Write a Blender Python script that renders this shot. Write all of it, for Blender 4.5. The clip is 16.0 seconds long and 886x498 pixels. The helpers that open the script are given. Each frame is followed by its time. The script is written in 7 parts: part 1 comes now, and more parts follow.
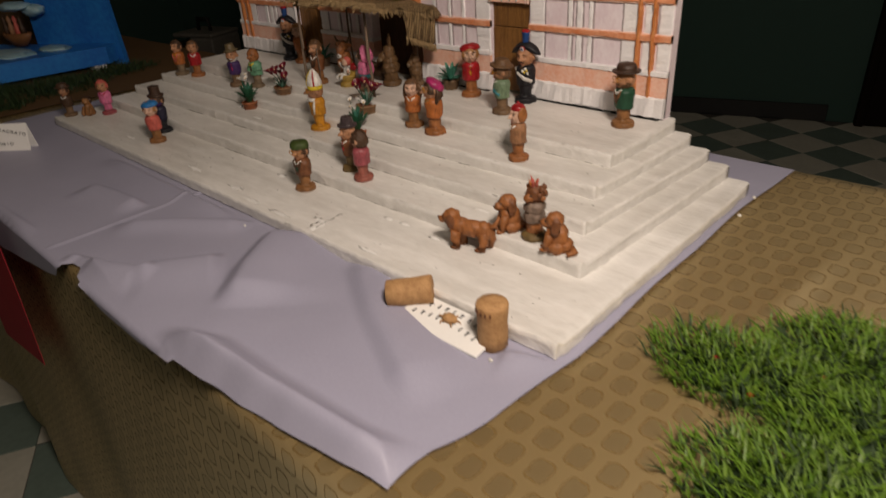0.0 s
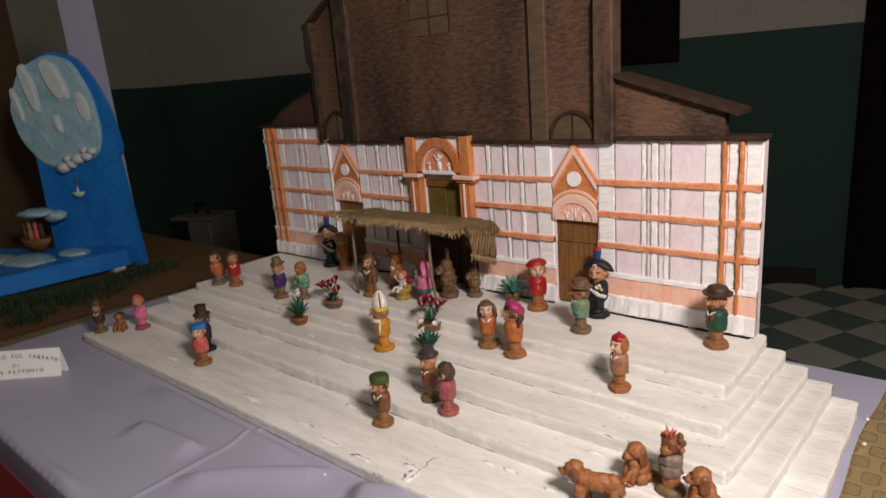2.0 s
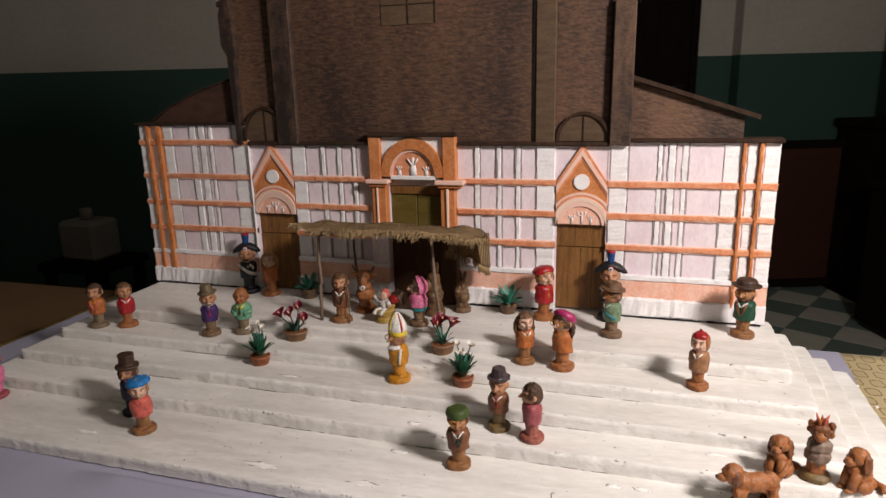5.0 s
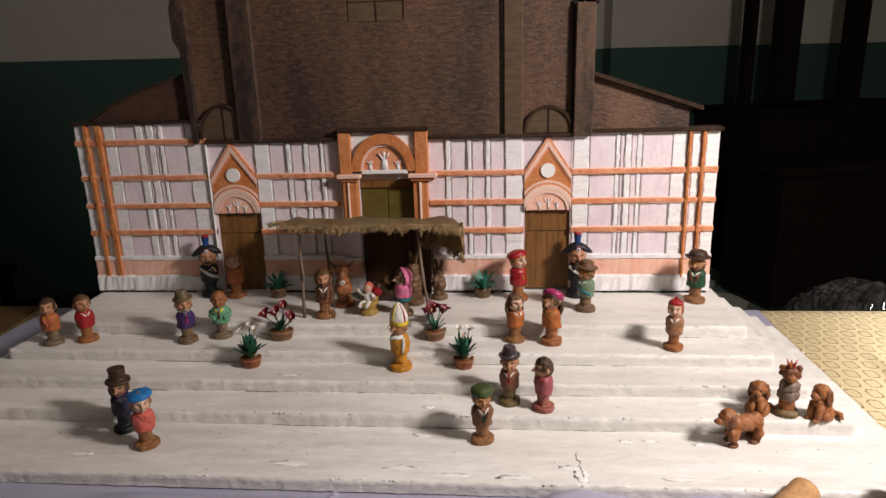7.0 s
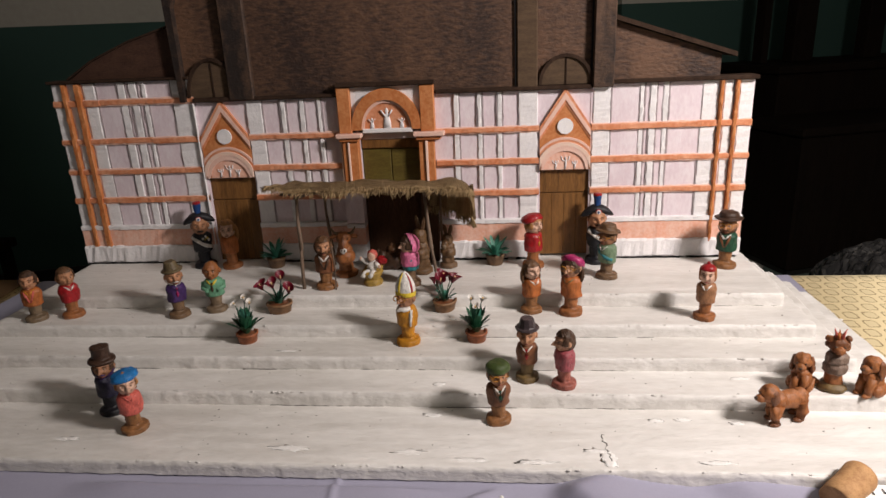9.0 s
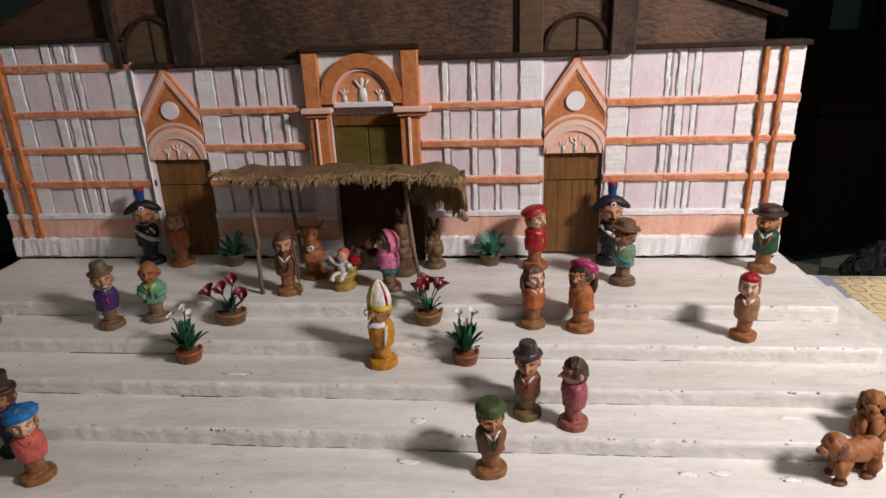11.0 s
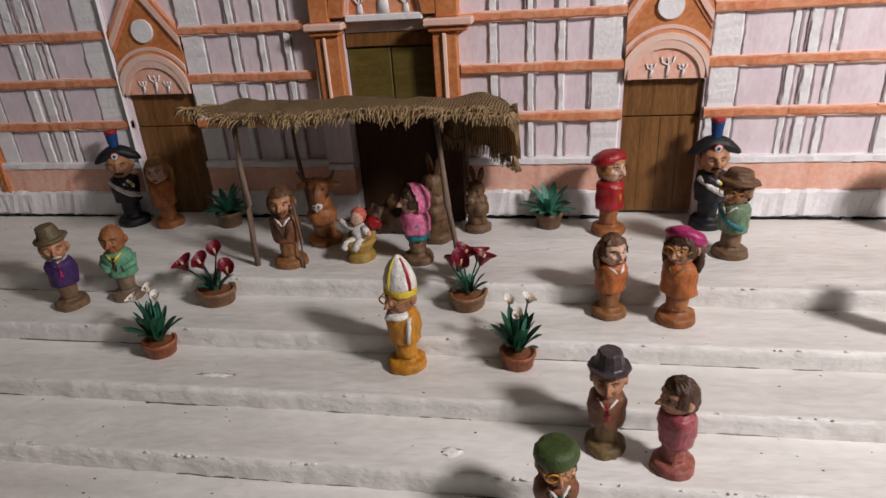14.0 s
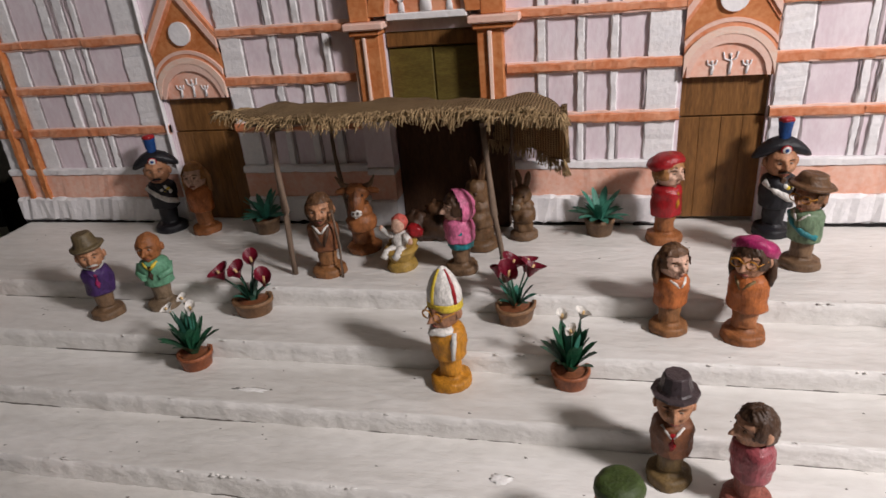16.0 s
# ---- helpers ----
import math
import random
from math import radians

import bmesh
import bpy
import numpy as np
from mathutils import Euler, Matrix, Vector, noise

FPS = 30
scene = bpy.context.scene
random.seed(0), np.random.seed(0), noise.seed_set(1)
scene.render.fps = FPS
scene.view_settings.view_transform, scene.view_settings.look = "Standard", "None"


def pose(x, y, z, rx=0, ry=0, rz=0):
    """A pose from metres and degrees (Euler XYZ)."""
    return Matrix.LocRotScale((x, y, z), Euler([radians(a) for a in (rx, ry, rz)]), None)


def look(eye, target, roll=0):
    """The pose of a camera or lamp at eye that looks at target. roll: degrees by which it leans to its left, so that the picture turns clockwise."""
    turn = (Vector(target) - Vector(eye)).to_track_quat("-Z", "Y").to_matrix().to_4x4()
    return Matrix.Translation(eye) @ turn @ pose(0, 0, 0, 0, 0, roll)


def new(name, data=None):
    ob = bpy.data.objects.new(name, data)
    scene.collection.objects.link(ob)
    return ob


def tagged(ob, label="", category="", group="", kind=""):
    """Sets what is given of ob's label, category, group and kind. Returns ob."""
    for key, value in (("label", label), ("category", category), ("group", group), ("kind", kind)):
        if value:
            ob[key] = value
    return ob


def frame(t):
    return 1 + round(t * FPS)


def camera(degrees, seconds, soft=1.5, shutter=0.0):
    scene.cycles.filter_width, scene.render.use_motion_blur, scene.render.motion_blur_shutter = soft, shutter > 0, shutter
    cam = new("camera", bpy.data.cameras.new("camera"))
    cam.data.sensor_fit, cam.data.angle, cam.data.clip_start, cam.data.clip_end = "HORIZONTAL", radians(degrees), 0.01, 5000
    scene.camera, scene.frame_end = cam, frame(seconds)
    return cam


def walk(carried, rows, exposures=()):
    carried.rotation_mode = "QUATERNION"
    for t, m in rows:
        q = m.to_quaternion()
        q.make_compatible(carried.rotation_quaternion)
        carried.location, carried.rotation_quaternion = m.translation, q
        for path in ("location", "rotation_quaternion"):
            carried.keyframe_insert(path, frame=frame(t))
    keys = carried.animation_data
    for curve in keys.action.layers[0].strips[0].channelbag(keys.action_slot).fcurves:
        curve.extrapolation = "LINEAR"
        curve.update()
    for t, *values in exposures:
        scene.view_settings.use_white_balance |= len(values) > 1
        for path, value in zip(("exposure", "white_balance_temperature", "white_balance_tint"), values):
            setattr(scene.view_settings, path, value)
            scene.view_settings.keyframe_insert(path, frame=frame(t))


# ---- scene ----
cam = camera(69.5, 16.0, shutter=0.5)
PATH = [
    (0, (0.857, -0.78, 1.094), (-0.378, 0.467, 0.135), -3.8),
    (0.5, (0.806, -0.758, 1.115), (-0.469, 0.503, 0.231), -5.1),
    (1, (0.776, -0.778, 1.155), (-0.524, 0.554, 0.423), -4.9),
    (1.5, (0.743, -0.801, 1.169), (-0.561, 0.591, 0.568), -4.3),
    (2, (0.705, -0.817, 1.172), (-0.568, 0.639, 0.661), -4.6),
    (2.5, (0.65, -0.864, 1.175), (-0.439, 0.738, 0.679), -3.8),
    (3, (0.588, -0.919, 1.176), (-0.437, 0.733, 0.707), -3.9),
    (3.5, (0.541, -0.929, 1.173), (-0.429, 0.763, 0.732), -2.8),
    (4, (0.484, -0.914, 1.156), (-0.367, 0.836, 0.694), -2.3),
    (4.2, (0.447, -0.911, 1.154), (-0.349, 0.861, 0.68), -1.8),
    (6.3, (0.209, -0.957, 1.167), (-0.057, 0.959, 0.659), -2.4),
    (6.5, (0.195, -0.966, 1.171), (-0.04, 0.951, 0.653), -2.1),
    (7, (0.178, -0.981, 1.166), (0.001, 0.94, 0.636), -1.7),
    (7.5, (0.164, -0.986, 1.162), (-0.028, 0.927, 0.611), -2.2),
    (8, (0.163, -0.971, 1.154), (-0.018, 0.94, 0.593), -2.3),
    (8.5, (0.163, -0.941, 1.147), (-0.012, 0.957, 0.542), -2.3),
    (9, (0.167, -0.915, 1.143), (-0.029, 0.974, 0.517), -2.6),
    (9.2, (0.169, -0.905, 1.13), (-0.031, 0.986, 0.509), -2.7),
    (11.5, (0.168, -0.735, 1.121), (-0.027, 1.114, 0.384), -2.0),
    (12, (0.164, -0.705, 1.116), (-0.063, 1.125, 0.343), -2.4),
    (12.5, (0.157, -0.675, 1.105), (-0.114, 1.139, 0.309), -3.0),
    (13, (0.158, -0.649, 1.094), (-0.184, 1.136, 0.259), -4.3),
    (13.5, (0.158, -0.623, 1.084), (-0.149, 1.153, 0.218), -3.8),
    (14, (0.152, -0.604, 1.075), (-0.177, 1.176, 0.223), -3.8),
    (14.5, (0.147, -0.588, 1.07), (-0.203, 1.186, 0.215), -4.4),
    (15, (0.146, -0.579, 1.07), (-0.232, 1.186, 0.207), -4.9),
    (15.5, (0.145, -0.574, 1.066), (-0.25, 1.193, 0.217), -5.0),
    (16, (0.139, -0.578, 1.069), (-0.297, 1.185, 0.23), -5.1),
]
EXPOSURES = [(0.0, -0.80, 7300, 10), (0.5, -0.70, 7100, 10), (1.0, -0.50, 6900, 10), (1.5, -0.32, 6700, 10), (2.5, -0.12, 6550, 10), (4.0, 0.04, 6500, 10), (9.0, -0.02, 6450, 10), (11.5, -0.18, 6200, 10), (12.5, -0.26, 6120, 10), (14.0, -0.16, 6100, 10), (15.5, -0.02, 6100, 10), (16.0, 0.0, 6100, 10)]
walk(cam, [(t, look(eye, target, roll)) for t, eye, target, roll in PATH], EXPOSURES)

# Light: one warm lamp above and right of the table, and a faint room glow
world = bpy.data.worlds.new("room_air")
scene.world = world
world.use_nodes = True
world.node_tree.nodes["Background"].inputs[0].default_value = (1.0, 0.86, 0.72, 1)
world.node_tree.nodes["Background"].inputs[1].default_value = 0.02


def bulb(name, place, watts, size, colour):
    data = bpy.data.lights.new(name, "POINT")
    data.energy, data.shadow_soft_size, data.color = watts, size, colour
    ob = new(name, data)
    ob.location = place
    return ob


bulb("table_lamp_bulb", (0.99, -0.67, 1.57), 69.0, 0.095, (1.0, 0.895, 0.84))

# ---- materials ----


def material(name, colour, second=None, rough=0.7, metal=0.0, scale=60.0, stretch=(1, 1, 1), amount=0.5, bump=0.15,
             depth=0.001, fine=6.0, spec=0.4, coords="Object"):
    """Two-scale noise between two colours, with a fine relief."""
    m = bpy.data.materials.new(name)
    m.use_nodes = True
    n, l = m.node_tree.nodes, m.node_tree.links
    bsdf = n["Principled BSDF"]
    tc, mp = n.new("ShaderNodeTexCoord"), n.new("ShaderNodeMapping")
    mp.inputs["Scale"].default_value = [scale * s for s in stretch]
    l.new(tc.outputs[coords], mp.inputs[0])
    a, b = n.new("ShaderNodeTexNoise"), n.new("ShaderNodeTexNoise")
    a.inputs["Scale"].default_value, a.inputs["Detail"].default_value = 1.0, 3
    b.inputs["Scale"].default_value, b.inputs["Detail"].default_value = fine, 4
    l.new(mp.outputs[0], a.inputs["Vector"])
    l.new(mp.outputs[0], b.inputs["Vector"])
    add = n.new("ShaderNodeMath")
    add.operation = "ADD"
    l.new(a.outputs[0], add.inputs[0])
    l.new(b.outputs[0], add.inputs[1])
    rng = n.new("ShaderNodeMapRange")
    rng.inputs[1].default_value, rng.inputs[2].default_value = 0.75, 1.25
    rng.inputs[3].default_value, rng.inputs[4].default_value = 0.0, amount
    l.new(add.outputs[0], rng.inputs[0])
    mix = n.new("ShaderNodeMix")
    mix.data_type = "RGBA"
    second = second or [c * 0.55 for c in colour]
    mix.inputs["A"].default_value = (*colour, 1)
    mix.inputs["B"].default_value = (*second, 1)
    l.new(rng.outputs[0], mix.inputs["Factor"])
    l.new(mix.outputs["Result"], bsdf.inputs["Base Color"])
    bsdf.inputs["Roughness"].default_value, bsdf.inputs["Metallic"].default_value = rough, metal
    bsdf.inputs["Specular IOR Level"].default_value = spec
    bp = n.new("ShaderNodeBump")
    bp.inputs["Strength"].default_value, bp.inputs["Distance"].default_value = bump, depth
    l.new(add.outputs[0], bp.inputs["Height"])
    l.new(bp.outputs[0], bsdf.inputs["Normal"])
    return m




def layered(name, dark, light, streak, dabs, grain, rough, bump, depth, patch=(0.0, 0.0)):
    """Brushed paint: broad streaks, short dabs and fine grain, each with its own stretch."""
    m = bpy.data.materials.new(name)
    m.use_nodes = True
    n, l = m.node_tree.nodes, m.node_tree.links
    bsdf = n["Principled BSDF"]
    tc = n.new("ShaderNodeTexCoord")

    def field(scale, detail=3):
        mp, tx = n.new("ShaderNodeMapping"), n.new("ShaderNodeTexNoise")
        mp.inputs["Scale"].default_value = scale
        tx.inputs["Scale"].default_value, tx.inputs["Detail"].default_value = 1.0, detail
        l.new(tc.outputs["Object"], mp.inputs[0])
        l.new(mp.outputs[0], tx.inputs["Vector"])
        return tx.outputs[0]

    def weigh(a, wa, b, wb):
        x, y = n.new("ShaderNodeMath"), n.new("ShaderNodeMath")
        x.operation, y.operation = "MULTIPLY", "MULTIPLY_ADD"
        l.new(a, x.inputs[0])
        x.inputs[1].default_value = wa
        l.new(b, y.inputs[0])
        y.inputs[1].default_value = wb
        l.new(x.outputs[0], y.inputs[2])
        return y.outputs[0]

    a, b, c = field(streak[0]), field(dabs[0], 4), field(grain[0], 5)
    total = weigh(weigh(a, streak[1], b, dabs[1]), 1.0, c, grain[1])
    mid = 0.5 * (streak[1] + dabs[1] + grain[1])
    rng = n.new("ShaderNodeMapRange")
    rng.inputs[1].default_value, rng.inputs[2].default_value = mid - 0.16, mid + 0.20
    l.new(total, rng.inputs[0])
    mix = n.new("ShaderNodeMix")
    mix.data_type = "RGBA"
    mix.inputs["A"].default_value, mix.inputs["B"].default_value = (*dark, 1), (*light, 1)
    l.new(rng.outputs[0], mix.inputs["Factor"])
    l.new(mix.outputs["Result"], bsdf.inputs["Base Color"])
    bsdf.inputs["Roughness"].default_value = rough
    bp = n.new("ShaderNodeBump")
    bp.inputs["Strength"].default_value, bp.inputs["Distance"].default_value = bump, depth
    l.new(weigh(b, 0.5, c, 0.7), bp.inputs["Height"])
    l.new(bp.outputs[0], bsdf.inputs["Normal"])
    return m


FOAM = layered("white_painted_foam", (0.56, 0.54, 0.505), (0.83, 0.815, 0.79), ((2.6, 15.0, 30.0), 0.60), ((13.0, 60.0, 60.0), 0.34), ((70.0, 190.0, 220.0), 0.24), 0.5, 0.75, 0.0022)
FOAM_CUT = layered("rough_cut_foam_edge", (0.62, 0.60, 0.57), (0.82, 0.805, 0.78), ((6.0, 16.0, 40.0), 0.5), ((60.0, 80.0, 90.0), 0.40), ((160.0, 200.0, 260.0), 0.22), 0.6, 0.55, 0.0024)
PLASTER = material("white_plaster_paint", (0.81, 0.795, 0.80), (0.68, 0.665, 0.69), 0.6, scale=45, amount=0.6, bump=0.5, depth=0.0012)
PINK = material("pale_mauve_paint", (0.68, 0.57, 0.62), (0.79, 0.72, 0.755), 0.6, scale=32, stretch=(1.5, 1, 0.7), amount=0.8, bump=0.3, depth=0.0008)
ORANGE = material("burnt_orange_paint", (0.56, 0.185, 0.075), (0.72, 0.365, 0.22), 0.6, scale=42, amount=0.8, bump=0.4)
OCHRE = material("ochre_orange_paint", (0.44, 0.135, 0.036), (0.60, 0.27, 0.11), 0.55, scale=42, amount=0.8, bump=0.4)
SALMON = material("salmon_paint", (0.74, 0.37, 0.26), (0.80, 0.56, 0.46), 0.65, scale=40, amount=0.8, bump=0.3)
PALE = material("pale_peach_paint", (0.76, 0.60, 0.51), (0.80, 0.50, 0.38), 0.6, scale=70, stretch=(1, 1, 2), amount=0.7, bump=0.3)
BLUSH = material("blush_pink_paint", (0.74, 0.47, 0.38), (0.78, 0.60, 0.52), 0.6, scale=60, amount=0.6, bump=0.3)
BROWN_WALL = layered("brown_brick_paint", (0.024, 0.011, 0.007), (0.120, 0.060, 0.032), ((9.0, 6.0, 2.4), 1.0), ((70.0, 20.0, 220.0), 0.62), ((170.0, 160.0, 330.0), 0.24), 0.7, 0.8, 0.0022)
BROWN_DARK = material("dark_brown_paint", (0.022, 0.012, 0.008), (0.055, 0.033, 0.022), 0.8, spec=0.12, scale=40, stretch=(2, 2, 0.6), amount=0.8, bump=0.4)
PILASTER = layered("dark_brown_brushed_paint", (0.012, 0.006, 0.004), (0.095, 0.050, 0.028), ((22.0, 8.0, 3.0), 0.9), ((110.0, 60.0, 60.0), 0.55), ((170.0, 160.0, 330.0), 0.30), 0.75, 0.7, 0.0018)
GREYED = material("greyed_brown_paint", (0.110, 0.072, 0.044), (0.055, 0.036, 0.024), 0.8, spec=0.15, scale=40, stretch=(1, 1, 4), amount=0.8, bump=0.4)
# brown of the right pier's foot, also the painted shade on the portal door
BROWN_FOOT_AND_SHADE = material("brown_foot_paint_and_shade", (0.075, 0.036, 0.018), (0.038, 0.018, 0.010), 0.7, spec=0.2, scale=40, stretch=(2, 2, 0.6), amount=0.8, bump=0.4)
# black-brown for the upper wall's joint lines and the painted shade under the plinth
JOINT_AND_SHADE = material("black_brown_joint_and_shade", (0.006, 0.004, 0.004), rough=0.85, scale=60)
LEAN_TO = material("reddish_brown_paint", (0.040, 0.017, 0.010), (0.075, 0.036, 0.022), 0.7, scale=40, stretch=(1, 2, 2.5), amount=0.9, bump=0.4)
DOOR = material("brown_wood_door", (0.245, 0.115, 0.034), (0.10, 0.045, 0.013), 0.45, scale=70, stretch=(3, 3, 0.3), amount=0.9, bump=0.3)
OLIVE = material("olive_brown_paint", (0.13, 0.10, 0.022), (0.075, 0.05, 0.012), 0.45, scale=50, stretch=(1, 1, 3), amount=0.8, bump=0.2)
GREY_LINE = material("purple_grey_line", (0.27, 0.225, 0.235), (0.40, 0.35, 0.36), 0.8, scale=70, amount=0.9)
LILAC = material("lilac_satin_cloth", (0.345, 0.34, 0.44), (0.305, 0.30, 0.395), 0.5, scale=14, amount=0.6, bump=0.05, spec=0.45, fine=30)
CORK = material("cork", (0.50, 0.29, 0.13), (0.27, 0.13, 0.05), 0.75, scale=160, amount=0.75, bump=0.5, depth=0.0008)
STICK = material("grey_brown_twig", (0.20, 0.14, 0.10), (0.11, 0.075, 0.05), 0.8, scale=120, stretch=(3, 3, 0.5), amount=0.8)
CARD = material("white_card", (0.83, 0.82, 0.80), (0.76, 0.75, 0.73), 0.6, scale=50, amount=0.4, bump=0.05)
INK = material("black_ink", (0.03, 0.03, 0.035), rough=0.6)
RED_PAPER = material("dark_red_paper", (0.42, 0.012, 0.03), (0.33, 0.01, 0.025), 0.6, scale=20, amount=0.5, bump=0.05)


def paint(name, colour, gloss=0.5):
    """Hand-brushed paint over carved cork."""
    return material(name, colour, [c * 0.45 for c in colour], gloss, scale=130, stretch=(1.5, 1.5, 0.6), amount=0.9, bump=0.55, depth=0.0010, fine=4.5, spec=0.36)


# ---- mesh helpers ----


def part(name, bm, mats, parent=None, label="", smooth=False):
    """One bmesh as one mesh object under a thing or a part."""
    me = bpy.data.meshes.new(name)
    bm.to_mesh(me)
    bm.free()
    for m in mats if isinstance(mats, (list, tuple)) else [mats]:
        me.materials.append(m)
    if smooth:
        for p in me.polygons:
            p.use_smooth = True
    ob = new(name, me)
    ob.parent = parent
    if label:
        ob["label"] = label
    return ob


def thing(name, place, label, category, group="", kind=""):
    ob = new(name)
    ob.empty_display_size = 0.02
    ob.location = place
    return tagged(ob, label, category, group, kind)


def box(bm, x0, x1, y0, y1, z0, z1, mat=0, bevel=0.0, jitter=0.0, rng=random):
    m = Matrix.Translation(((x0 + x1) / 2, (y0 + y1) / 2, (z0 + z1) / 2)) @ Matrix.Diagonal((abs(x1 - x0), abs(y1 - y0), abs(z1 - z0), 1))
    r = bmesh.ops.create_cube(bm, size=1, matrix=m)
    vs = r["verts"]
    if jitter:
        for v in vs:
            v.co += Vector([rng.uniform(-jitter, jitter) for _ in range(3)])
    fs = {f for v in vs for f in v.link_faces}
    for f in fs:
        f.material_index = mat
    if bevel:
        es = {e for v in vs for e in v.link_edges}
        out = bmesh.ops.bevel(bm, geom=list(es), offset=bevel, segments=1, affect="EDGES")
        for f in out["faces"]:
            f.material_index = mat
    return vs


def lathe(bm, profile, seg=20, m=Matrix(), mat=0, wob=0.0, squash=(1, 1), cap=True, seed=0.0):
    """Turned body: (radius, height) pairs, with an uneven carved surface."""
    rings = []
    for r, z in profile:
        ring = []
        for i in range(seg):
            a = 2 * math.pi * i / seg
            k = 1 + wob * noise.noise((math.cos(a) * 1.6 + seed, math.sin(a) * 1.6, z * 90))
            ring.append(bm.verts.new(m @ Vector((r * k * math.cos(a) * squash[0], r * k * math.sin(a) * squash[1], z))))
        rings.append(ring)
    for a, b in zip(rings, rings[1:]):
        for i in range(seg):
            f = bm.faces.new((a[i], a[(i + 1) % seg], b[(i + 1) % seg], b[i]))
            f.material_index, f.smooth = mat, True
    if cap:
        for ring in (rings[0][::-1], rings[-1]):
            f = bm.faces.new(ring)
            f.material_index = mat
    return rings


def blob(bm, place, size, mat=0, seg=14, rings=9, wob=0.0, seed=0.0, turn=Matrix()):
    """Carved ellipsoid."""
    r = bmesh.ops.create_uvsphere(bm, u_segments=seg, v_segments=rings, radius=1)
    for v in r["verts"]:
        k = 1 + wob * noise.noise(v.co * 2.2 + Vector((seed, 0, 0)))
        v.co = Vector(place) + turn.to_3x3() @ Vector([c * s * k for c, s in zip(v.co, size)])
    for f in {f for v in r["verts"] for f in v.link_faces}:
        f.material_index, f.smooth = mat, True
    return r["verts"]


def tube(bm, pts, radii, seg=8, mat=0):
    """Round bar through points."""
    rings = []
    pts = [Vector(p) for p in pts]
    for i, p in enumerate(pts):
        d = (pts[min(i + 1, len(pts) - 1)] - pts[max(i - 1, 0)]).normalized()
        q = d.to_track_quat("Z", "Y").to_matrix()
        r = radii[i] if isinstance(radii, (list, tuple)) else radii
        rings.append([bm.verts.new(p + q @ Vector((r * math.cos(2 * math.pi * k / seg), r * math.sin(2 * math.pi * k / seg), 0))) for k in range(seg)])
    for a, b in zip(rings, rings[1:]):
        for i in range(seg):
            f = bm.faces.new((a[i], a[(i + 1) % seg], b[(i + 1) % seg], b[i]))
            f.material_index, f.smooth = mat, True
    for ring in (rings[0][::-1], rings[-1]):
        bm.faces.new(ring).material_index = mat


def slab(bm, outline, y0, y1, mat=0):
    """Upright board with an (x, z) outline, from y0 (front) back to y1."""
    front = [bm.verts.new((x, y0, z)) for x, z in outline]
    back = [bm.verts.new((x, y1, z)) for x, z in outline]
    n = len(outline)
    fs = [bm.faces.new(front), bm.faces.new(back[::-1])]
    fs += [bm.faces.new((front[i], back[i], back[(i + 1) % n], front[(i + 1) % n])) for i in range(n)]
    for f in fs:
        f.material_index = mat
    bmesh.ops.recalc_face_normals(bm, faces=fs)


def arch_band(cx, cz, rx0, rz0, rx1, rz1, n=16):
    """Outline of half a ring."""
    t = [math.pi * i / n for i in range(n + 1)]
    return [(cx + rx1 * math.cos(a), cz + rz1 * math.sin(a)) for a in t] + [(cx + rx0 * math.cos(a), cz + rz0 * math.sin(a)) for a in reversed(t)]


def clipped_band(cx, cz, w, inner, outer, n=26):
    """Outline of an arched band whose ends are cut off upright at half width w."""
    xs = [w * (2 * i / n - 1) for i in range(n + 1)]
    rise = lambda x, r: r[1] * math.sqrt(max(0.0, 1 - (x / r[0]) ** 2))
    top = [(cx + x, cz + rise(x, outer)) for x in xs if abs(x) < outer[0]]
    low = [(cx + x, cz + rise(x, inner)) for x in xs if abs(x) < outer[0]]
    return top + low[::-1]


def rough_bar(bm, x0, x1, y0, y1, z0, z1, axis, amp=0.0007, seed=0.0, step=0.005, ch=0.0010):
    """Hand-modelled bar: a chamfered section swept along x or z with an uneven skin."""
    a0, a1 = (x0, x1) if axis == "x" else (z0, z1)
    b0, b1 = (z0, z1) if axis == "x" else (x0, x1)
    n = max(2, int((a1 - a0) / step))
    ch = min(ch, (b1 - b0) * 0.3)
    sec = [(b0, y1), (b0, y0 + ch), (b0 + ch, y0), (b1 - ch, y0), (b1, y0 + ch), (b1, y1)]
    rings = []
    for i in range(n + 1):
        a = a0 + (a1 - a0) * i / n
        ring = []
        for k, (b, y) in enumerate(sec):
            if 0 < k < 5:
                b += amp * noise.noise((a * 110 + seed, k * 1.7, seed)) * (1.0 if 0 < i < n else 0.3)
                y += amp * noise.noise((a * 130 + seed, k * 2.1 + 5, seed))
            ring.append(bm.verts.new((a, y, b) if axis == "x" else (b, y, a)))
        rings.append(ring)
    fs = [bm.faces.new((p[k], p[(k + 1) % 6], q[(k + 1) % 6], q[k])) for p, q in zip(rings, rings[1:]) for k in range(6)]
    fs += [bm.faces.new(rings[0]), bm.faces.new(rings[-1])]
    bmesh.ops.recalc_face_normals(bm, faces=fs)


def half_disc(cx, cz, rx, rz, n=16):
    return [(cx + rx * math.cos(math.pi * i / n), cz + rz * math.sin(math.pi * i / n)) for i in range(n + 1)]


def disc(cx, cz, r, n=18):
    return [(cx + r * math.cos(2 * math.pi * i / n), cz + r * math.sin(2 * math.pi * i / n)) for i in range(n)]

# ---- the room ----
CLOTH_Z = 0.742
LEVELS = (0.742, 0.758, 0.775, 0.791, 0.807, 0.824)  # cloth, then the five treads
ROOM = pose(-2.95, 1.79, 0, 0, 0, 18.3)


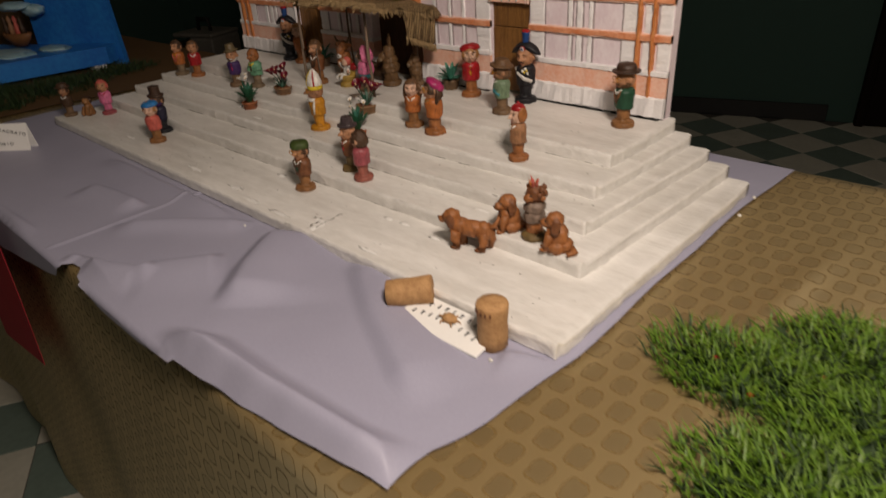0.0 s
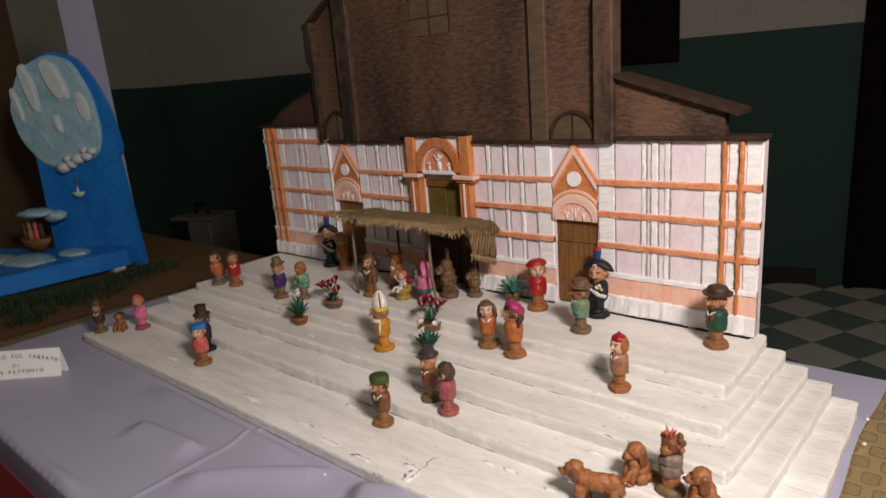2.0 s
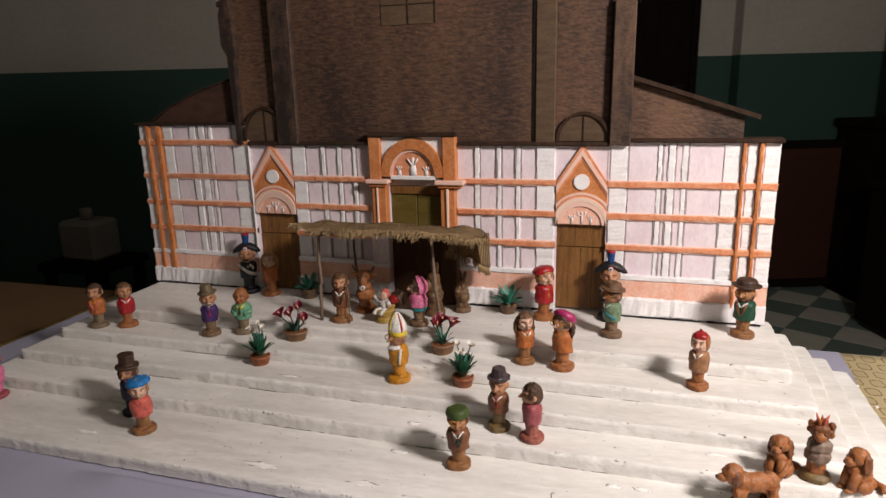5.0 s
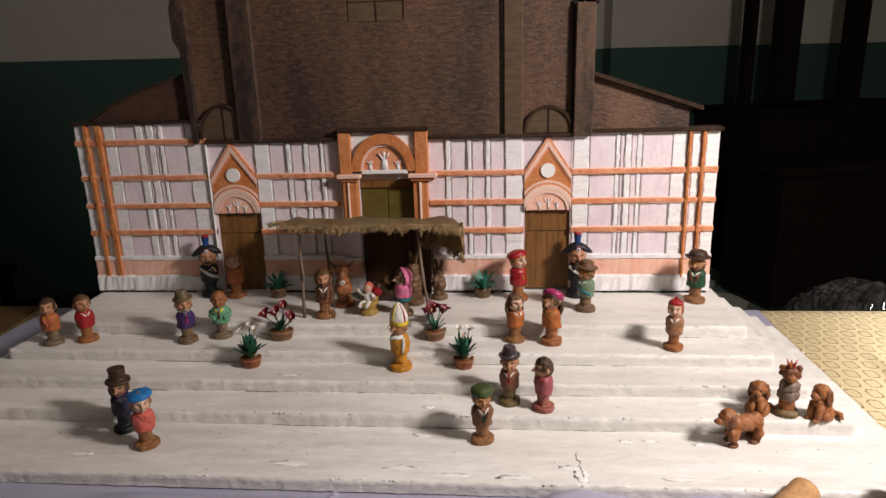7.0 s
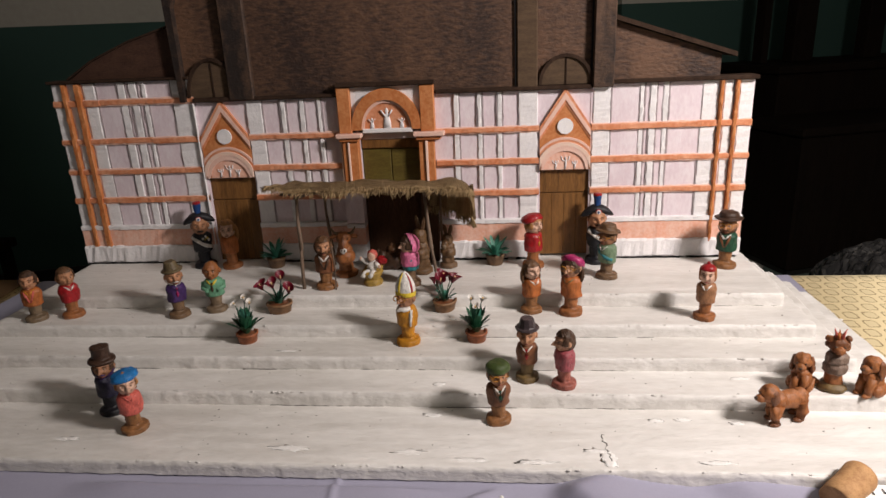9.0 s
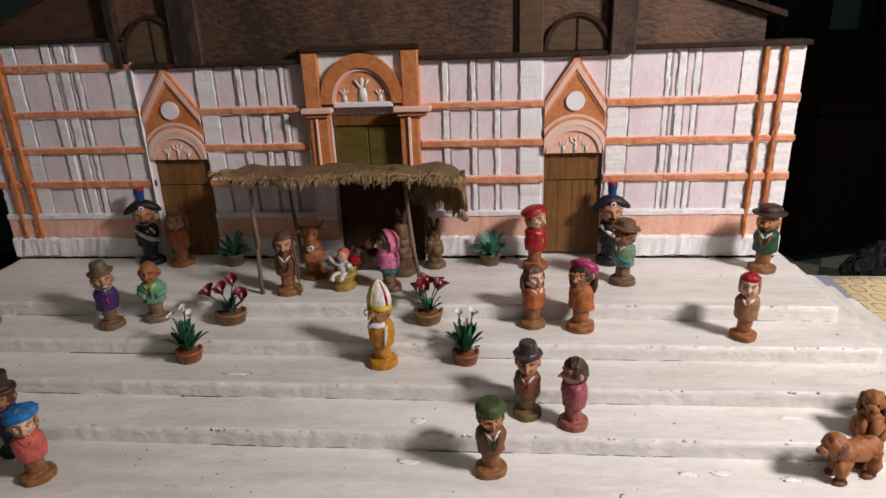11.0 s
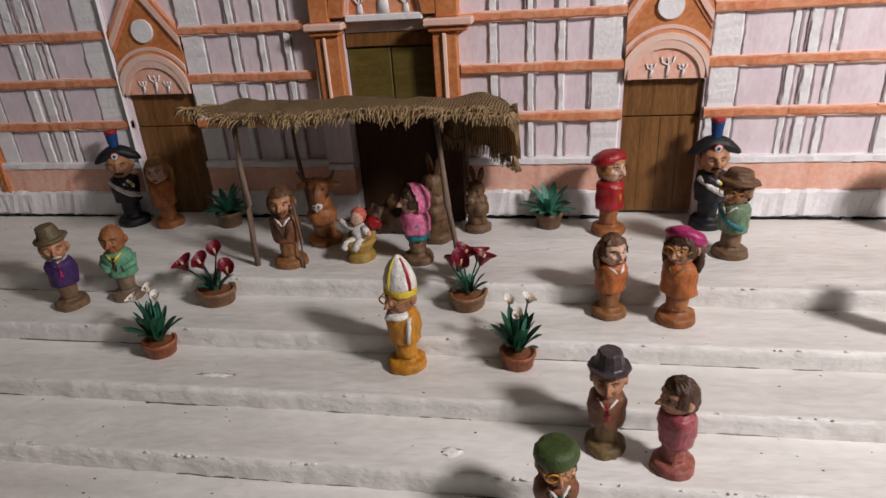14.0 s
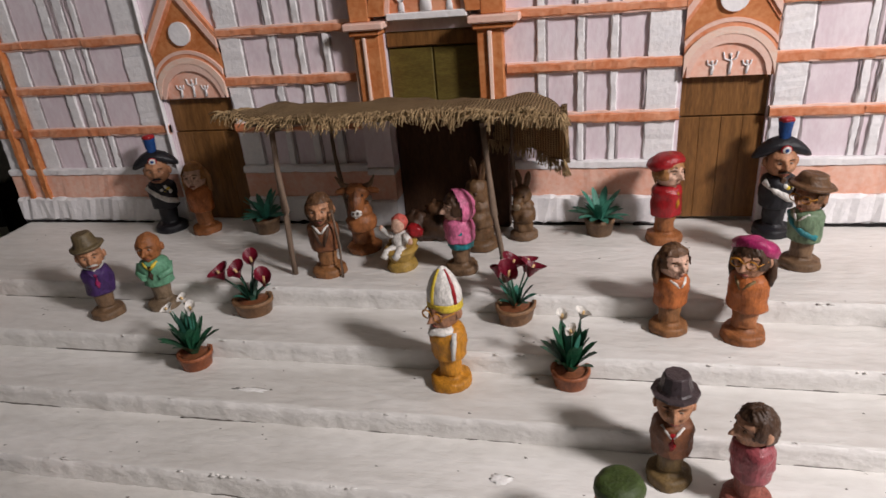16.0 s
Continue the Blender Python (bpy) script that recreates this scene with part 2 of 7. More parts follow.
def room_piece(name, spans, mat, label, category, bevel=0.0):
    bm = bmesh.new()
    for s in spans:
        box(bm, *s, bevel=bevel)
    ob = part(name, bm, mat)
    ob.matrix_world = ROOM
    return tagged(ob, label, category, kind="structure")


def dado_wall(name):
    m = material(name, (0.40, 0.38, 0.33), (0.33, 0.31, 0.27), 0.8, scale=3, amount=0.6, bump=0.1, depth=0.002, fine=14)
    n, l = m.node_tree.nodes, m.node_tree.links
    mix = next(x for x in n if x.type == "MIX")
    tc, sep, gt = n.new("ShaderNodeTexCoord"), n.new("ShaderNodeSeparateXYZ"), n.new("ShaderNodeMath")
    gt.operation, gt.inputs[1].default_value = "GREATER_THAN", 1.28
    l.new(tc.outputs["Object"], sep.inputs[0])
    l.new(sep.outputs["Z"], gt.inputs[0])
    second = n.new("ShaderNodeMix")
    second.data_type = "RGBA"
    second.inputs["A"].default_value = (0.026, 0.062, 0.051, 1)
    l.new(gt.outputs[0], second.inputs["Factor"])
    l.new(mix.outputs["Result"], second.inputs["B"])
    l.new(second.outputs["Result"], n["Principled BSDF"].inputs["Base Color"])
    return m


WALL = dado_wall("cream_wall_with_green_dado")
room_piece("wall_north", [(-1.15, 7.0, 0.0, 0.15, 0, 2.95)], WALL, "cream wall with a dark green painted dado", "wall")
room_piece("wall_west", [(-1.15, -1.0, -6.0, 0.0, 0, 2.95)], WALL, "cream wall with a dark green painted dado", "wall")
room_piece("wall_east", [(7.0, 7.15, -6.0, 0.15, 0, 2.95)], WALL, "cream wall with a dark green painted dado", "wall")
room_piece("wall_south", [(-1.15, 7.15, -6.15, -6.0, 0, 2.95)], WALL, "cream wall with a dark green painted dado", "wall")
CEILING = material("ceiling_plaster", (0.5, 0.48, 0.44), rough=0.9, scale=2, amount=0.3, bump=0.05)
room_piece("ceiling", [(-1.15, 7.15, -6.15, 0.15, 2.95, 3.05)], CEILING, "plain cream plaster ceiling", "ceiling")
GROUT = material("grey_grout", (0.10, 0.10, 0.09), rough=0.9, scale=30)
floor = room_piece("floor", [(-1.15, 7.15, -6.15, 0.15, -0.1, -0.004)], GROUT, "chequered floor of green and cream tiles", "floor")
SKIRT = material("black_skirting", (0.012, 0.012, 0.012), rough=0.5, scale=30)
room_piece("baseboard", [(-1.0, 3.2, -0.014, 0.0, 0, 0.085), (3.73, 3.94, -0.014, 0.0, 0, 0.085), (3.94, 7.0, -0.114, -0.1005, 0, 0.085), (-1.0, -0.986, -6.0, -0.014, 0, 0.085)], SKIRT, "low black skirting board", "skirting", 0.003)

# ---- the long table under its gold cloth ----
DAMASK = bpy.data.materials.new("gold_damask_cloth")


def make_damask(m):
    """Satin chequer: every second square is woven with a small rounded figure."""
    m.use_nodes = True
    n, l = m.node_tree.nodes, m.node_tree.links
    bsdf = n["Principled BSDF"]
    uv = n.new("ShaderNodeUVMap")
    uv.uv_map = "weave"
    # two interlaced lattices of motifs, each 27 x 58 mm
    near = []
    for shift in (0.0, 0.5):
        mp = n.new("ShaderNodeMapping")
        mp.inputs["Scale"].default_value = (1 / 0.027, 1 / 0.058, 1)
        mp.inputs["Location"].default_value = (shift, shift, 0)
        l.new(uv.outputs[0], mp.inputs[0])
        fr = n.new("ShaderNodeVectorMath")
        fr.operation = "FRACTION"
        l.new(mp.outputs[0], fr.inputs[0])
        off = n.new("ShaderNodeVectorMath")
        off.operation = "SUBTRACT"
        off.inputs[1].default_value = (0.5, 0.5, 0)
        l.new(fr.outputs[0], off.inputs[0])
        back = n.new("ShaderNodeVectorMath")
        back.operation = "MULTIPLY"
        back.inputs[1].default_value = (0.027, 0.058 * 0.85, 0)
        l.new(off.outputs[0], back.inputs[0])
        sep = n.new("ShaderNodeSeparateXYZ")
        l.new(back.outputs[0], sep.inputs[0])
        powers = []
        for axis, half in (("X", 0.0088), ("Y", 0.0098)):
            size, power = n.new("ShaderNodeMath"), n.new("ShaderNodeMath")
            size.operation, size.inputs[1].default_value = "DIVIDE", half
            power.operation, power.inputs[1].default_value = "POWER", 4.0
            positive = n.new("ShaderNodeMath")
            positive.operation = "ABSOLUTE"
            l.new(sep.outputs[axis], size.inputs[0])
            l.new(size.outputs[0], positive.inputs[0])
            l.new(positive.outputs[0], power.inputs[0])
            powers.append(power)
        ln = n.new("ShaderNodeMath")
        ln.operation = "ADD"
        l.new(powers[0].outputs[0], ln.inputs[0])
        l.new(powers[1].outputs[0], ln.inputs[1])
        near.append(ln)
    low = n.new("ShaderNodeMath")
    low.operation = "MINIMUM"
    l.new(near[0].outputs[0], low.inputs[0])
    l.new(near[1].outputs[0], low.inputs[1])
    figure = n.new("ShaderNodeValToRGB")
    figure.color_ramp.interpolation = "LINEAR"
    scale_d = n.new("ShaderNodeMath")
    scale_d.operation, scale_d.inputs[1].default_value = "MULTIPLY", 0.5
    # hand-drawn wobble of the outline
    waver, swing = n.new("ShaderNodeTexNoise"), n.new("ShaderNodeMath")
    waver.inputs["Scale"].default_value, waver.inputs["Detail"].default_value = 170, 1
    l.new(uv.outputs[0], waver.inputs["Vector"])
    swing.operation, swing.inputs[1].default_value = "MULTIPLY_ADD", 1.1
    l.new(waver.outputs[0], swing.inputs[0])
    l.new(low.outputs[0], swing.inputs[2])
    lower = n.new("ShaderNodeMath")
    lower.operation, lower.inputs[1].default_value = "SUBTRACT", 0.55
    l.new(swing.outputs[0], lower.inputs[0])
    l.new(lower.outputs[0], scale_d.inputs[0])
    ramp = figure.color_ramp
    ramp.elements[0].position, ramp.elements[0].color = 0.0, (0.62, 0.62, 0.62, 1)
    ramp.elements[1].position, ramp.elements[1].color = 0.60, (0, 0, 0, 1)
    for at, v in ((0.24, 0.62), (0.32, 0.95), (0.47, 0.95)):
        e = ramp.elements.new(at)
        e.color = (v, v, v, 1)
    l.new(scale_d.outputs[0], figure.inputs[0])
    thread = n.new("ShaderNodeTexNoise")
    thread.inputs["Scale"].default_value = 90
    l.new(uv.outputs[0], thread.inputs["Vector"])
    mix = n.new("ShaderNodeMix")
    mix.data_type = "RGBA"
    mix.inputs["A"].default_value, mix.inputs["B"].default_value = (0.29, 0.195, 0.080, 1), (0.150, 0.095, 0.034, 1)
    l.new(figure.outputs[0], mix.inputs["Factor"])
    l.new(mix.outputs["Result"], bsdf.inputs["Base Color"])
    rough = n.new("ShaderNodeMapRange")
    rough.inputs[3].default_value, rough.inputs[4].default_value = 0.38, 0.6
    l.new(figure.outputs[0], rough.inputs[0])
    l.new(rough.outputs[0], bsdf.inputs["Roughness"])
    bsdf.inputs["Specular IOR Level"].default_value = 0.3
    # a twill: its satin gloss is narrow along the slanting threads and wide across
    gloss, tangent, joint = n.new("ShaderNodeBsdfAnisotropic"), n.new("ShaderNodeTangent"), n.new("ShaderNodeMixShader")
    tangent.direction_type, tangent.uv_map = "UV_MAP", "weave"
    gloss.inputs["Color"].default_value = (1.0, 0.90, 0.62, 1)
    gloss.inputs["Roughness"].default_value, gloss.inputs["Anisotropy"].default_value = 0.58, 0.5
    gloss.inputs["Rotation"].default_value = 0.948
    l.new(tangent.outputs[0], gloss.inputs["Tangent"])
    share = n.new("ShaderNodeMapRange")
    share.inputs[1].default_value, share.inputs[2].default_value = 0.64, 0.88
    share.inputs[3].default_value, share.inputs[4].default_value = 0.52, 0.02
    l.new(figure.outputs[0], share.inputs[0])
    l.new(share.outputs[0], joint.inputs[0])
    l.new(bsdf.outputs[0], joint.inputs[1])
    l.new(gloss.outputs[0], joint.inputs[2])
    l.new(joint.outputs[0], n["Material Output"].inputs["Surface"])
    h = n.new("ShaderNodeMath")
    h.operation, h.inputs[2].default_value = "MULTIPLY_ADD", 0.0
    l.new(figure.outputs[0], h.inputs[0])
    half = n.new("ShaderNodeMath")
    half.operation, half.inputs[1].default_value = "MULTIPLY", 0.6
    l.new(thread.outputs[0], half.inputs[0])
    h.inputs[1].default_value = 0.15
    l.new(half.outputs[0], h.inputs[2])
    bp = n.new("ShaderNodeBump")
    bp.inputs["Strength"].default_value, bp.inputs["Distance"].default_value = 0.5, 0.0012
    l.new(h.outputs[0], bp.inputs["Height"])
    l.new(bp.outputs[0], bsdf.inputs["Normal"])


make_damask(DAMASK)
TX0, TX1, TY0, TY1 = -2.1, 1.45, -0.612, 0.140
TOP = CLOTH_Z - 0.004


def sheet(name, us, vs, place, mats, label="", weave=True, parent=None, thick=0.0):
    """Cloth as a grid: place(u, v) gives each point; uv in metres."""
    bm = bmesh.new()
    uvl = bm.loops.layers.uv.new("weave")
    grid = [[bm.verts.new(place(u, v)) for u in us] for v in vs]
    for j in range(len(vs) - 1):
        for i in range(len(us) - 1):
            f = bm.faces.new((grid[j][i], grid[j][i + 1], grid[j + 1][i + 1], grid[j + 1][i]))
            f.smooth = True
            for lp, (a, b) in zip(f.loops, ((i, j), (i + 1, j), (i + 1, j + 1), (i, j + 1))):
                lp[uvl].uv = (us[a], vs[b])
    return part(name, bm, mats, parent, label)


def spread(a, b, n):
    return [a + (b - a) * i / n for i in range(n + 1)]


def gold_point(u, v):
    # v runs from the back hem (on the floor) over the top to the front hem
    back, top = TOP, TY1 - TY0
    fold = 0.012 * math.sin(u * 9.0 + 1.2 * math.sin(u * 3.1)) + 0.006 * math.sin(u * 23 + 1)
    if v < back:
        k = (back - v) / back
        return (u, TY1 + 0.004 + k * (0.02 + fold), v)
    if v < back + top:
        y = TY1 - (v - back)
        ridge = 0.0030 * math.exp(-((u - 0.735 - 0.10 * (y + 0.15)) / 0.016) ** 2 - ((y + 0.17) / 0.10) ** 2) if u > 0.6 else 0
        return (u, y, TOP + ridge)
    d = v - back - top
    k = d / TOP
    return (u, TY0 - 0.004 - min(1, k * 6) * 0.006 - k * (0.025 + fold), max(0.004, TOP - d))


tablecloth = sheet("gold_tablecloth", spread(TX0, 0.62, 200) + spread(0.62, 0.82, 70)[1:] + spread(0.82, TX1, 45)[1:],
                   spread(0, TOP, 10) + spread(TOP, TOP + TY1 - TY0, 40)[1:] + spread(TOP + TY1 - TY0, 2 * TOP + TY1 - TY0, 26)[1:], gold_point, DAMASK)
tagged(tablecloth, "gold satin damask tablecloth hanging to the floor", "tablecloth")
BROWN_CLOTH = material("plain_brown_cloth", (0.115, 0.066, 0.030), (0.085, 0.048, 0.021), 0.85, scale=9, amount=0.7, bump=0.15, fine=60, spec=0.15)


def brown_point(u, v):
    x = TX0 - 0.002 + u * (-0.735 - TX0 + 0.02 * math.sin(v * 8)) 
    y = TY1 + 0.004 - v
    return (x, y, TOP + 0.003 + 0.0015 * noise.noise((x * 7, y * 7, 1.0)))


tagged(sheet("brown_cloth", spread(0, 1, 40), spread(0, TY1 - TY0, 24), brown_point, BROWN_CLOTH), "plain dark brown cloth spread over the gold tablecloth", "cloth")
TABLE_WOOD = material("plain_table_board", (0.25, 0.16, 0.09), rough=0.6, scale=8, stretch=(0.4, 4, 4))
table = thing("trestle_table", (0, -0.24, 0), "long trestle table hidden under gold cloth", "table")
bm = bmesh.new()
box(bm, TX0 + 0.01, TX1 - 0.01, TY0 + 0.006 + 0.24, TY1 - 0.004 + 0.24, TOP - 0.034, TOP - 0.003)
part("tabletop", bm, TABLE_WOOD, table)
for lx in (TX0 + 0.15, -0.3, TX1 - 0.15):
    for ly in (-0.30, 0.30):
        bm = bmesh.new()
        box(bm, lx - 0.02, lx + 0.02, ly - 0.02, ly + 0.02, 0, TOP - 0.035)
        part("leg", bm, TABLE_WOOD, table)

# ---- lilac cloth under the model ----
FOLDS = [  # line of the steep side, its width and steepness
    ([(0.290, -0.618), (0.315, -0.604), (0.368, -0.586), (0.46, -0.584), (0.557, -0.578), (0.622, -0.562)], 0.036, 0.70),
    ([(0.200, -0.412), (0.257, -0.500), (0.306, -0.556)], 0.030, 0.58),
    ([(0.330, -0.405), (0.438, -0.470), (0.526, -0.514), (0.570, -0.532)], 0.022, 0.42),
    ([(0.045, -0.608), (0.131, -0.584), (0.190, -0.555)], 0.014, 0.9),
    ([(0.151, -0.566), (0.189, -0.519), (0.212, -0.486)], 0.022, 0.46),
    ([(-0.50, -0.624), (-0.334, -0.621), (-0.165, -0.620), (-0.045, -0.612)], 0.026, 0.9),
    ([(-0.170, -0.497), (-0.09, -0.486), (-0.010, -0.479)], 0.013, 0.7),
    ([(0.006, -0.540), (0.069, -0.478), (0.165, -0.412)], 0.011, 0.7),
    ([(-0.275, -0.424), (-0.10, -0.427), (0.13, -0.422)], 0.010, 0.8),
    ([(0.570, -0.430), (0.630, -0.408)], 0.010, 0.6),
]
LAMP_XY = (0.99, -0.67)


def stair(knots, x):
    """Straight lines between (x, value) knots."""
    for (a, va), (b, vb) in zip(knots, knots[1:]):
        if x <= b:
            return va + (vb - va) * max(0.0, x - a) / (b - a)
    return knots[-1][1]


def fold_height(x, y):
    """Each fold falls steeply on the side away from the lamp and runs out slowly towards it."""
    h = 0.0
    for line, w, steep in FOLDS:
        best = None
        (fx, fy), (gx, gy) = line[0], line[-1]
        fdx, fdy = gx - fx, gy - fy
        total = sum(math.dist(a, b) for a, b in zip(line, line[1:]))
        run = 0.0
        for (x0, y0), (x1, y1) in zip(line, line[1:]):
            dx, dy = x1 - x0, y1 - y0
            size = math.hypot(dx, dy)
            k = max(0.0, min(1.0, ((x - x0) * dx + (y - y0) * dy) / (size * size)))
            d = math.hypot(x - x0 - k * dx, y - y0 - k * dy)
            if best is None or d < best[0]:
                side = (x - x0) * -dy + (y - y0) * dx
                lamp = (LAMP_XY[0] - fx) * -fdy + (LAMP_XY[1] - fy) * fdx
                best = (d, 1 if side * lamp > 0 else -1, (run + k * size) / total)
            run += size
        d, side, along = best
        if d > 5 * w:
            continue
        s = d * side
        t = max(0.0, min(1.0, s / w + 0.5))
        end = max(0.0, min(1.0, 5 * along, 5 * (1 - along)))
        h += steep * w * t * t * (3 - 2 * t) * math.exp(-(max(0.0, s - 0.5 * w) / (2.0 * w)) ** 2) * end * end * (3 - 2 * end)
    # ironed crease
    if -0.66 < y < -0.40:
        h += 0.0022 * math.exp(-((x - 0.001 - 0.004 * math.sin(y * 9)) / 0.0028) ** 2)
    return h


HEM = [(-0.70, -0.724), (-0.40, -0.712), (-0.29, -0.694), (0.0, -0.650), (0.052, -0.640), (0.074, -0.612), (0.092, -0.610), (0.112, -0.622), (0.20, -0.632), (0.26, -0.632), (0.36, -0.623), (0.50, -0.611), (0.60, -0.597), (0.66, -0.592)]
SIDE = [(-0.62, 0.606), (-0.505, 0.619), (-0.396, 0.629), (-0.20, 0.627), (0.0, 0.628), (0.14, 0.640)]


def lilac_point(u, v):
    # v runs from the back hem to the front hem, which drops over the table's edge in places
    y = 0.134 - v
    left = -0.70
    x = left + (stair(SIDE, y) + 0.0015 * math.sin(y * 31) - left) * u
    low = stair(HEM, x) + 0.002 * noise.noise((x * 30, 2.0, 0))
    if y < -0.50:
        y = -0.50 + (y + 0.50) * (low + 0.50) / (-0.724 + 0.50)
    front = TY0 - 0.012
    if y > front:
        h = fold_height(x, y) * max(0, min(1, (y - front) / 0.015, (y - low) / 0.022, (stair(SIDE, y) - x) / 0.03)) if y < -0.395 else 0
        return (x, y, CLOTH_Z + h + 0.0012 * noise.noise((x * 9, y * 9, 0)))
    d = front - y
    return (x, front - 0.004 - 0.10 * d, CLOTH_Z - 0.002 - d)


lilac = sheet("lilac_cloth", spread(0, 1, 440), spread(0, 0.50, 12) + spread(0.50, 0.858, 110)[1:], lilac_point, LILAC)
tagged(lilac, "lilac satin cloth creased over the table front", "cloth")

# ---- the five white steps ----
STEPS = [  # left, right, front
    (-0.578, 0.618, -0.409), (-0.560, 0.589, -0.305), (-0.540, 0.562, -0.253), (-0.517, 0.536, -0.200), (-0.496, 0.513, -0.143)]
stairs = thing("church_steps", (0, -0.2, CLOTH_Z), "five low steps cut from white-painted foam board", "steps")


TAPER = (0.0, 0.013, 0.018, 0.014, 0.004)


def step_slab(x0, x1, y0, y1, z0, z1, seed):
    """Foam slab with a slightly crumbled rim."""
    bm = bmesh.new()
    nx, ny = int((x1 - x0) / 0.0045), 44
    fr = lambda i, n: i / n
    xs, ys = [x0 + (x1 - x0) * fr(i, nx) for i in range(nx + 1)], [y0 + (y1 - y0) * (fr(i, ny) ** 1.6) for i in range(ny + 1)]
    rough = lambda a, b, s: 0.0011 * noise.noise((a * s + seed * 7, b * s, seed)) + 0.0010 * noise.noise((a * 3.1 * s, b * s, seed + 4))
    top = []
    for j, y in enumerate(ys):
        row = []
        for i, x in enumerate(xs):
            ex, ey = 0.6 * rough(x, seed, 60) if j == 0 else 0, 0
            if i in (0, nx):
                ey = rough(y, seed, 40)
            edge = 0.0006 + 1.2 * rough(x, 3.0, 70) if j == 0 else 0.0014 if i in (0, nx) else 0
            if j in (1, 2):
                edge = -0.5 * abs(rough(x, y, 70))
            x -= TAPER[int(seed) - 1] * max(0, (x - x0) / (x1 - x0) - 0.8) * 5 * min(1, max(0, -y / 0.3))
            row.append(bm.verts.new((x + ey, y + ex, z1 - edge + 0.0004 * noise.noise((x * 14, y * 60, seed)))))
        top.append(row)
    for j in range(ny):
        for i in range(nx):
            bm.faces.new((top[j][i], top[j][i + 1], top[j + 1][i + 1], top[j + 1][i])).smooth = True
    rim = [top[0][i] for i in range(nx + 1)] + [top[j][nx] for j in range(1, ny + 1)] + [top[ny][i] for i in range(nx - 1, -1, -1)] + [top[j][0] for j in range(ny - 1, 0, -1)]
    prev = rim
    for k, lift in enumerate((0.86, 0.62, 0.40, 0.18, 0.0)):
        ring = []
        for v in rim:
            out = Vector((v.co.x - (x0 + x1) / 2, v.co.y - (y0 + y1) / 2, 0))
            d = Vector((0, 0, 0))
            if abs(v.co.y - y0) < 0.006:
                d.y = -0.0014 + 0.5 * rough(v.co.x, k * 0.35, 90)
            elif v.co.x > x1 - 0.028 and v.co.y < y1 - 0.001:
                d.x = 0.0012 + rough(v.co.y, k, 60)
            elif v.co.x < x0 + 0.006:
                d.x = -0.0012 + rough(v.co.y, k, 60)
            ring.append(bm.verts.new((v.co.x + d.x, v.co.y + d.y, z0 + (z1 - z0) * lift)))
        n = len(rim)
        for i in range(n):
            f = bm.faces.new((prev[i], ring[i], ring[(i + 1) % n], prev[(i + 1) % n]))
            f.smooth, f.material_index = True, 1
        prev = ring
    bm.faces.new(prev[::-1])
    for p, q in zip(rim, rim[1:] + rim[:1]):
        bm.edges.get((p, q)).smooth = False
    bmesh.ops.translate(bm, verts=bm.verts, vec=(0, 0.2, -CLOTH_Z))
    return bm


for k, (x0, x1, y0) in enumerate(STEPS):
    part("step", step_slab(x0, x1, y0, 0.018 + 0.0004 * (5 - k), LEVELS[k] + (0.0012 if k == 0 else 0), LEVELS[k + 1], k + 1.3), [FOAM, FOAM_CUT], stairs)

# ---- the church front ----
G = LEVELS[5]
church = thing("model_church", (0, 0, G), "hand-painted cardboard church front, brown above pink and white marble", "model church")


def cp(name, bm, mats, label="", parent=None):
    """A part of the church, given in world places."""
    bmesh.ops.translate(bm, verts=bm.verts, vec=(0, 0, -G))
    return part(name, bm, mats, parent or church, label)


def boards(name, spans, mat, label="", bevel=0.0008, jitter=0.0):
    for s in spans:
        bm = bmesh.new()
        box(bm, *s, bevel=bevel, jitter=jitter)
        cp(name, bm, mat, label)


# backing walls of the lower storey, with door openings left free
DL, DR, PD = (-0.281, -0.208), (0.217, 0.287), (-0.042, 0.044)
boards("lower_wall", [(-0.500, -0.283, 0.003, 0.020, G, 1.102), (-0.283, DL[0], 0.004, 0.020, G, 1.071), (DL[1], PD[0], 0.004, 0.020, G, 1.071), (PD[1], DR[0], 0.004, 0.020, G, 1.071),
                      (DR[1], 0.503, 0.003, 0.020, G, 1.074)], PINK, "pale mauve painted panel", 0.0)
boards("over_door_wall", [(DL[0], DL[1], 0.004, 0.020, 0.956, 1.071), (DR[0], DR[1], 0.004, 0.020, 0.957, 1.071), (PD[0], PD[1], 0.006, 0.020, 1.008, 1.071)], PINK, "", 0.0)
SECTIONS = [  # x0, x1, top, white strips, orange uprights
    (-0.500, -0.283, 1.102, [(-0.500, -0.483), (-0.474, -0.463), (-0.452, -0.432), (-0.398, -0.386), (-0.380, -0.368), (-0.361, -0.354), (-0.316, -0.285)], [(-0.483, -0.475), (-0.463, -0.453)]),
    (-0.207, -0.069, 1.069, [(-0.207, -0.183), (-0.156, -0.148), (-0.128, -0.120), (-0.102, -0.095)], []),
    (0.069, 0.216, 1.069, [(0.095, 0.103), (0.129, 0.136), (0.157, 0.164), (0.187, 0.214)], []),
    (0.288, 0.503, 1.074, [(0.289, 0.314), (0.352, 0.359), (0.366, 0.375), (0.384, 0.391), (0.435, 0.457), (0.464, 0.477), (0.484, 0.503)], [(0.457, 0.463), (0.477, 0.483)]),
]
BANDS = [(0.9222, 0.9298), (0.9672, 0.9746), (1.0130, 1.0204), (1.0698, 1.0776)]
rng = random.Random(7)
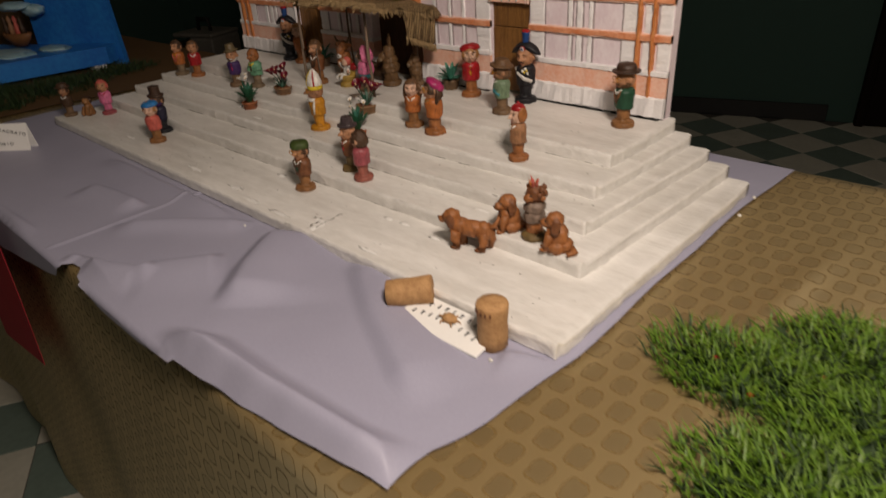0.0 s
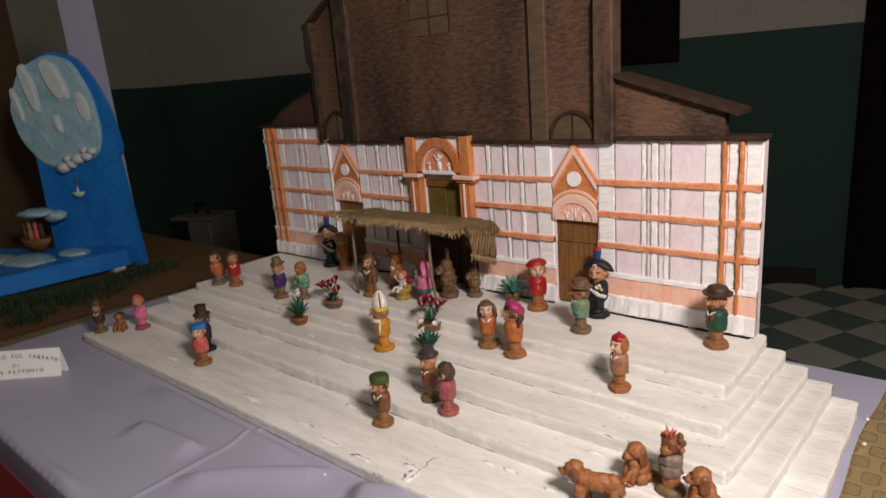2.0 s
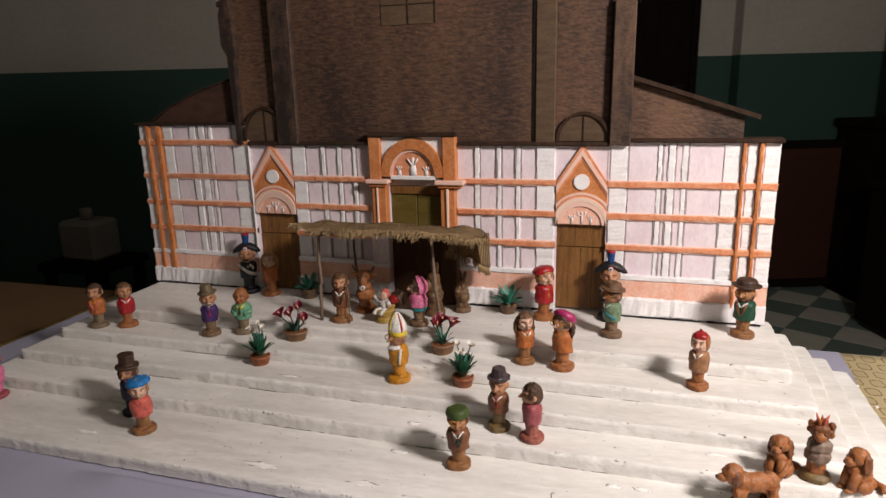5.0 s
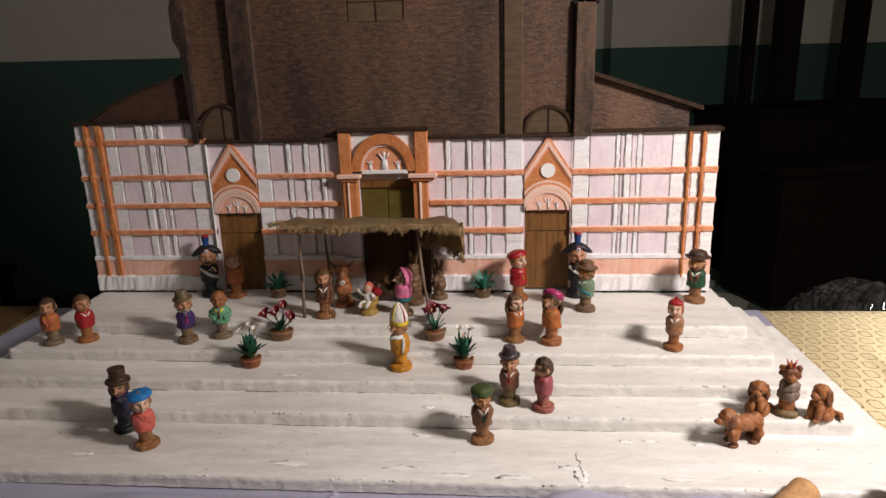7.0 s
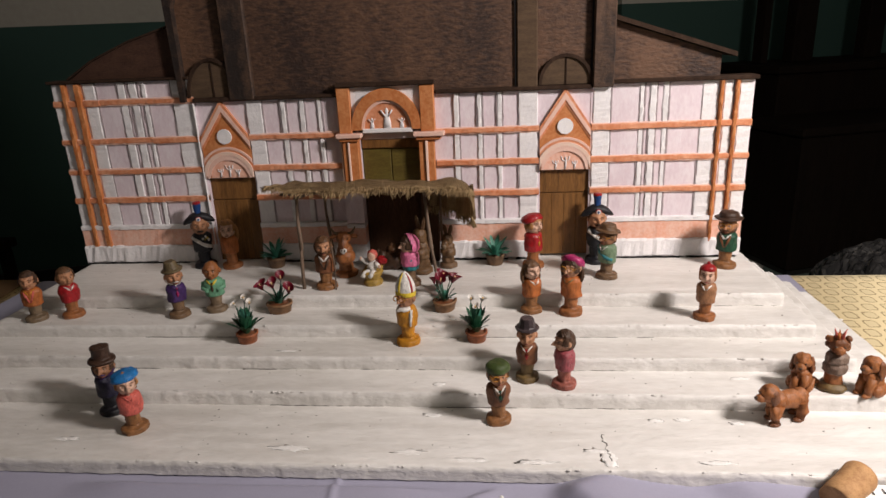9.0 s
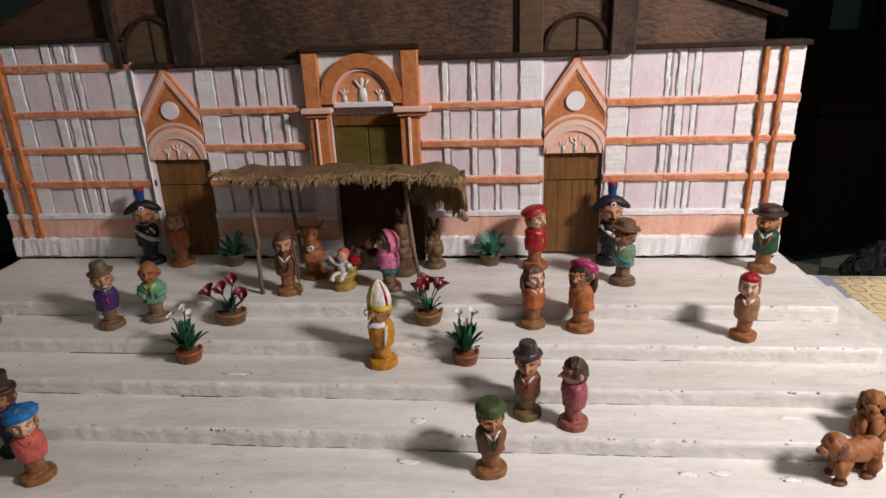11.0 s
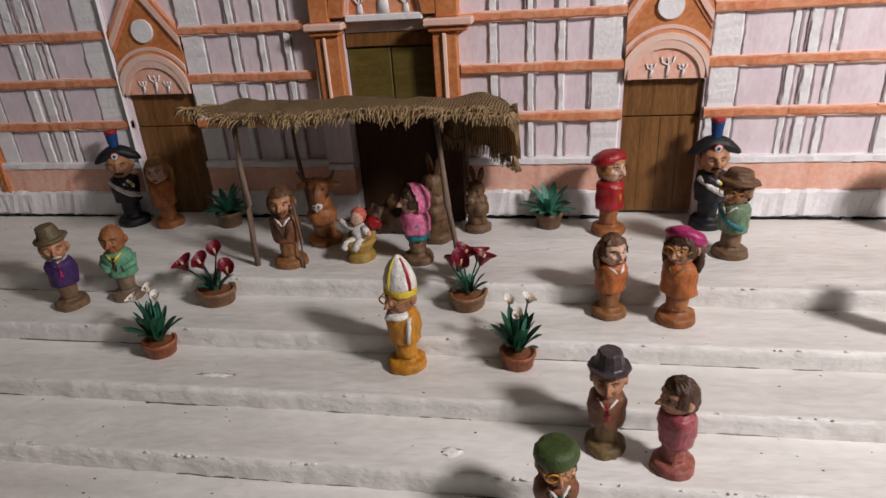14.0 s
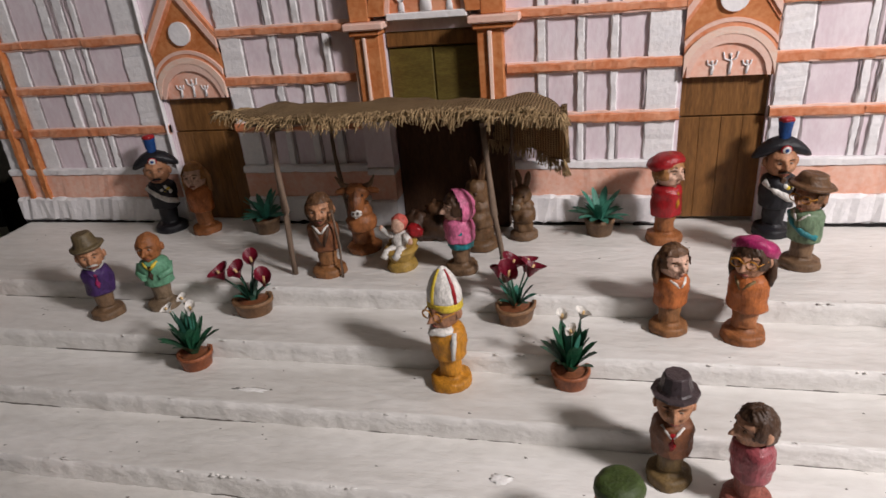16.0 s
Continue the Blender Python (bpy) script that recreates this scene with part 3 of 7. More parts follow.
for x0, x1, top, strips, uprights in SECTIONS:
    bands = [b for b in BANDS if b[1] < top]
    cells = [(0.886, bands[0][0])] + [(a[1], b[0]) for a, b in zip(bands, bands[1:])] + [(bands[-1][1], top)]
    for z0, z1 in cells:
        for a, b in strips:
            lift = rng.uniform(-0.0010, 0.0008)
            bm = bmesh.new()
            rough_bar(bm, a + rng.uniform(0, 0.0010), b - rng.uniform(0, 0.0010), 0.0012 + 0.6 * lift, 0.006, z0 + 0.0002, z1 - 0.0002, "z", 0.0011, a * 90 + z0 * 50, 0.004)
            cp("plaster_strip", bm, PLASTER)
            for e, thin in ((b - 0.0004, 0.0024 if b - a < 0.013 else 0.0020), (a - 0.0013, 0.0012)):
                if x0 + 0.002 < e < x1 - 0.003 and rng.random() < (0.95 if e > a else 0.25):
                    bm = bmesh.new()
                    rough_bar(bm, e, e + thin, 0.0019, 0.0045, z0 + 0.0004, z1 - 0.0004, "z", 0.0010, e * 80 + z0 * 20, 0.006, 0.0002)
                    cp("groove_line", bm, GREY_LINE)
    for z0, z1 in bands:
        n = 3 if x1 - x0 > 0.2 else 2
        for i in range(n):
            a, b = x0 + (x1 - x0) * i / n, x0 + (x1 - x0) * (i + 1) / n
            bm = bmesh.new()
            rough_bar(bm, a, b, -0.0020 + rng.uniform(-0.0004, 0.0004), 0.006, z0 + rng.uniform(-0.0008, 0.0008), z1 + rng.uniform(-0.0008, 0.0008), "x", 0.0012, a * 70 + z0 * 30)
            cp("orange_band", bm, ORANGE)
            bm = bmesh.new()
            rough_bar(bm, a, b, -0.0004, 0.006, z0 - 0.0013, z1 + 0.0013, "x", 0.0012, a * 50 + z0 * 20)
            cp("band_edge", bm, BLUSH)
    for a, b in uprights:
        bm = bmesh.new()
        rough_bar(bm, a + 0.0004, b - 0.0012, -0.0042, 0.006, 0.848, top - 0.0003, "z", 0.0014, a * 60)
        cp("orange_upright", bm, OCHRE)
    for name, mat, y0, z0, z1, amp in (("ledge", PLASTER, -0.003, 0.879, 0.886, 0.0012), ("salmon_band", SALMON, -0.0012, 0.852, 0.879, 0.0008), ("plinth", PLASTER, -0.0050, G + 0.0014, 0.853, 0.0026)):
        bm = bmesh.new()
        rough_bar(bm, x0, x1, y0, 0.006, z0, z1, "x", amp, x0 * 33 + z0, 0.006, 0.0022 if name == "plinth" else 0.001)
        cp(name, bm, mat)

# black bars below the plinth: the shade of its gap, put into colour
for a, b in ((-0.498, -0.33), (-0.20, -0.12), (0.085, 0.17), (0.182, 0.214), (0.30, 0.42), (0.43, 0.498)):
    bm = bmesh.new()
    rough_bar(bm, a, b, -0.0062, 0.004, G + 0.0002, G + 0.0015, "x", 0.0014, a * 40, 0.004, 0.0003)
    cp("foot_gap_shade", bm, JOINT_AND_SHADE)

# side portals: gable, roundel, arch, lunette and plank door
for (a, b), cx, door_foot in ((DL, -0.2445, G + 0.001), (DR, 0.2520, G + 0.004)):
    w = (b - a) / 2 + 0.0005
    bm = bmesh.new()
    slab(bm, [(cx - w, 0.957), (cx + w, 0.957), (cx + w, 1.0178), (cx, 1.0705), (cx - w, 1.0178)], 0.0005, 0.006)
    cp("gable_field", bm, OCHRE)
    for s in (-1, 1):
        for name, mat, d0, d1, proud in (("gable_edge", ORANGE, 0.0, 0.0055, -0.0016), ("gable_rim", BLUSH, 0.0055, 0.0140, -0.0022), ("gable_fillet", ORANGE, 0.0140, 0.0190, -0.0006)):
            bm = bmesh.new()
            slab(bm, [(cx + s * w, 1.0182 - d0), (cx + s * w, 1.0182 - d1), (cx, 1.0715 - 1.15 * d1), (cx, 1.0715 - 1.15 * d0)], proud, 0.004)
            cp(name, bm, mat)
    bm = bmesh.new()
    slab(bm, disc(cx, 1.019, 0.0110, 22), -0.0022, 0.003)
    cp("roundel", bm, PLASTER, "white round medallion")
    for inner, outer, mat, f in (((0.0430, 0.0430), (0.0460, 0.0462), BLUSH, -0.0020), ((0.0400, 0.0395), (0.0430, 0.0430), ORANGE, -0.0012), ((0.0345, 0.0340), (0.0400, 0.0395), PALE, -0.0034), ((0.0295, 0.0268), (0.0345, 0.0340), BLUSH, -0.0028)):
        bm = bmesh.new()
        slab(bm, clipped_band(cx, 0.9575, w, inner, outer), f, 0.004)
        cp("arch_ring", bm, mat)
    bm = bmesh.new()
    slab(bm, half_disc(cx, 0.9575, 0.0294, 0.0267), -0.0006, 0.004)
    cp("lunette", bm, SALMON)
    for dx, h in ((-0.013, 0.012), (0.001, 0.018), (0.014, 0.011)):
        bm = bmesh.new()
        tube(bm, [(cx + dx, -0.0012, 0.959), (cx + dx + 0.0006, -0.0014, 0.959 + h * 0.5), (cx + dx, -0.0012, 0.959 + h * 0.8)], [0.0013, 0.0015, 0.0009], 6)
        for s in (-1, 1):
            tube(bm, [(cx + dx, -0.0014, 0.959 + h * 0.6), (cx + dx + s * h * 0.26, -0.0014, 0.959 + h * 0.70), (cx + dx + s * h * 0.32, -0.0014, 0.959 + h)], 0.0007, 5)
        blob(bm, (cx + dx, -0.0014, 0.959 + h * 0.88), (0.0012, 0.0009, 0.0014), 0, 8, 6)
        cp("lunette_relief", bm, PLASTER)
    bm = bmesh.new()
    box(bm, a, b, 0.011, 0.018, door_foot, 0.957)
    leaf = cp("door", bm, DOOR, "brown stained wooden door")
    for i in range(4):
        bm = bmesh.new()
        p0, p1 = a + (b - a) * i / 4, a + (b - a) * (i + 1) / 4
        box(bm, p0 + 0.0001, p1 - 0.0001, 0.0068 + 0.0003 * (i % 2), 0.011, door_foot, 0.9215, bevel=0.0003)
        bmesh.ops.translate(bm, verts=bm.verts, vec=(0, 0, -G))
        part("plank", bm, DOOR, leaf)
    bm = bmesh.new()
    box(bm, a, b, 0.0075, 0.011, 0.9225, 0.957, bevel=0.0006)
    bmesh.ops.translate(bm, verts=bm.verts, vec=(0, 0, -G))
    part("transom_board", bm, DOOR, leaf)

# central portal
boards("portal_pier", [(-0.069, -0.050, -0.010, 0.010, 1.019, 1.083), (0.049, 0.069, -0.010, 0.010, 1.019, 1.083)], OCHRE, "ochre upper pier", 0.001, 0.0004)
boards("portal_jamb", [(-0.066, -0.043, -0.010, 0.012, G + 0.001, 1.008), (0.045, 0.067, -0.010, 0.012, G + 0.001, 1.008)], OCHRE, "ochre lower pier", 0.001, 0.0004)
boards("jamb_foot", [(0.0438, 0.0682, -0.0135, 0.010, G + 0.0012, 0.934)], BROWN_FOOT_AND_SHADE, "dark brown lower pier", 0.001, 0.0004)
for z0, z1, mat, proud in ((G + 0.0014, 0.8525, PLASTER, 0.0165), (0.8527, 0.8788, SALMON, 0.0130), (0.8790, 0.8855, PLASTER, 0.0150), (0.8857, 0.934, PINK, 0.0128)):
    bm = bmesh.new()
    rough_bar(bm, -0.0685, -0.0418, -proud, 0.010, z0, z1, "x", 0.0008, z0 * 40)
    cp("pier_course", bm, mat)
boards("jamb_trim", [(-0.0585, -0.0545, -0.0125, -0.0101, 0.938, 1.006), (-0.0695, -0.0665, -0.008, 0.004, 0.938, 1.006), (0.0545, 0.0585, -0.0125, -0.0101, 0.938, 1.006)], PALE, "", 0.0008, 0.0006)
boards("cornice_cap", [(-0.0735, -0.036, -0.0185, 0.008, 1.0125, 1.019), (0.038, 0.083, -0.0185, 0.008, 1.0125, 1.019)], BLUSH, "pale moulded cap", 0.0012, 0.0004)
boards("cornice_neck", [(-0.0695, -0.041, -0.0145, 0.008, 1.0075, 1.0124), (0.042, 0.078, -0.0145, 0.008, 1.0075, 1.0124)], OCHRE, "", 0.001, 0.0003)
bm = bmesh.new()
slab(bm, [(-0.050, 1.023), (0.049, 1.023), (0.049, 1.083), (-0.050, 1.083)], -0.002, 0.008)
cp("spandrel", bm, PLASTER, "white spandrel panel")
bm = bmesh.new()
slab(bm, arch_band(0.0, 1.023, 0.0365, 0.0415, 0.0505, 0.0575, 22), -0.0095, 0.004)
cp("portal_arch", bm, OCHRE, "ochre round arch")
bm = bmesh.new()
slab(bm, arch_band(0.0, 1.023, 0.0325, 0.0375, 0.0363, 0.0413, 22), -0.0065, 0.004)
cp("arch_ring", bm, BLUSH)
bm = bmesh.new()
slab(bm, half_disc(0.0, 1.023, 0.0324, 0.0373, 22), -0.0040, 0.002)
cp("lunette", bm, ORANGE)
boards("lunette_sill", [(-0.035, 0.037, -0.009, 0.004, 1.0185, 1.0245)], PLASTER, "", 0.0008)
for dx, h, wide in ((-0.021, 0.016, 0.003), (0.001, 0.030, 0.0055), (0.022, 0.015, 0.003)):
    bm = bmesh.new()
    z = 1.0248
    lathe(bm, [(wide, 0), (wide * 0.95, h * 0.3), (wide * 0.55, h * 0.62), (wide * 0.28, h * 0.68), (wide * 0.5, h * 0.82), (wide * 0.1, h * 0.95)], 10, Matrix.Translation((dx, -0.0045, z)), squash=(1, 0.45))
    for s in (-1, 1):
        tube(bm, [(dx + s * wide * 0.4, -0.0055, z + h * 0.55), (dx + s * wide * 1.5, -0.006, z + h * 0.85)], wide * 0.22, 6)
    cp("lunette_relief", bm, PLASTER)
bm = bmesh.new()
box(bm, PD[0], PD[1], 0.011, 0.018, G + 0.001, 1.008)
leaf = cp("portal_door", bm, OLIVE, "olive-brown painted double door")
for i, (p0, p1) in enumerate(((PD[0] + 0.001, 0.0005), (0.0015, PD[1] - 0.001))):
    bm = bmesh.new()
    box(bm, p0, p1, 0.008, 0.011, G + 0.002, 0.993, bevel=0.001)
    bmesh.ops.translate(bm, verts=bm.verts, vec=(0, 0, -G))
    part("door_panel", bm, OLIVE, leaf)
bm = bmesh.new()
box(bm, PD[0] + 0.001, PD[1] - 0.001, 0.005, 0.011, 0.9945, 1.007, bevel=0.001)
bmesh.ops.translate(bm, verts=bm.verts, vec=(0, 0, -G))
part("door_head", bm, DOOR, leaf)
# added board: the canopy's shade on the olive door, put into dark colour
boards("door_foot", [(PD[0] + 0.001, PD[1] - 0.001, 0.0045, 0.0078, G + 0.0012, 0.930)], BROWN_FOOT_AND_SHADE, "board over the lower door, shade put into its dark brown", 0.001, 0.0004)
boards("portal_roof", [(-0.0700, 0.0715, -0.013, 0.020, 1.0832, 1.0895)], BROWN_DARK, "dark brown strip", 0.0012, 0.0005)

# upper storey in brown brick paint
bm = bmesh.new()
slab(bm, [(-0.228, 1.070), (0.214, 1.070), (0.214, 1.395), (-0.005, 1.470), (-0.228, 1.395)], 0.002, 0.022)
cp("nave_wall", bm, BROWN_WALL, "rough brown painted brick wall")
bm = bmesh.new()
slab(bm, [(-0.300, 1.070), (-0.2282, 1.070), (-0.2282, 1.328), (-0.300, 1.285)], 0.004, 0.022)
cp("aisle_wall", bm, BROWN_WALL)
bm = bmesh.new()
slab(bm, [(0.2142, 1.070), (0.300, 1.070), (0.300, 1.265), (0.2142, 1.312)], 0.004, 0.022)
cp("aisle_wall", bm, BROWN_WALL)
boards("pilaster", [(-0.226, -0.190, -0.006, 0.004, 1.071, 1.39), (0.288, 0.316, -0.008, 0.020, 1.071, 1.258)], PILASTER, "dark brown upright strip", 0.0015, 0.0006)
boards("pilaster", [(0.185, 0.213, -0.004, 0.004, 1.071, 1.39)], GREYED, "greyed brown upright strip", 0.0015, 0.0006)
boards("joint_line", [(0.1825, 0.1848, -0.0012, 0.004, 1.071, 1.39), (0.2852, 0.2878, -0.0012, 0.005, 1.071, 1.262)], JOINT_AND_SHADE, "", 0)
bm = bmesh.new()
slab(bm, [(-0.300, 1.071), (-0.292, 1.071), (-0.292, 1.20), (-0.288, 1.21), (-0.292, 1.295), (-0.306, 1.288), (-0.312, 1.270), (-0.312, 1.225), (-0.303, 1.21)], -0.008, 0.020)
cp("pilaster", bm, PILASTER)


def eave(points, y0, y1, thick, label="", mat=BROWN_DARK):
    """Roof strip that follows a sloping line."""
    bm = bmesh.new()
    slab(bm, list(points) + [(x, z + thick) for x, z in reversed(points)], y0, y1)
    cp("eave", bm, mat, label)


eave([(-0.312, 1.283), (-0.226, 1.330)], -0.009, 0.04, 0.006)
eave([(0.212, 1.313), (0.320, 1.256)], -0.009, 0.04, 0.006)
eave([(0.316, 1.157), (0.474, 1.104)], -0.006, 0.05, 0.006)
eave([(-0.232, 1.396), (-0.005, 1.472), (0.218, 1.396)], -0.014, 0.05, 0.010)
bm = bmesh.new()
slab(bm, [(0.316, 1.079), (0.457, 1.079), (0.457, 1.108), (0.316, 1.156)], 0.004, 0.020)
cp("aisle_wall", bm, BROWN_WALL, "rough brown painted brick wall")
bm = bmesh.new()
slab(bm, [(-0.470, 1.1072), (-0.3005, 1.1072), (-0.3005, 1.176), (-0.37, 1.156), (-0.43, 1.132)], 0.004, 0.020)
cp("aisle_wall", bm, LEAN_TO, "reddish brown painted lean-to wall")
eave([(-0.472, 1.1075), (-0.43, 1.132), (-0.37, 1.156), (-0.3005, 1.176)], 0.0, 0.022, 0.0025)
boards("raw_edge", [(-0.2845, -0.2832, -0.0035, 0.0028, G + 0.002, 1.069), (-0.3095, -0.3006, 0.010, 0.021, 1.184, 1.300)], PLASTER, "pale raw cardboard edge", 0.001, 0.0005)
boards("wall_head", [(-0.503, -0.284, -0.006, 0.024, 1.1022, 1.1070), (-0.283, -0.0702, -0.005, 0.024, 1.0695, 1.0755), (0.0717, 0.2878, -0.005, 0.024, 1.0695, 1.0755), (0.2882, 0.506, -0.006, 0.024, 1.0742, 1.0800)], BROWN_DARK,
       "dark brown strip", 0.0012, 0.0005)
for cx, r, h in ((-0.250, 0.036, 0.050), (0.252, 0.033, 0.036)):
    bm = bmesh.new()
    slab(bm, half_disc(cx, 1.0762, r, h), 0.0002, 0.006)
    niche = cp("niche", bm, GREYED, "shallow arched niche")
    bm = bmesh.new()
    slab(bm, arch_band(cx, 1.0762, r, h, r + 0.0045, h + 0.0045), -0.003, 0.004)
    cp("niche_arch", bm, BROWN_DARK)
    boards("niche_bar", [(cx - 0.0008, cx + 0.0008, -0.0012, 0.001, 1.0765, 1.076 + h * 0.95)], BROWN_DARK, "", 0)
bm = bmesh.new()
slab(bm, [(-0.042, 1.243), (0.040, 1.243), (0.040, 1.352), (0.020, 1.372), (-0.001, 1.379), (-0.022, 1.372), (-0.042, 1.352)], 0.0006, 0.004)
cp("nave_window", bm, GREYED, "painted window with thin dark bars")
boards("window_bar", [(-0.0012, 0.0003, -0.0006, 0.001, 1.2435, 1.375), (-0.044, 0.041, -0.0004, 0.001, 1.3015, 1.3030), (-0.041, 0.041, -0.0004, 0.001, 1.2695, 1.2710), (-0.041, 0.041, -0.0004, 0.001, 1.334, 1.3355),
                      (0.0395, 0.0408, -0.0004, 0.001, 1.2435, 1.352)], BROWN_DARK, "", 0)
boards("back_strut", [(-0.22, -0.20, 0.0222, 0.043, CLOTH_Z + 0.0005, 1.25), (0.18, 0.20, 0.0222, 0.043, CLOTH_Z + 0.0005, 1.25)], TABLE_WOOD, "plain wooden strut")
# ---- carved and painted cork figures: one plain mesh each ----
PAINTS = {}


def col(key):
    """Paint by name; colours are the paints' own."""
    table = {"wood": (0.30, 0.135, 0.05), "rust": (0.36, 0.135, 0.045), "dark_cork": (0.20, 0.12, 0.065), "grey_cork": (0.22, 0.155, 0.095), "donkey": (0.15, 0.082, 0.036), "hat_tan": (0.15, 0.078, 0.036), "olive_cork": (0.20, 0.13, 0.05),
             "skin": (0.56, 0.30, 0.18), "tan": (0.52, 0.255, 0.135), "pale": (0.70, 0.44, 0.32), "dusk": (0.39, 0.19, 0.10), "lip": (0.30, 0.085, 0.06), "eye": (0.42, 0.30, 0.22), "hair": (0.075, 0.038, 0.02), "brown_hair": (0.15, 0.075, 0.035), "black": (0.012, 0.012, 0.016),
             "blond": (0.42, 0.20, 0.07), "white": (0.80, 0.77, 0.72), "red": (0.38, 0.015, 0.02), "crimson": (0.17, 0.006, 0.022), "orange": (0.46, 0.14, 0.035), "brown": (0.20, 0.075, 0.03), "rose": (0.37, 0.085, 0.10), "rosewood": (0.36, 0.115, 0.085),
             "coral": (0.62, 0.13, 0.10), "pink": (0.72, 0.18, 0.34), "magenta": (0.45, 0.03, 0.15), "green": (0.05, 0.20, 0.11), "mint": (0.15, 0.36, 0.22), "moss": (0.055, 0.085, 0.02), "dark_green": (0.015, 0.075, 0.04), "sage": (0.17, 0.25, 0.15),
             "navy": (0.018, 0.016, 0.04), "violet": (0.06, 0.025, 0.12), "blue": (0.02, 0.19, 0.50), "royal": (0.012, 0.06, 0.22), "teal": (0.03, 0.22, 0.25), "yellow": (0.78, 0.58, 0.05), "gold": (0.58, 0.25, 0.02), "hat_brown": (0.060, 0.030, 0.018), "hat_grey": (0.07, 0.052, 0.055),
             "hat_olive": (0.15, 0.11, 0.055), "mauve_grey": (0.24, 0.17, 0.13), "caramel": (0.36, 0.175, 0.085), "straw": (0.42, 0.27, 0.06), "terracotta": (0.36, 0.115, 0.045), "cream": (0.80, 0.55, 0.26), "soil": (0.24, 0.085, 0.035), "pot_brown": (0.27, 0.145, 0.07), "leaf": (0.025, 0.11, 0.055), "leaf_teal": (0.06, 0.24, 0.17), "leaf_pale": (0.12, 0.22, 0.17)}
    if key not in PAINTS:
        PAINTS[key] = paint(key + "_paint", table[key], 0.30 if key in ("magenta", "red", "hat_grey", "crimson", "rose", "leaf") else 0.48)
    return PAINTS[key]


def finer(profile, step):
    """The same profile with points no further apart than step."""
    out = [profile[0]]
    for a, b in zip(profile, profile[1:]):
        n = max(1, math.ceil(math.dist(a, b) / step))
        out += [(a[0] + (b[0] - a[0]) * i / n, a[1] + (b[1] - a[1]) * i / n) for i in range(1, n + 1)]
    return out


class Carving:
    """Collects coloured solids into one mesh."""

    def __init__(self, seed):
        self.bm, self.mats, self.seed = bmesh.new(), [], seed

    def slot(self, key):
        if key not in self.mats:
            self.mats.append(key)
        return self.mats.index(key)

    def turn(self, key, profile, wob=0.07, squash=(1, 1), seg=32, m=Matrix(), flat=False):
        count = len(self.bm.faces)
        if not flat:
            profile = finer(profile, 0.0016)
        lathe(self.bm, profile, seg, m, self.slot(key), wob, squash, seed=self.seed)
        if flat:
            for f in list(self.bm.faces)[count:]:
                f.smooth = False

    def ball(self, key, place, size, wob=0.10, turn=Matrix(), seg=24, rings=16):
        return blob(self.bm, place, size, self.slot(key), seg, rings, wob, self.seed, turn)

    def bar(self, key, pts, r, seg=7):
        tube(self.bm, pts, r, seg, self.slot(key))

    def whittle(self):
        """Shallow knife scoops all over, finer on the head."""
        self.bm.normal_update()
        shift = Vector((self.seed, self.seed * 0.7, 0))
        for v in self.bm.verts:
            big = noise.voronoi(v.co * 165 + shift)[0][0] - 0.42
            small = noise.voronoi(v.co * 420 + shift)[0][0] - 0.42
            k = 0.55 if v.co.z > 0.046 else 1.0
            v.co += v.normal * k * (0.0014 * big + 0.00055 * small)

    def done(self, name, label, category, x, y, level, angle, scale=1.0, group=""):
        self.whittle()
        me = bpy.data.meshes.new(name)
        self.bm.to_mesh(me)
        self.bm.free()
        for k in self.mats:
            me.materials.append(col(k))
        ob = new(name, me)
        ob.matrix_basis = pose(x, y, LEVELS[level] - 0.0004, 0, 0, angle) @ Matrix.Scale(scale, 4)
        return tagged(ob, label, category, group)


def rot(rx=0, ry=0, rz=0):
    return pose(0, 0, 0, rx, ry, rz)


def ring_pts(c, rx, rz, n=12, y=0.0):
    return [(c[0] + rx * math.cos(2 * math.pi * i / n), c[1] + y, c[2] + rz * math.sin(2 * math.pi * i / n)) for i in range(n + 1)]


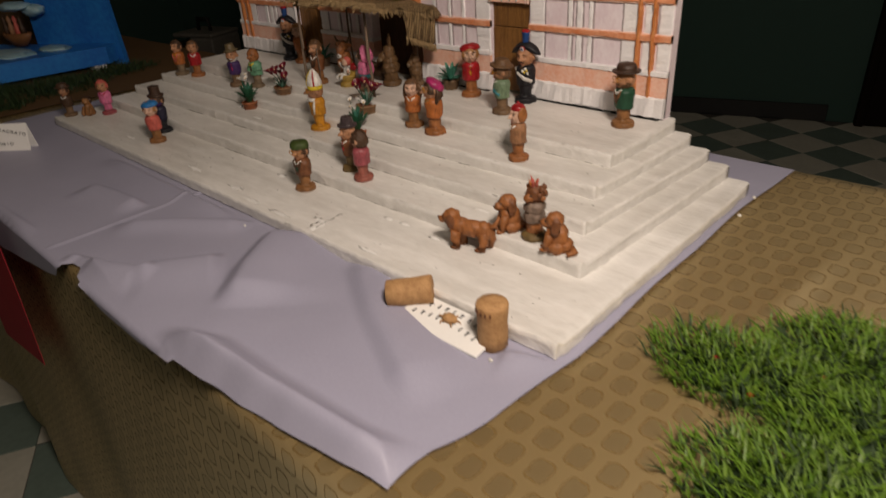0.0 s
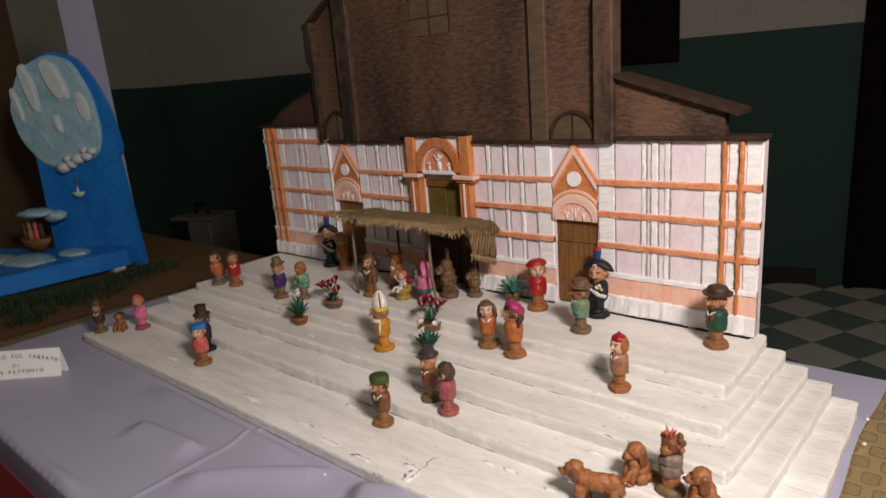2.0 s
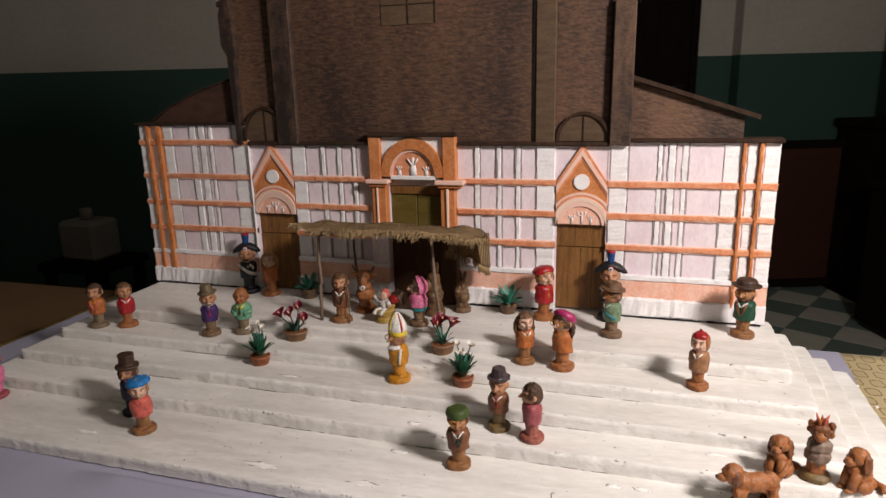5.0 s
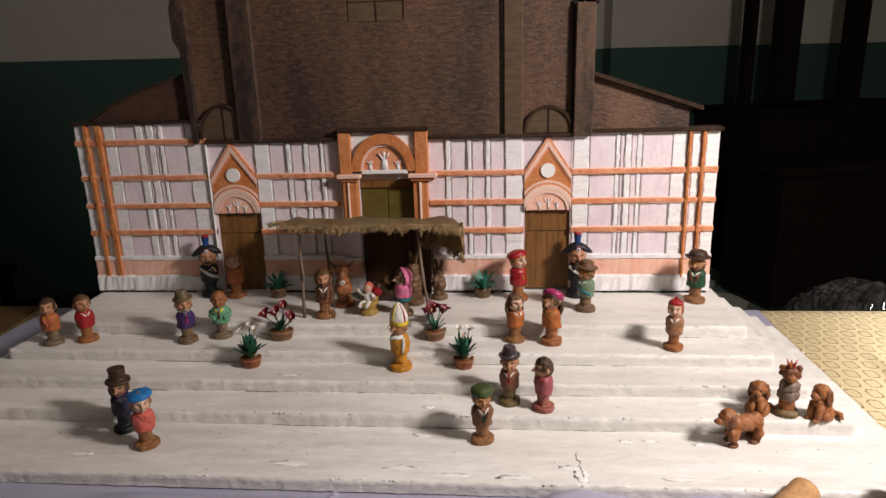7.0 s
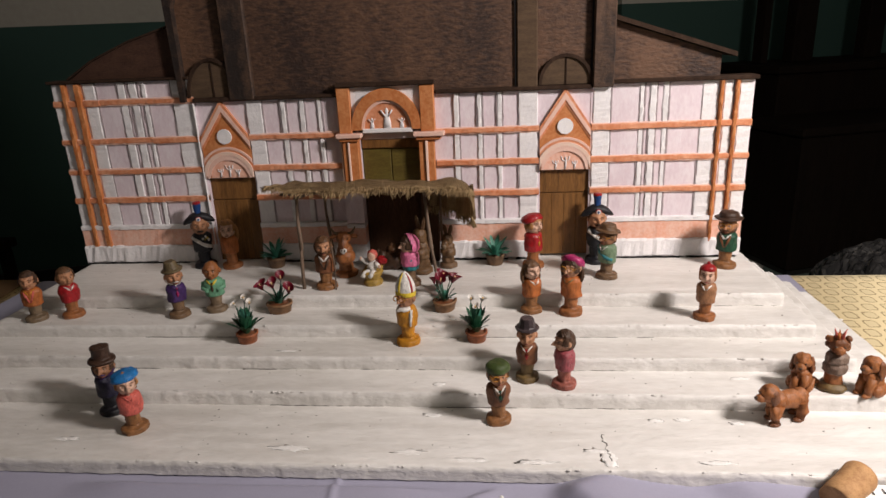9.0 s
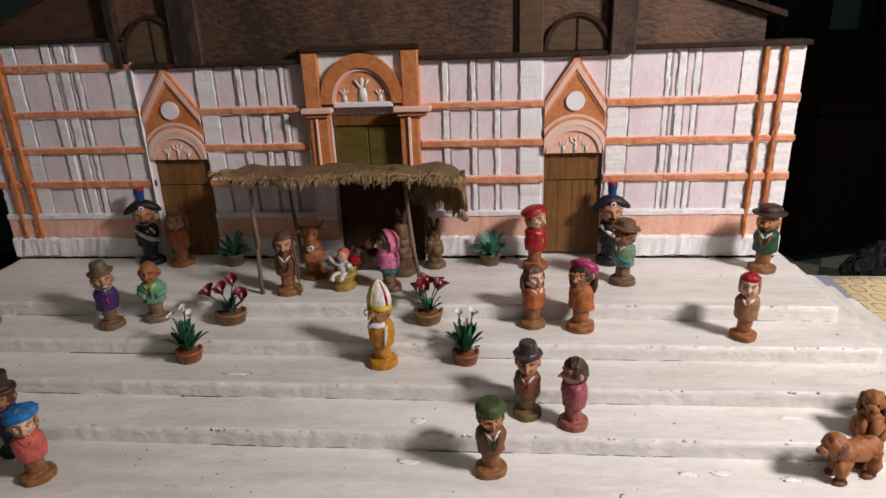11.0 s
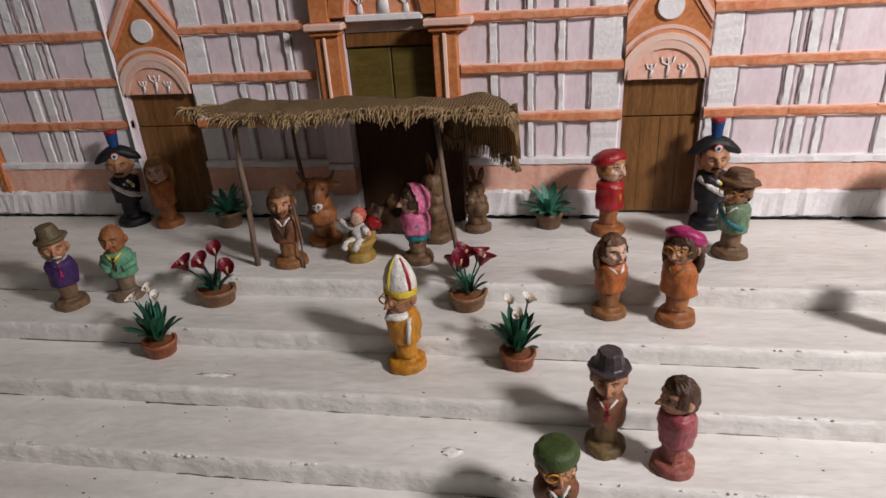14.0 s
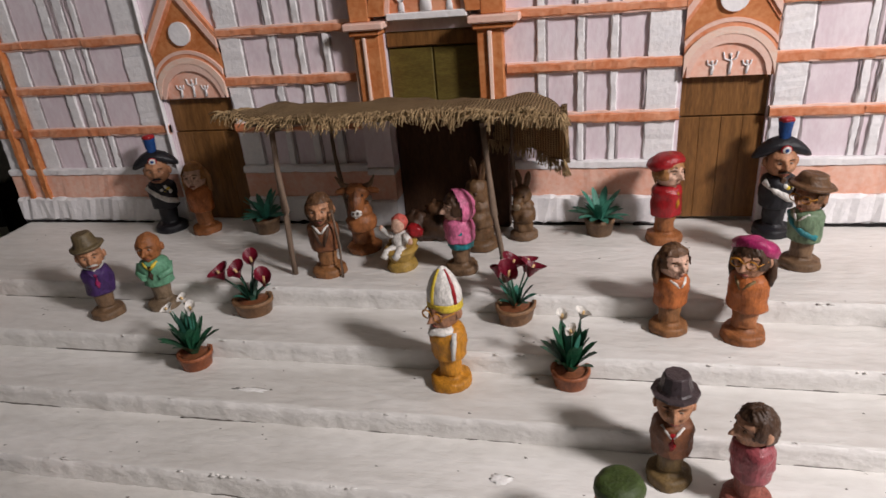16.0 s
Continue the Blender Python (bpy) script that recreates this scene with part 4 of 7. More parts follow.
def hat_on(c, hat, key, band=None, tilt=(0, 0, 0)):
    z = 0.0668 if hat in ("fedora", "bowler", "slouch", "top") else 0.0650
    m = Matrix.Translation((0, 0, z)) @ rot(*tilt) @ Matrix.Translation((0, 0, -z))
    if hat == "fedora":
        hard = key == "hat_grey"
        c.turn(key, [(0.0090, z - 0.0012), (0.0116, z - 0.0008), (0.0126, z + 0.0002), (0.0124, z + 0.0016), (0.0096, z + 0.0020), (0.0088, z + 0.0032), (0.0068, z + 0.0124), (0.0060, z + 0.0130), (0.0020, z + 0.0126)], 0.04, (1.0, 1.06), 10 if hard else 30, m, hard)
        if band:
            c.turn(band, [(0.0106, z + 0.0016), (0.0109, z + 0.002), (0.0105, z + 0.0042), (0.0102, z + 0.0044)], 0.03, (1.0, 1.08), m=m)
    elif hat == "slouch":
        c.turn(key, [(0.0090, z), (0.0138, z - 0.0010), (0.0152, z - 0.0002), (0.0146, z + 0.0012), (0.0108, z + 0.0022), (0.0100, z + 0.005), (0.0086, z + 0.0085), (0.0060, z + 0.0098), (0.001, z + 0.0092)], 0.09, m=m)
    elif hat == "bowler":
        c.turn(key, [(0.0095, z), (0.0150, z), (0.0156, z + 0.0012), (0.0112, z + 0.002), (0.0108, z + 0.0055), (0.0094, z + 0.0085), (0.0060, z + 0.0100), (0.001, z + 0.0103)], 0.07, m=m)
    elif hat == "top":
        c.turn(key, [(0.0090, z - 0.0016), (0.0124, z - 0.0016), (0.0132, z), (0.0126, z + 0.0018), (0.0092, z + 0.0024), (0.0084, z + 0.004), (0.0082, z + 0.010), (0.0088, z + 0.0160), (0.0086, z + 0.0166), (0.0010, z + 0.0164)], 0.05, m=m)
    elif hat == "beret":
        c.ball(key, tuple(m @ Vector((0, 0.0026, z + 0.0012))), (0.0128, 0.0126, 0.0070), 0.12, rot(*tilt), 24, 16)
    elif hat == "cap":
        c.turn(key, [(0.0108, z - 0.002), (0.0116, z - 0.001), (0.0119, z + 0.002), (0.0110, z + 0.0052), (0.0085, z + 0.0074), (0.004, z + 0.0082)], 0.10, m=m)
    elif hat == "beanie":
        c.turn(key, [(0.0082, z - 0.0010), (0.0090, z - 0.0002), (0.0086, z + 0.0022), (0.0066, z + 0.0048), (0.0036, z + 0.0064), (0.0017, z + 0.0070), (0.0018, z + 0.0088), (0.0004, z + 0.0095)], 0.05, m=m)
        for s in (-1, 1):
            c.ball("rust", (s * 0.0082, 0.0010, 0.0590), (0.0018, 0.0066, 0.0092), 0.05)
    elif hat == "mitre":
        c.turn("yellow", [(0.0102, z - 0.004), (0.0108, z - 0.003), (0.0109, z + 0.0012), (0.0105, z + 0.0017)], 0.03, (1, 0.95))
        c.turn("white", [(0.0106, z + 0.0012), (0.0102, z + 0.007), (0.0084, z + 0.0138), (0.0056, z + 0.0192), (0.0024, z + 0.0232), (0.0004, z + 0.0244)], 0.03, (1, 0.95))
        for s, key2 in ((-4, "yellow"), (78, "red")):
            pts = [(0.0101, z + 0.0016), (0.0098, z + 0.007), (0.0081, z + 0.0138), (0.0054, z + 0.0192), (0.0023, z + 0.0230)]
            a = radians(-90 + s)
            c.bar(key2, [(r * math.cos(a), r * 0.95 * math.sin(a), h) for r, h in pts], [0.0013, 0.0013, 0.0012, 0.0010, 0.0007])
    elif hat == "bicorne":
        for v in c.ball(key, (0, 0.001, z + 0.003), (0.0182, 0.0074, 0.0062), 0.05, seg=36, rings=20):
            # crescent: high over the brow, drooping at both ends
            v.co.z += 0.0026 - 0.0085 * (v.co.x / 0.0182) ** 2
        for r, key2, d in ((0.0034, "red", 0), (0.0026, "white", 0.0004), (0.0011, "royal", 0.0008)):
            c.turn(key2, [(r, 0), (r, 0.0009), (r * 0.8, 0.0012)], 0, m=Matrix.Translation((0, -0.0068 - d, z + 0.0035)) @ rot(90), seg=14)
        c.turn("royal", [(0.0030, z + 0.006), (0.0034, z + 0.011), (0.0044, z + 0.0215), (0.0046, z + 0.0232)], 0.10)
        c.turn("red", [(0.0046, z + 0.0230), (0.0047, z + 0.0245), (0.0034, z + 0.0260), (0.0008, z + 0.0265)], 0.15)


HEAD_AT, HEAD_SIZE = Vector((0, -0.0004, 0.0580)), Vector((0.0092, 0.0100, 0.0134))


def bell(v, at, wide):
    return math.exp(-((v - at) / wide) ** 2)


def face_relief(x, y, z, nose):
    """Carved features on a unit head that looks along -y."""
    f = max(0.0, -y)
    ridge = max(0.0, min(1.0, (0.30 - z) / 0.45)) * (bell(z, -0.20, 0.07) if z < -0.20 else 1)
    out = 0.0038 * nose * ridge * bell(x, 0, 0.17)
    out += 0.0009 * bell(z, 0.34, 0.09) * bell(x, 0, 0.6)
    out += 0.0011 * bell(x, 0, 0.24) * (bell(z, -0.43, 0.05) + 1.2 * bell(z, -0.57, 0.06)) - 0.0010 * bell(x, 0, 0.27) * bell(z, -0.50, 0.03)
    out += 0.0022 * bell(x, 0, 0.26) * bell(z, -0.84, 0.15)
    for s in (-1, 1):
        out += -0.0018 * bell(x, s * 0.36, 0.19) * bell(z, 0.10, 0.12) + 0.0009 * bell(x, s * 0.36, 0.10) * bell(z, 0.08, 0.06) + 0.0010 * bell(x, s * 0.48, 0.2) * bell(z, -0.16, 0.16)
        out -= 0.0007 * bell(x, s * 0.30, 0.08) * bell(z, -0.38, 0.14)
    return 1.4 * out * f ** 0.5


def hair_line(x, y, z):
    """Where the hair grows: crown, sideburns and the back of the head."""
    if y > 0.12:
        return z > -0.62
    side = abs(x)
    return z > 0.60 - 0.10 * side * side - (0.62 if side > 0.80 else 0)


def fringe_line(x, y, z):
    return z > 0.42 + 0.06 * math.sin(x * 14) or hair_line(x, y, z) or (abs(x) > 0.72 and z > -0.3)


def beard_line(x, y, z):
    return y < 0.05 and z < -0.60 + 0.75 * max(0, abs(x) - 0.35)


def hood_line(x, y, z):
    return y > 0.02 - 0.25 * max(0, z)


def head_on(c, skin, hair, nose, beard, veil, fringe=False):
    def shell(key, mask, swell, seed, strands=0.0):
        r = bmesh.ops.create_uvsphere(c.bm, u_segments=64, v_segments=46, radius=1)
        gone = []
        faces = {f for v in r["verts"] for f in v.link_faces}
        for f in faces:
            m = f.calc_center_median()
            f.material_index, f.smooth = c.slot(key), True
            if mask and not mask(m.x, m.y, m.z):
                gone.append(f)
        for v in r["verts"]:
            x, y, z = v.co
            jaw = 1 - 0.20 * max(0, -z) ** 2
            p = Vector((x * jaw, y * (1 if y < 0 else 1.05), z)) * Vector((1, 1, 1)).x
            p = Vector((p.x * HEAD_SIZE.x, p.y * HEAD_SIZE.y, p.z * HEAD_SIZE.z)) + HEAD_AT
            out = swell + 0.0006 * noise.noise((x * 2.3 + c.seed, y * 2.3, z * 2.3 + seed))
            if strands:
                out += strands * math.sin(16 * math.atan2(x, y + 0.4) + 5 * noise.noise((x * 3, y * 3, z * 3 + c.seed))) + strands * noise.noise((x * 7, y * 7, z * 4 + c.seed))
            push = v.co * out
            if not mask or key == beard:
                push += Vector((0, -1, 0)) * face_relief(x, y, z, nose)
            v.co = p + push
        if gone:
            bmesh.ops.delete(c.bm, geom=gone, context="FACES")

    shell(skin, None, 0.0, 0.0)
    if hair:
        shell(hair, fringe_line if fringe else hair_line, 0.0012, 4.0, 0.0004)
    if beard in ("hair", "black"):
        c.ball(beard, (0, -0.0098, 0.0462), (0.0022, 0.0016, 0.0024), 0.2)
    elif beard:
        shell(beard, beard_line, 0.0012, 7.0, 0.0004)
    if beard:
        c.bar(beard, [(-0.0036, -0.0094, 0.0520), (0, -0.0112, 0.0534), (0.0036, -0.0094, 0.0520)], [0.0007, 0.0010, 0.0007], 6)
    if veil:
        shell(veil, hood_line, 0.0030, 9.0, 0.0003)
    c.bar("lip", [(-0.0024, -0.0100, 0.0509), (0, -0.0110, 0.0512), (0.0024, -0.0100, 0.0509)], [0.0003, 0.0006, 0.0003], 5)
    for s in (-1, 1):
        c.ball("eye", (s * 0.0034, -0.0087, 0.0592), (0.0014, 0.0007, 0.0007), 0)
        c.ball("hair", (s * 0.0033, -0.0093, 0.0592), (0.0006, 0.0004, 0.0006), 0, seg=8, rings=6)
        c.bar("brown_hair", [(s * 0.0015, -0.0101, 0.0617), (s * 0.0036, -0.0096, 0.0624), (s * 0.0058, -0.0080, 0.0616)], [0.0004, 0.0006, 0.0003], 5)


def figure(name, label, x, y, level, angle, coat, base="rust", skin="skin", hair=None, hat=None, hat_key=None, band=None, legs=None, long_hair=None, collar=None, tie=None,
           beard=None, glasses=False, sash=None, lapel=None, veil=None, scale=1.0, wide=1.0, lean=0.0, nose=1.0, shawl=None, arms=False, ears=True, tilt=(0, 0, 0), posy=False, fur=None, fringe=False, slim=1.0):
    c = Carving(x * 37 + y * 91)
    legs = legs or base
    c.turn(base, [(0.0124, 0.0), (0.0137, 0.0004), (0.0141, 0.0030), (0.0138, 0.0060), (0.0124, 0.0070), (0.0098, 0.0074), (0.0080, 0.0084), (0.0074, 0.0105)], 0.12)
    c.turn(legs, [(0.0076, 0.0100), (0.0073, 0.0130), (0.0076, 0.018), (0.0085, 0.0275)], 0.09)
    c.turn(coat, [(0.0080, 0.0246), (0.0110 * wide, 0.0234), (0.0118 * wide, 0.0240), (0.0121 * wide, 0.0300), (0.0126 * wide, 0.0385), (0.0124 * wide, 0.0428), (0.0110 * wide, 0.0462), (0.0074, 0.0484), (0.0050, 0.0488)], 0.12, (1.0, 0.90))
    if arms:
        for s in (-1, 1):
            c.bar(coat, [(s * 0.0125, 0.001, 0.0425), (s * 0.0135, -0.003, 0.035), (s * 0.006, -0.0115, 0.0335)], [0.0030, 0.0033, 0.0028])
    c.turn(skin, [(0.0060, 0.0450), (0.0058, 0.051)], 0.05)
    head_on(c, skin, hair, nose, beard, veil, fringe)
    if ears:
        for s in (-1, 1):
            c.ball(skin, (s * 0.0096, 0.0008, 0.0578), (0.0014, 0.0026, 0.0036), 0.1)
    if long_hair:
        c.ball(long_hair, (0, 0.0056, 0.0530), (0.0108, 0.0060, 0.0125), 0.2)
        for s in (-1, 1):
            c.bar(long_hair, [(s * 0.0086, 0.002, 0.0640), (s * 0.0104, 0.0030, 0.0560), (s * 0.0116, 0.0025, 0.0480), (s * 0.0118, 0.001, 0.0420)], [0.0022, 0.0028, 0.0030, 0.0014])
    if collar:
        c.turn(collar, [(0.0066, 0.0480), (0.0092, 0.0468), (0.0102, 0.0454), (0.0094, 0.0446)], 0.05, (1, 0.92))
        for s in (-1, 1):
            c.bar(collar, [(s * 0.0064, -0.0072, 0.0468), (s * 0.0036, -0.0102, 0.0446), (s * 0.0008, -0.0116, 0.0412)], [0.0008, 0.0011, 0.0006], 6)
    if tie:
        c.bar(tie, [(0, -0.0106, 0.0438), (0, -0.0114, 0.0425), (0, -0.0116, 0.0360), (0, -0.0110, 0.0315)], [0.0010, 0.0015, 0.0020, 0.0007])
    if lapel:
        for s in (-1, 1):
            c.bar(lapel, [(s * 0.0062, -0.0092, 0.0455), (s * 0.0040, -0.0108, 0.0390), (s * 0.0008, -0.0110, 0.0300)], [0.0013, 0.0017, 0.0008])
    if fur:
        c.turn(fur, [(0.0066, 0.0488), (0.0094, 0.0474), (0.0102, 0.0456), (0.0094, 0.0444)], 0.25, (1, 0.95), m=rot(4))
        c.bar(fur, [(0.0100, -0.004, 0.0455), (0.0105, -0.0065, 0.0380), (0.0100, -0.0068, 0.0260)], [0.0016, 0.0017, 0.0014])
    if sash:
        c.bar(sash, [(-0.0112, -0.0040, 0.0440), (-0.004, -0.0104, 0.0385), (0.005, -0.0108, 0.0325), (0.0118, -0.004, 0.0285)], 0.0023)
    if posy:
        for dx, dz, key in ((0.004, 0.0405, "yellow"), (0.007, 0.0425, "yellow"), (0.002, 0.0420, "white"), (0.0055, 0.0445, "white"), (0.0085, 0.0400, "white")):
            c.ball(key, (dx, -0.0108 + dx * 0.2, dz), (0.0019, 0.0014, 0.0019), 0.2, seg=9, rings=7)
    if glasses:
        for s in (-1, 1):
            c.bar("gold", ring_pts((s * 0.0041, -0.0118, 0.0592), 0.0033, 0.0029), 0.00030, 5)
            c.bar("gold", [(s * 0.0073, -0.0112, 0.0596), (s * 0.0098, -0.003, 0.0602)], 0.0003, 5)
        c.bar("gold", [(-0.0010, -0.0120, 0.0596), (0.0010, -0.0120, 0.0596)], 0.0004, 5)
    if veil:
        c.turn(veil, [(0.0080, 0.0500), (0.0118, 0.0470), (0.0138, 0.0425), (0.0140, 0.0350), (0.0136, 0.0300), (0.0105, 0.0292)], 0.16, (1, 0.95))
    if hat:
        hat_on(c, hat, hat_key, band, tilt)
    # heads are broad for the bodies
    for v in c.bm.verts:
        k = max(0.0, min(1.0, (v.co.z - 0.0470) / 0.0035))
        v.co.x *= (1 + 0.12 * k) * slim
        v.co.y *= (1 + 0.09 * k) * slim
    return c.done(name, label, "figurine", x, y, level, angle, scale, "carved cork figurines on the steps")


F = figure
F("figurine", "carved cork man in red wool cap and tan coat", 0.4050, -0.1810, 4, -22, "caramel", "rust", "pale", None, "beanie", "red", collar="white", scale=0.98, ears=False, slim=0.90)
F("figurine", "carved cork bishop in yellow robe and white-and-yellow mitre", 0.0470, -0.2145, 3, -30, "gold", "gold", "dusk", None, "mitre", "white", fur="white", glasses=True, scale=1.04, legs="gold", nose=1.1)
F("figurine", "carved cork man in green cap, brown jacket and dark tie", 0.157, -0.330, 1, 12, "brown", "wood", "tan", "hair", "cap", "moss", collar="white", tie="dark_green", glasses=True, lapel="hair", scale=0.95)
F("figurine", "carved cork man in dark faceted hat and rust waistcoat", 0.189, -0.272, 2, -6, "brown", "olive_cork", "tan", None, "fedora", "hat_grey", collar="white", tie="red", scale=0.94, legs="olive_cork")
F("figurine", "carved cork woman with short brown hair and rose jumper", 0.229, -0.286, 2, -72, "rose", "rosewood", "skin", "hair", scale=0.93, wide=1.02, legs="rosewood")
F("figurine", "carved cork girl with long brown plaits and orange top", 0.1985, -0.1570, 4, 28, "orange", "wood", "pale", "brown_hair", long_hair="brown_hair", collar="white", scale=0.95, ears=False)
F("figurine", "carved cork woman in magenta beret and glasses", 0.2475, -0.1640, 4, -34, "orange", "rust", "skin", "hair", "beret", "magenta", collar="olive_cork", glasses=True, long_hair="hair", scale=1.06, tilt=(-42, 0, 0), fringe=True)
F("figurine", "carved cork man in olive hat, violet jacket and white beard", -0.2670, -0.1680, 4, 38, "violet", "dark_cork", "tan", None, "fedora", "hat_olive", beard="white", tie="magenta", collar="violet", scale=0.97, legs="dark_cork", tilt=(0, -8, 0))
F("figurine", "carved cork bald man in mint green jacket", -0.223, -0.150, 4, 14, "mint", "grey_cork", "rust", None, collar="yellow", tie="hair", scale=0.98, arms=True)
F("figurine", "carved cork man in bright blue beret and coral shirt", -0.232, -0.356, 1, 38, "coral", "wood", "pale", "blond", "beret", "blue", collar="coral", scale=0.96, tilt=(0, -10, 0))
F("figurine", "carved cork man in brown top hat and black coat", -0.278, -0.322, 1, 14, "navy", "black", "dusk", "hair", "top", "hat_brown", beard="violet", legs="black", scale=0.98)
F("figurine", "carved cork man in orange waistcoat, unpainted grey base", -0.462, -0.180, 4, 22, "orange", "grey_cork", "tan", "hair", collar="gold", scale=0.96, lapel="coral")
F("figurine", "carved cork man in dark red jumper with white collar", -0.418, -0.168, 4, 52, "red", "rust", "tan", "brown_hair", collar="white", scale=0.97)
F("figurine", "carved cork woman in red beret and red coat", 0.206, -0.037, 5, 40, "red", "rust", "pale", "blond", "beret", "red", tie="gold", legs="rust", scale=1.09, tilt=(-14, -8, 0), ears=False, fringe=True)
F("figurine", "carved cork guard in black uniform and plumed bicorne", 0.297, -0.020, 5, 4, "black", "black", "tan", None, "bicorne", "black", sash="white", legs="black", beard="hair", scale=1.13, posy=True)
F("figurine", "carved cork man in brown hat and sage coat with teal sash", 0.3030, -0.0830, 5, -48, "sage", "dark_cork", "dusk", "brown_hair", "slouch", "hat_tan", sash="teal", collar="white", scale=1.0, glasses=True, tilt=(-6, 4, 0))
F("figurine", "carved cork man in brown bowler hat and dark green jacket", 0.4700, -0.0450, 5, -32, "dark_green", "wood", "tan", None, "bowler", "hat_brown", collar="white", beard="brown_hair", glasses=True, scale=1.05, lapel="brown")
F("figurine", "carved cork guard in black uniform and plumed bicorne", -0.295, -0.021, 5, 24, "black", "black", "tan", None, "bicorne", "black", sash="white", legs="black", beard="black", scale=1.13, posy=True)
F("figurine", "carved cork woman with long blond hair in rust dress", -0.250, -0.026, 5, 10, "orange", "rust", "pale", "blond", long_hair="blond", scale=1.04, ears=False)
F("figurine", "small carved cork man in dark suit and dark hat", -0.556, -0.384, 1, 45, "hair", "dark_cork", "dusk", "hair", "bowler", "hair", collar="white", scale=0.85)
F("figurine", "small carved cork woman in pink dress and red scarf", -0.497, -0.331, 1, 50, "pink", "rose", "tan", "coral", collar="red", legs="pink", scale=0.93)
F("figurine", "carved cork shepherd with brown hair and rough brown cloak", -0.079, -0.113, 5, 12, "brown", "wood", "tan", "brown_hair", beard="brown_hair", collar="white", scale=1.02, legs="wood", lapel="hair")
F("figurine", "carved cork woman in pink veil and teal skirt", 0.037, -0.103, 5, -62, "teal", "dark_cork", "pale", "hair", veil="pink", scale=0.98, legs="dark_cork", ears=False, fringe=True)

# infant on a straw cradle
c = Carving(3)
c.turn("straw", [(0.0128, 0), (0.0140, 0.002), (0.0130, 0.006), (0.0100, 0.0085), (0.0120, 0.013), (0.0148, 0.018), (0.0120, 0.0205), (0.006, 0.019)], 0.14)
c.ball("straw", (0, 0.007, 0.022), (0.0125, 0.005, 0.010), 0.2)
c.ball("white", (0, 0.0005, 0.0262), (0.0068, 0.0056, 0.0092), 0.10, rot(-18))
for s, hand in ((-1, (-0.0135, -0.004, 0.0375)), (1, (0.012, -0.005, 0.0275))):
    c.bar("white", [(s * 0.005, 0.0, 0.030), tuple((Vector(hand) + Vector((s * 0.006, -0.001, 0.029))) / 2), hand], [0.0034, 0.0029, 0.0022])
    c.ball("pale", hand, (0.0019, 0.0019, 0.0024))
    c.bar("white", [(s * 0.003, -0.002, 0.0195), (s * 0.0055 - 0.002, -0.011, 0.0185), (s * 0.005 - 0.004, -0.0155, 0.0150)], [0.0040, 0.0036, 0.0028])
c.ball("pale", (0.0008, -0.0020, 0.0400), (0.0055, 0.0058, 0.0066), 0.06)
c.ball("coral", (0.0010, 0.0022, 0.0415), (0.0068, 0.0066, 0.0078), 0.08)
c.ball("red", (0.0125, 0.0060, 0.0330), (0.0075, 0.0045, 0.0060), 0.2)
c.ball("pale", (0.0005, -0.0062, 0.0400), (0.0012, 0.0014, 0.0014))
c.done("figurine", "small white-clothed infant figure seated on a straw cradle", "figurine", -0.017, -0.100, 5, -8, 1.0, "carved cork figurines on the steps")

# shepherd's staff stands apart from the carving
bm = bmesh.new()
tube(bm, [(0, 0, 0), (0.001, 0.0005, 0.03), (-0.001, 0.0002, 0.062)], [0.0013, 0.0012, 0.0010])
staff = part("staff", bm, STICK)
staff.location = (-0.064, -0.122, G - 0.0003)
tagged(staff, "thin brown twig staff beside a figurine", "staff")


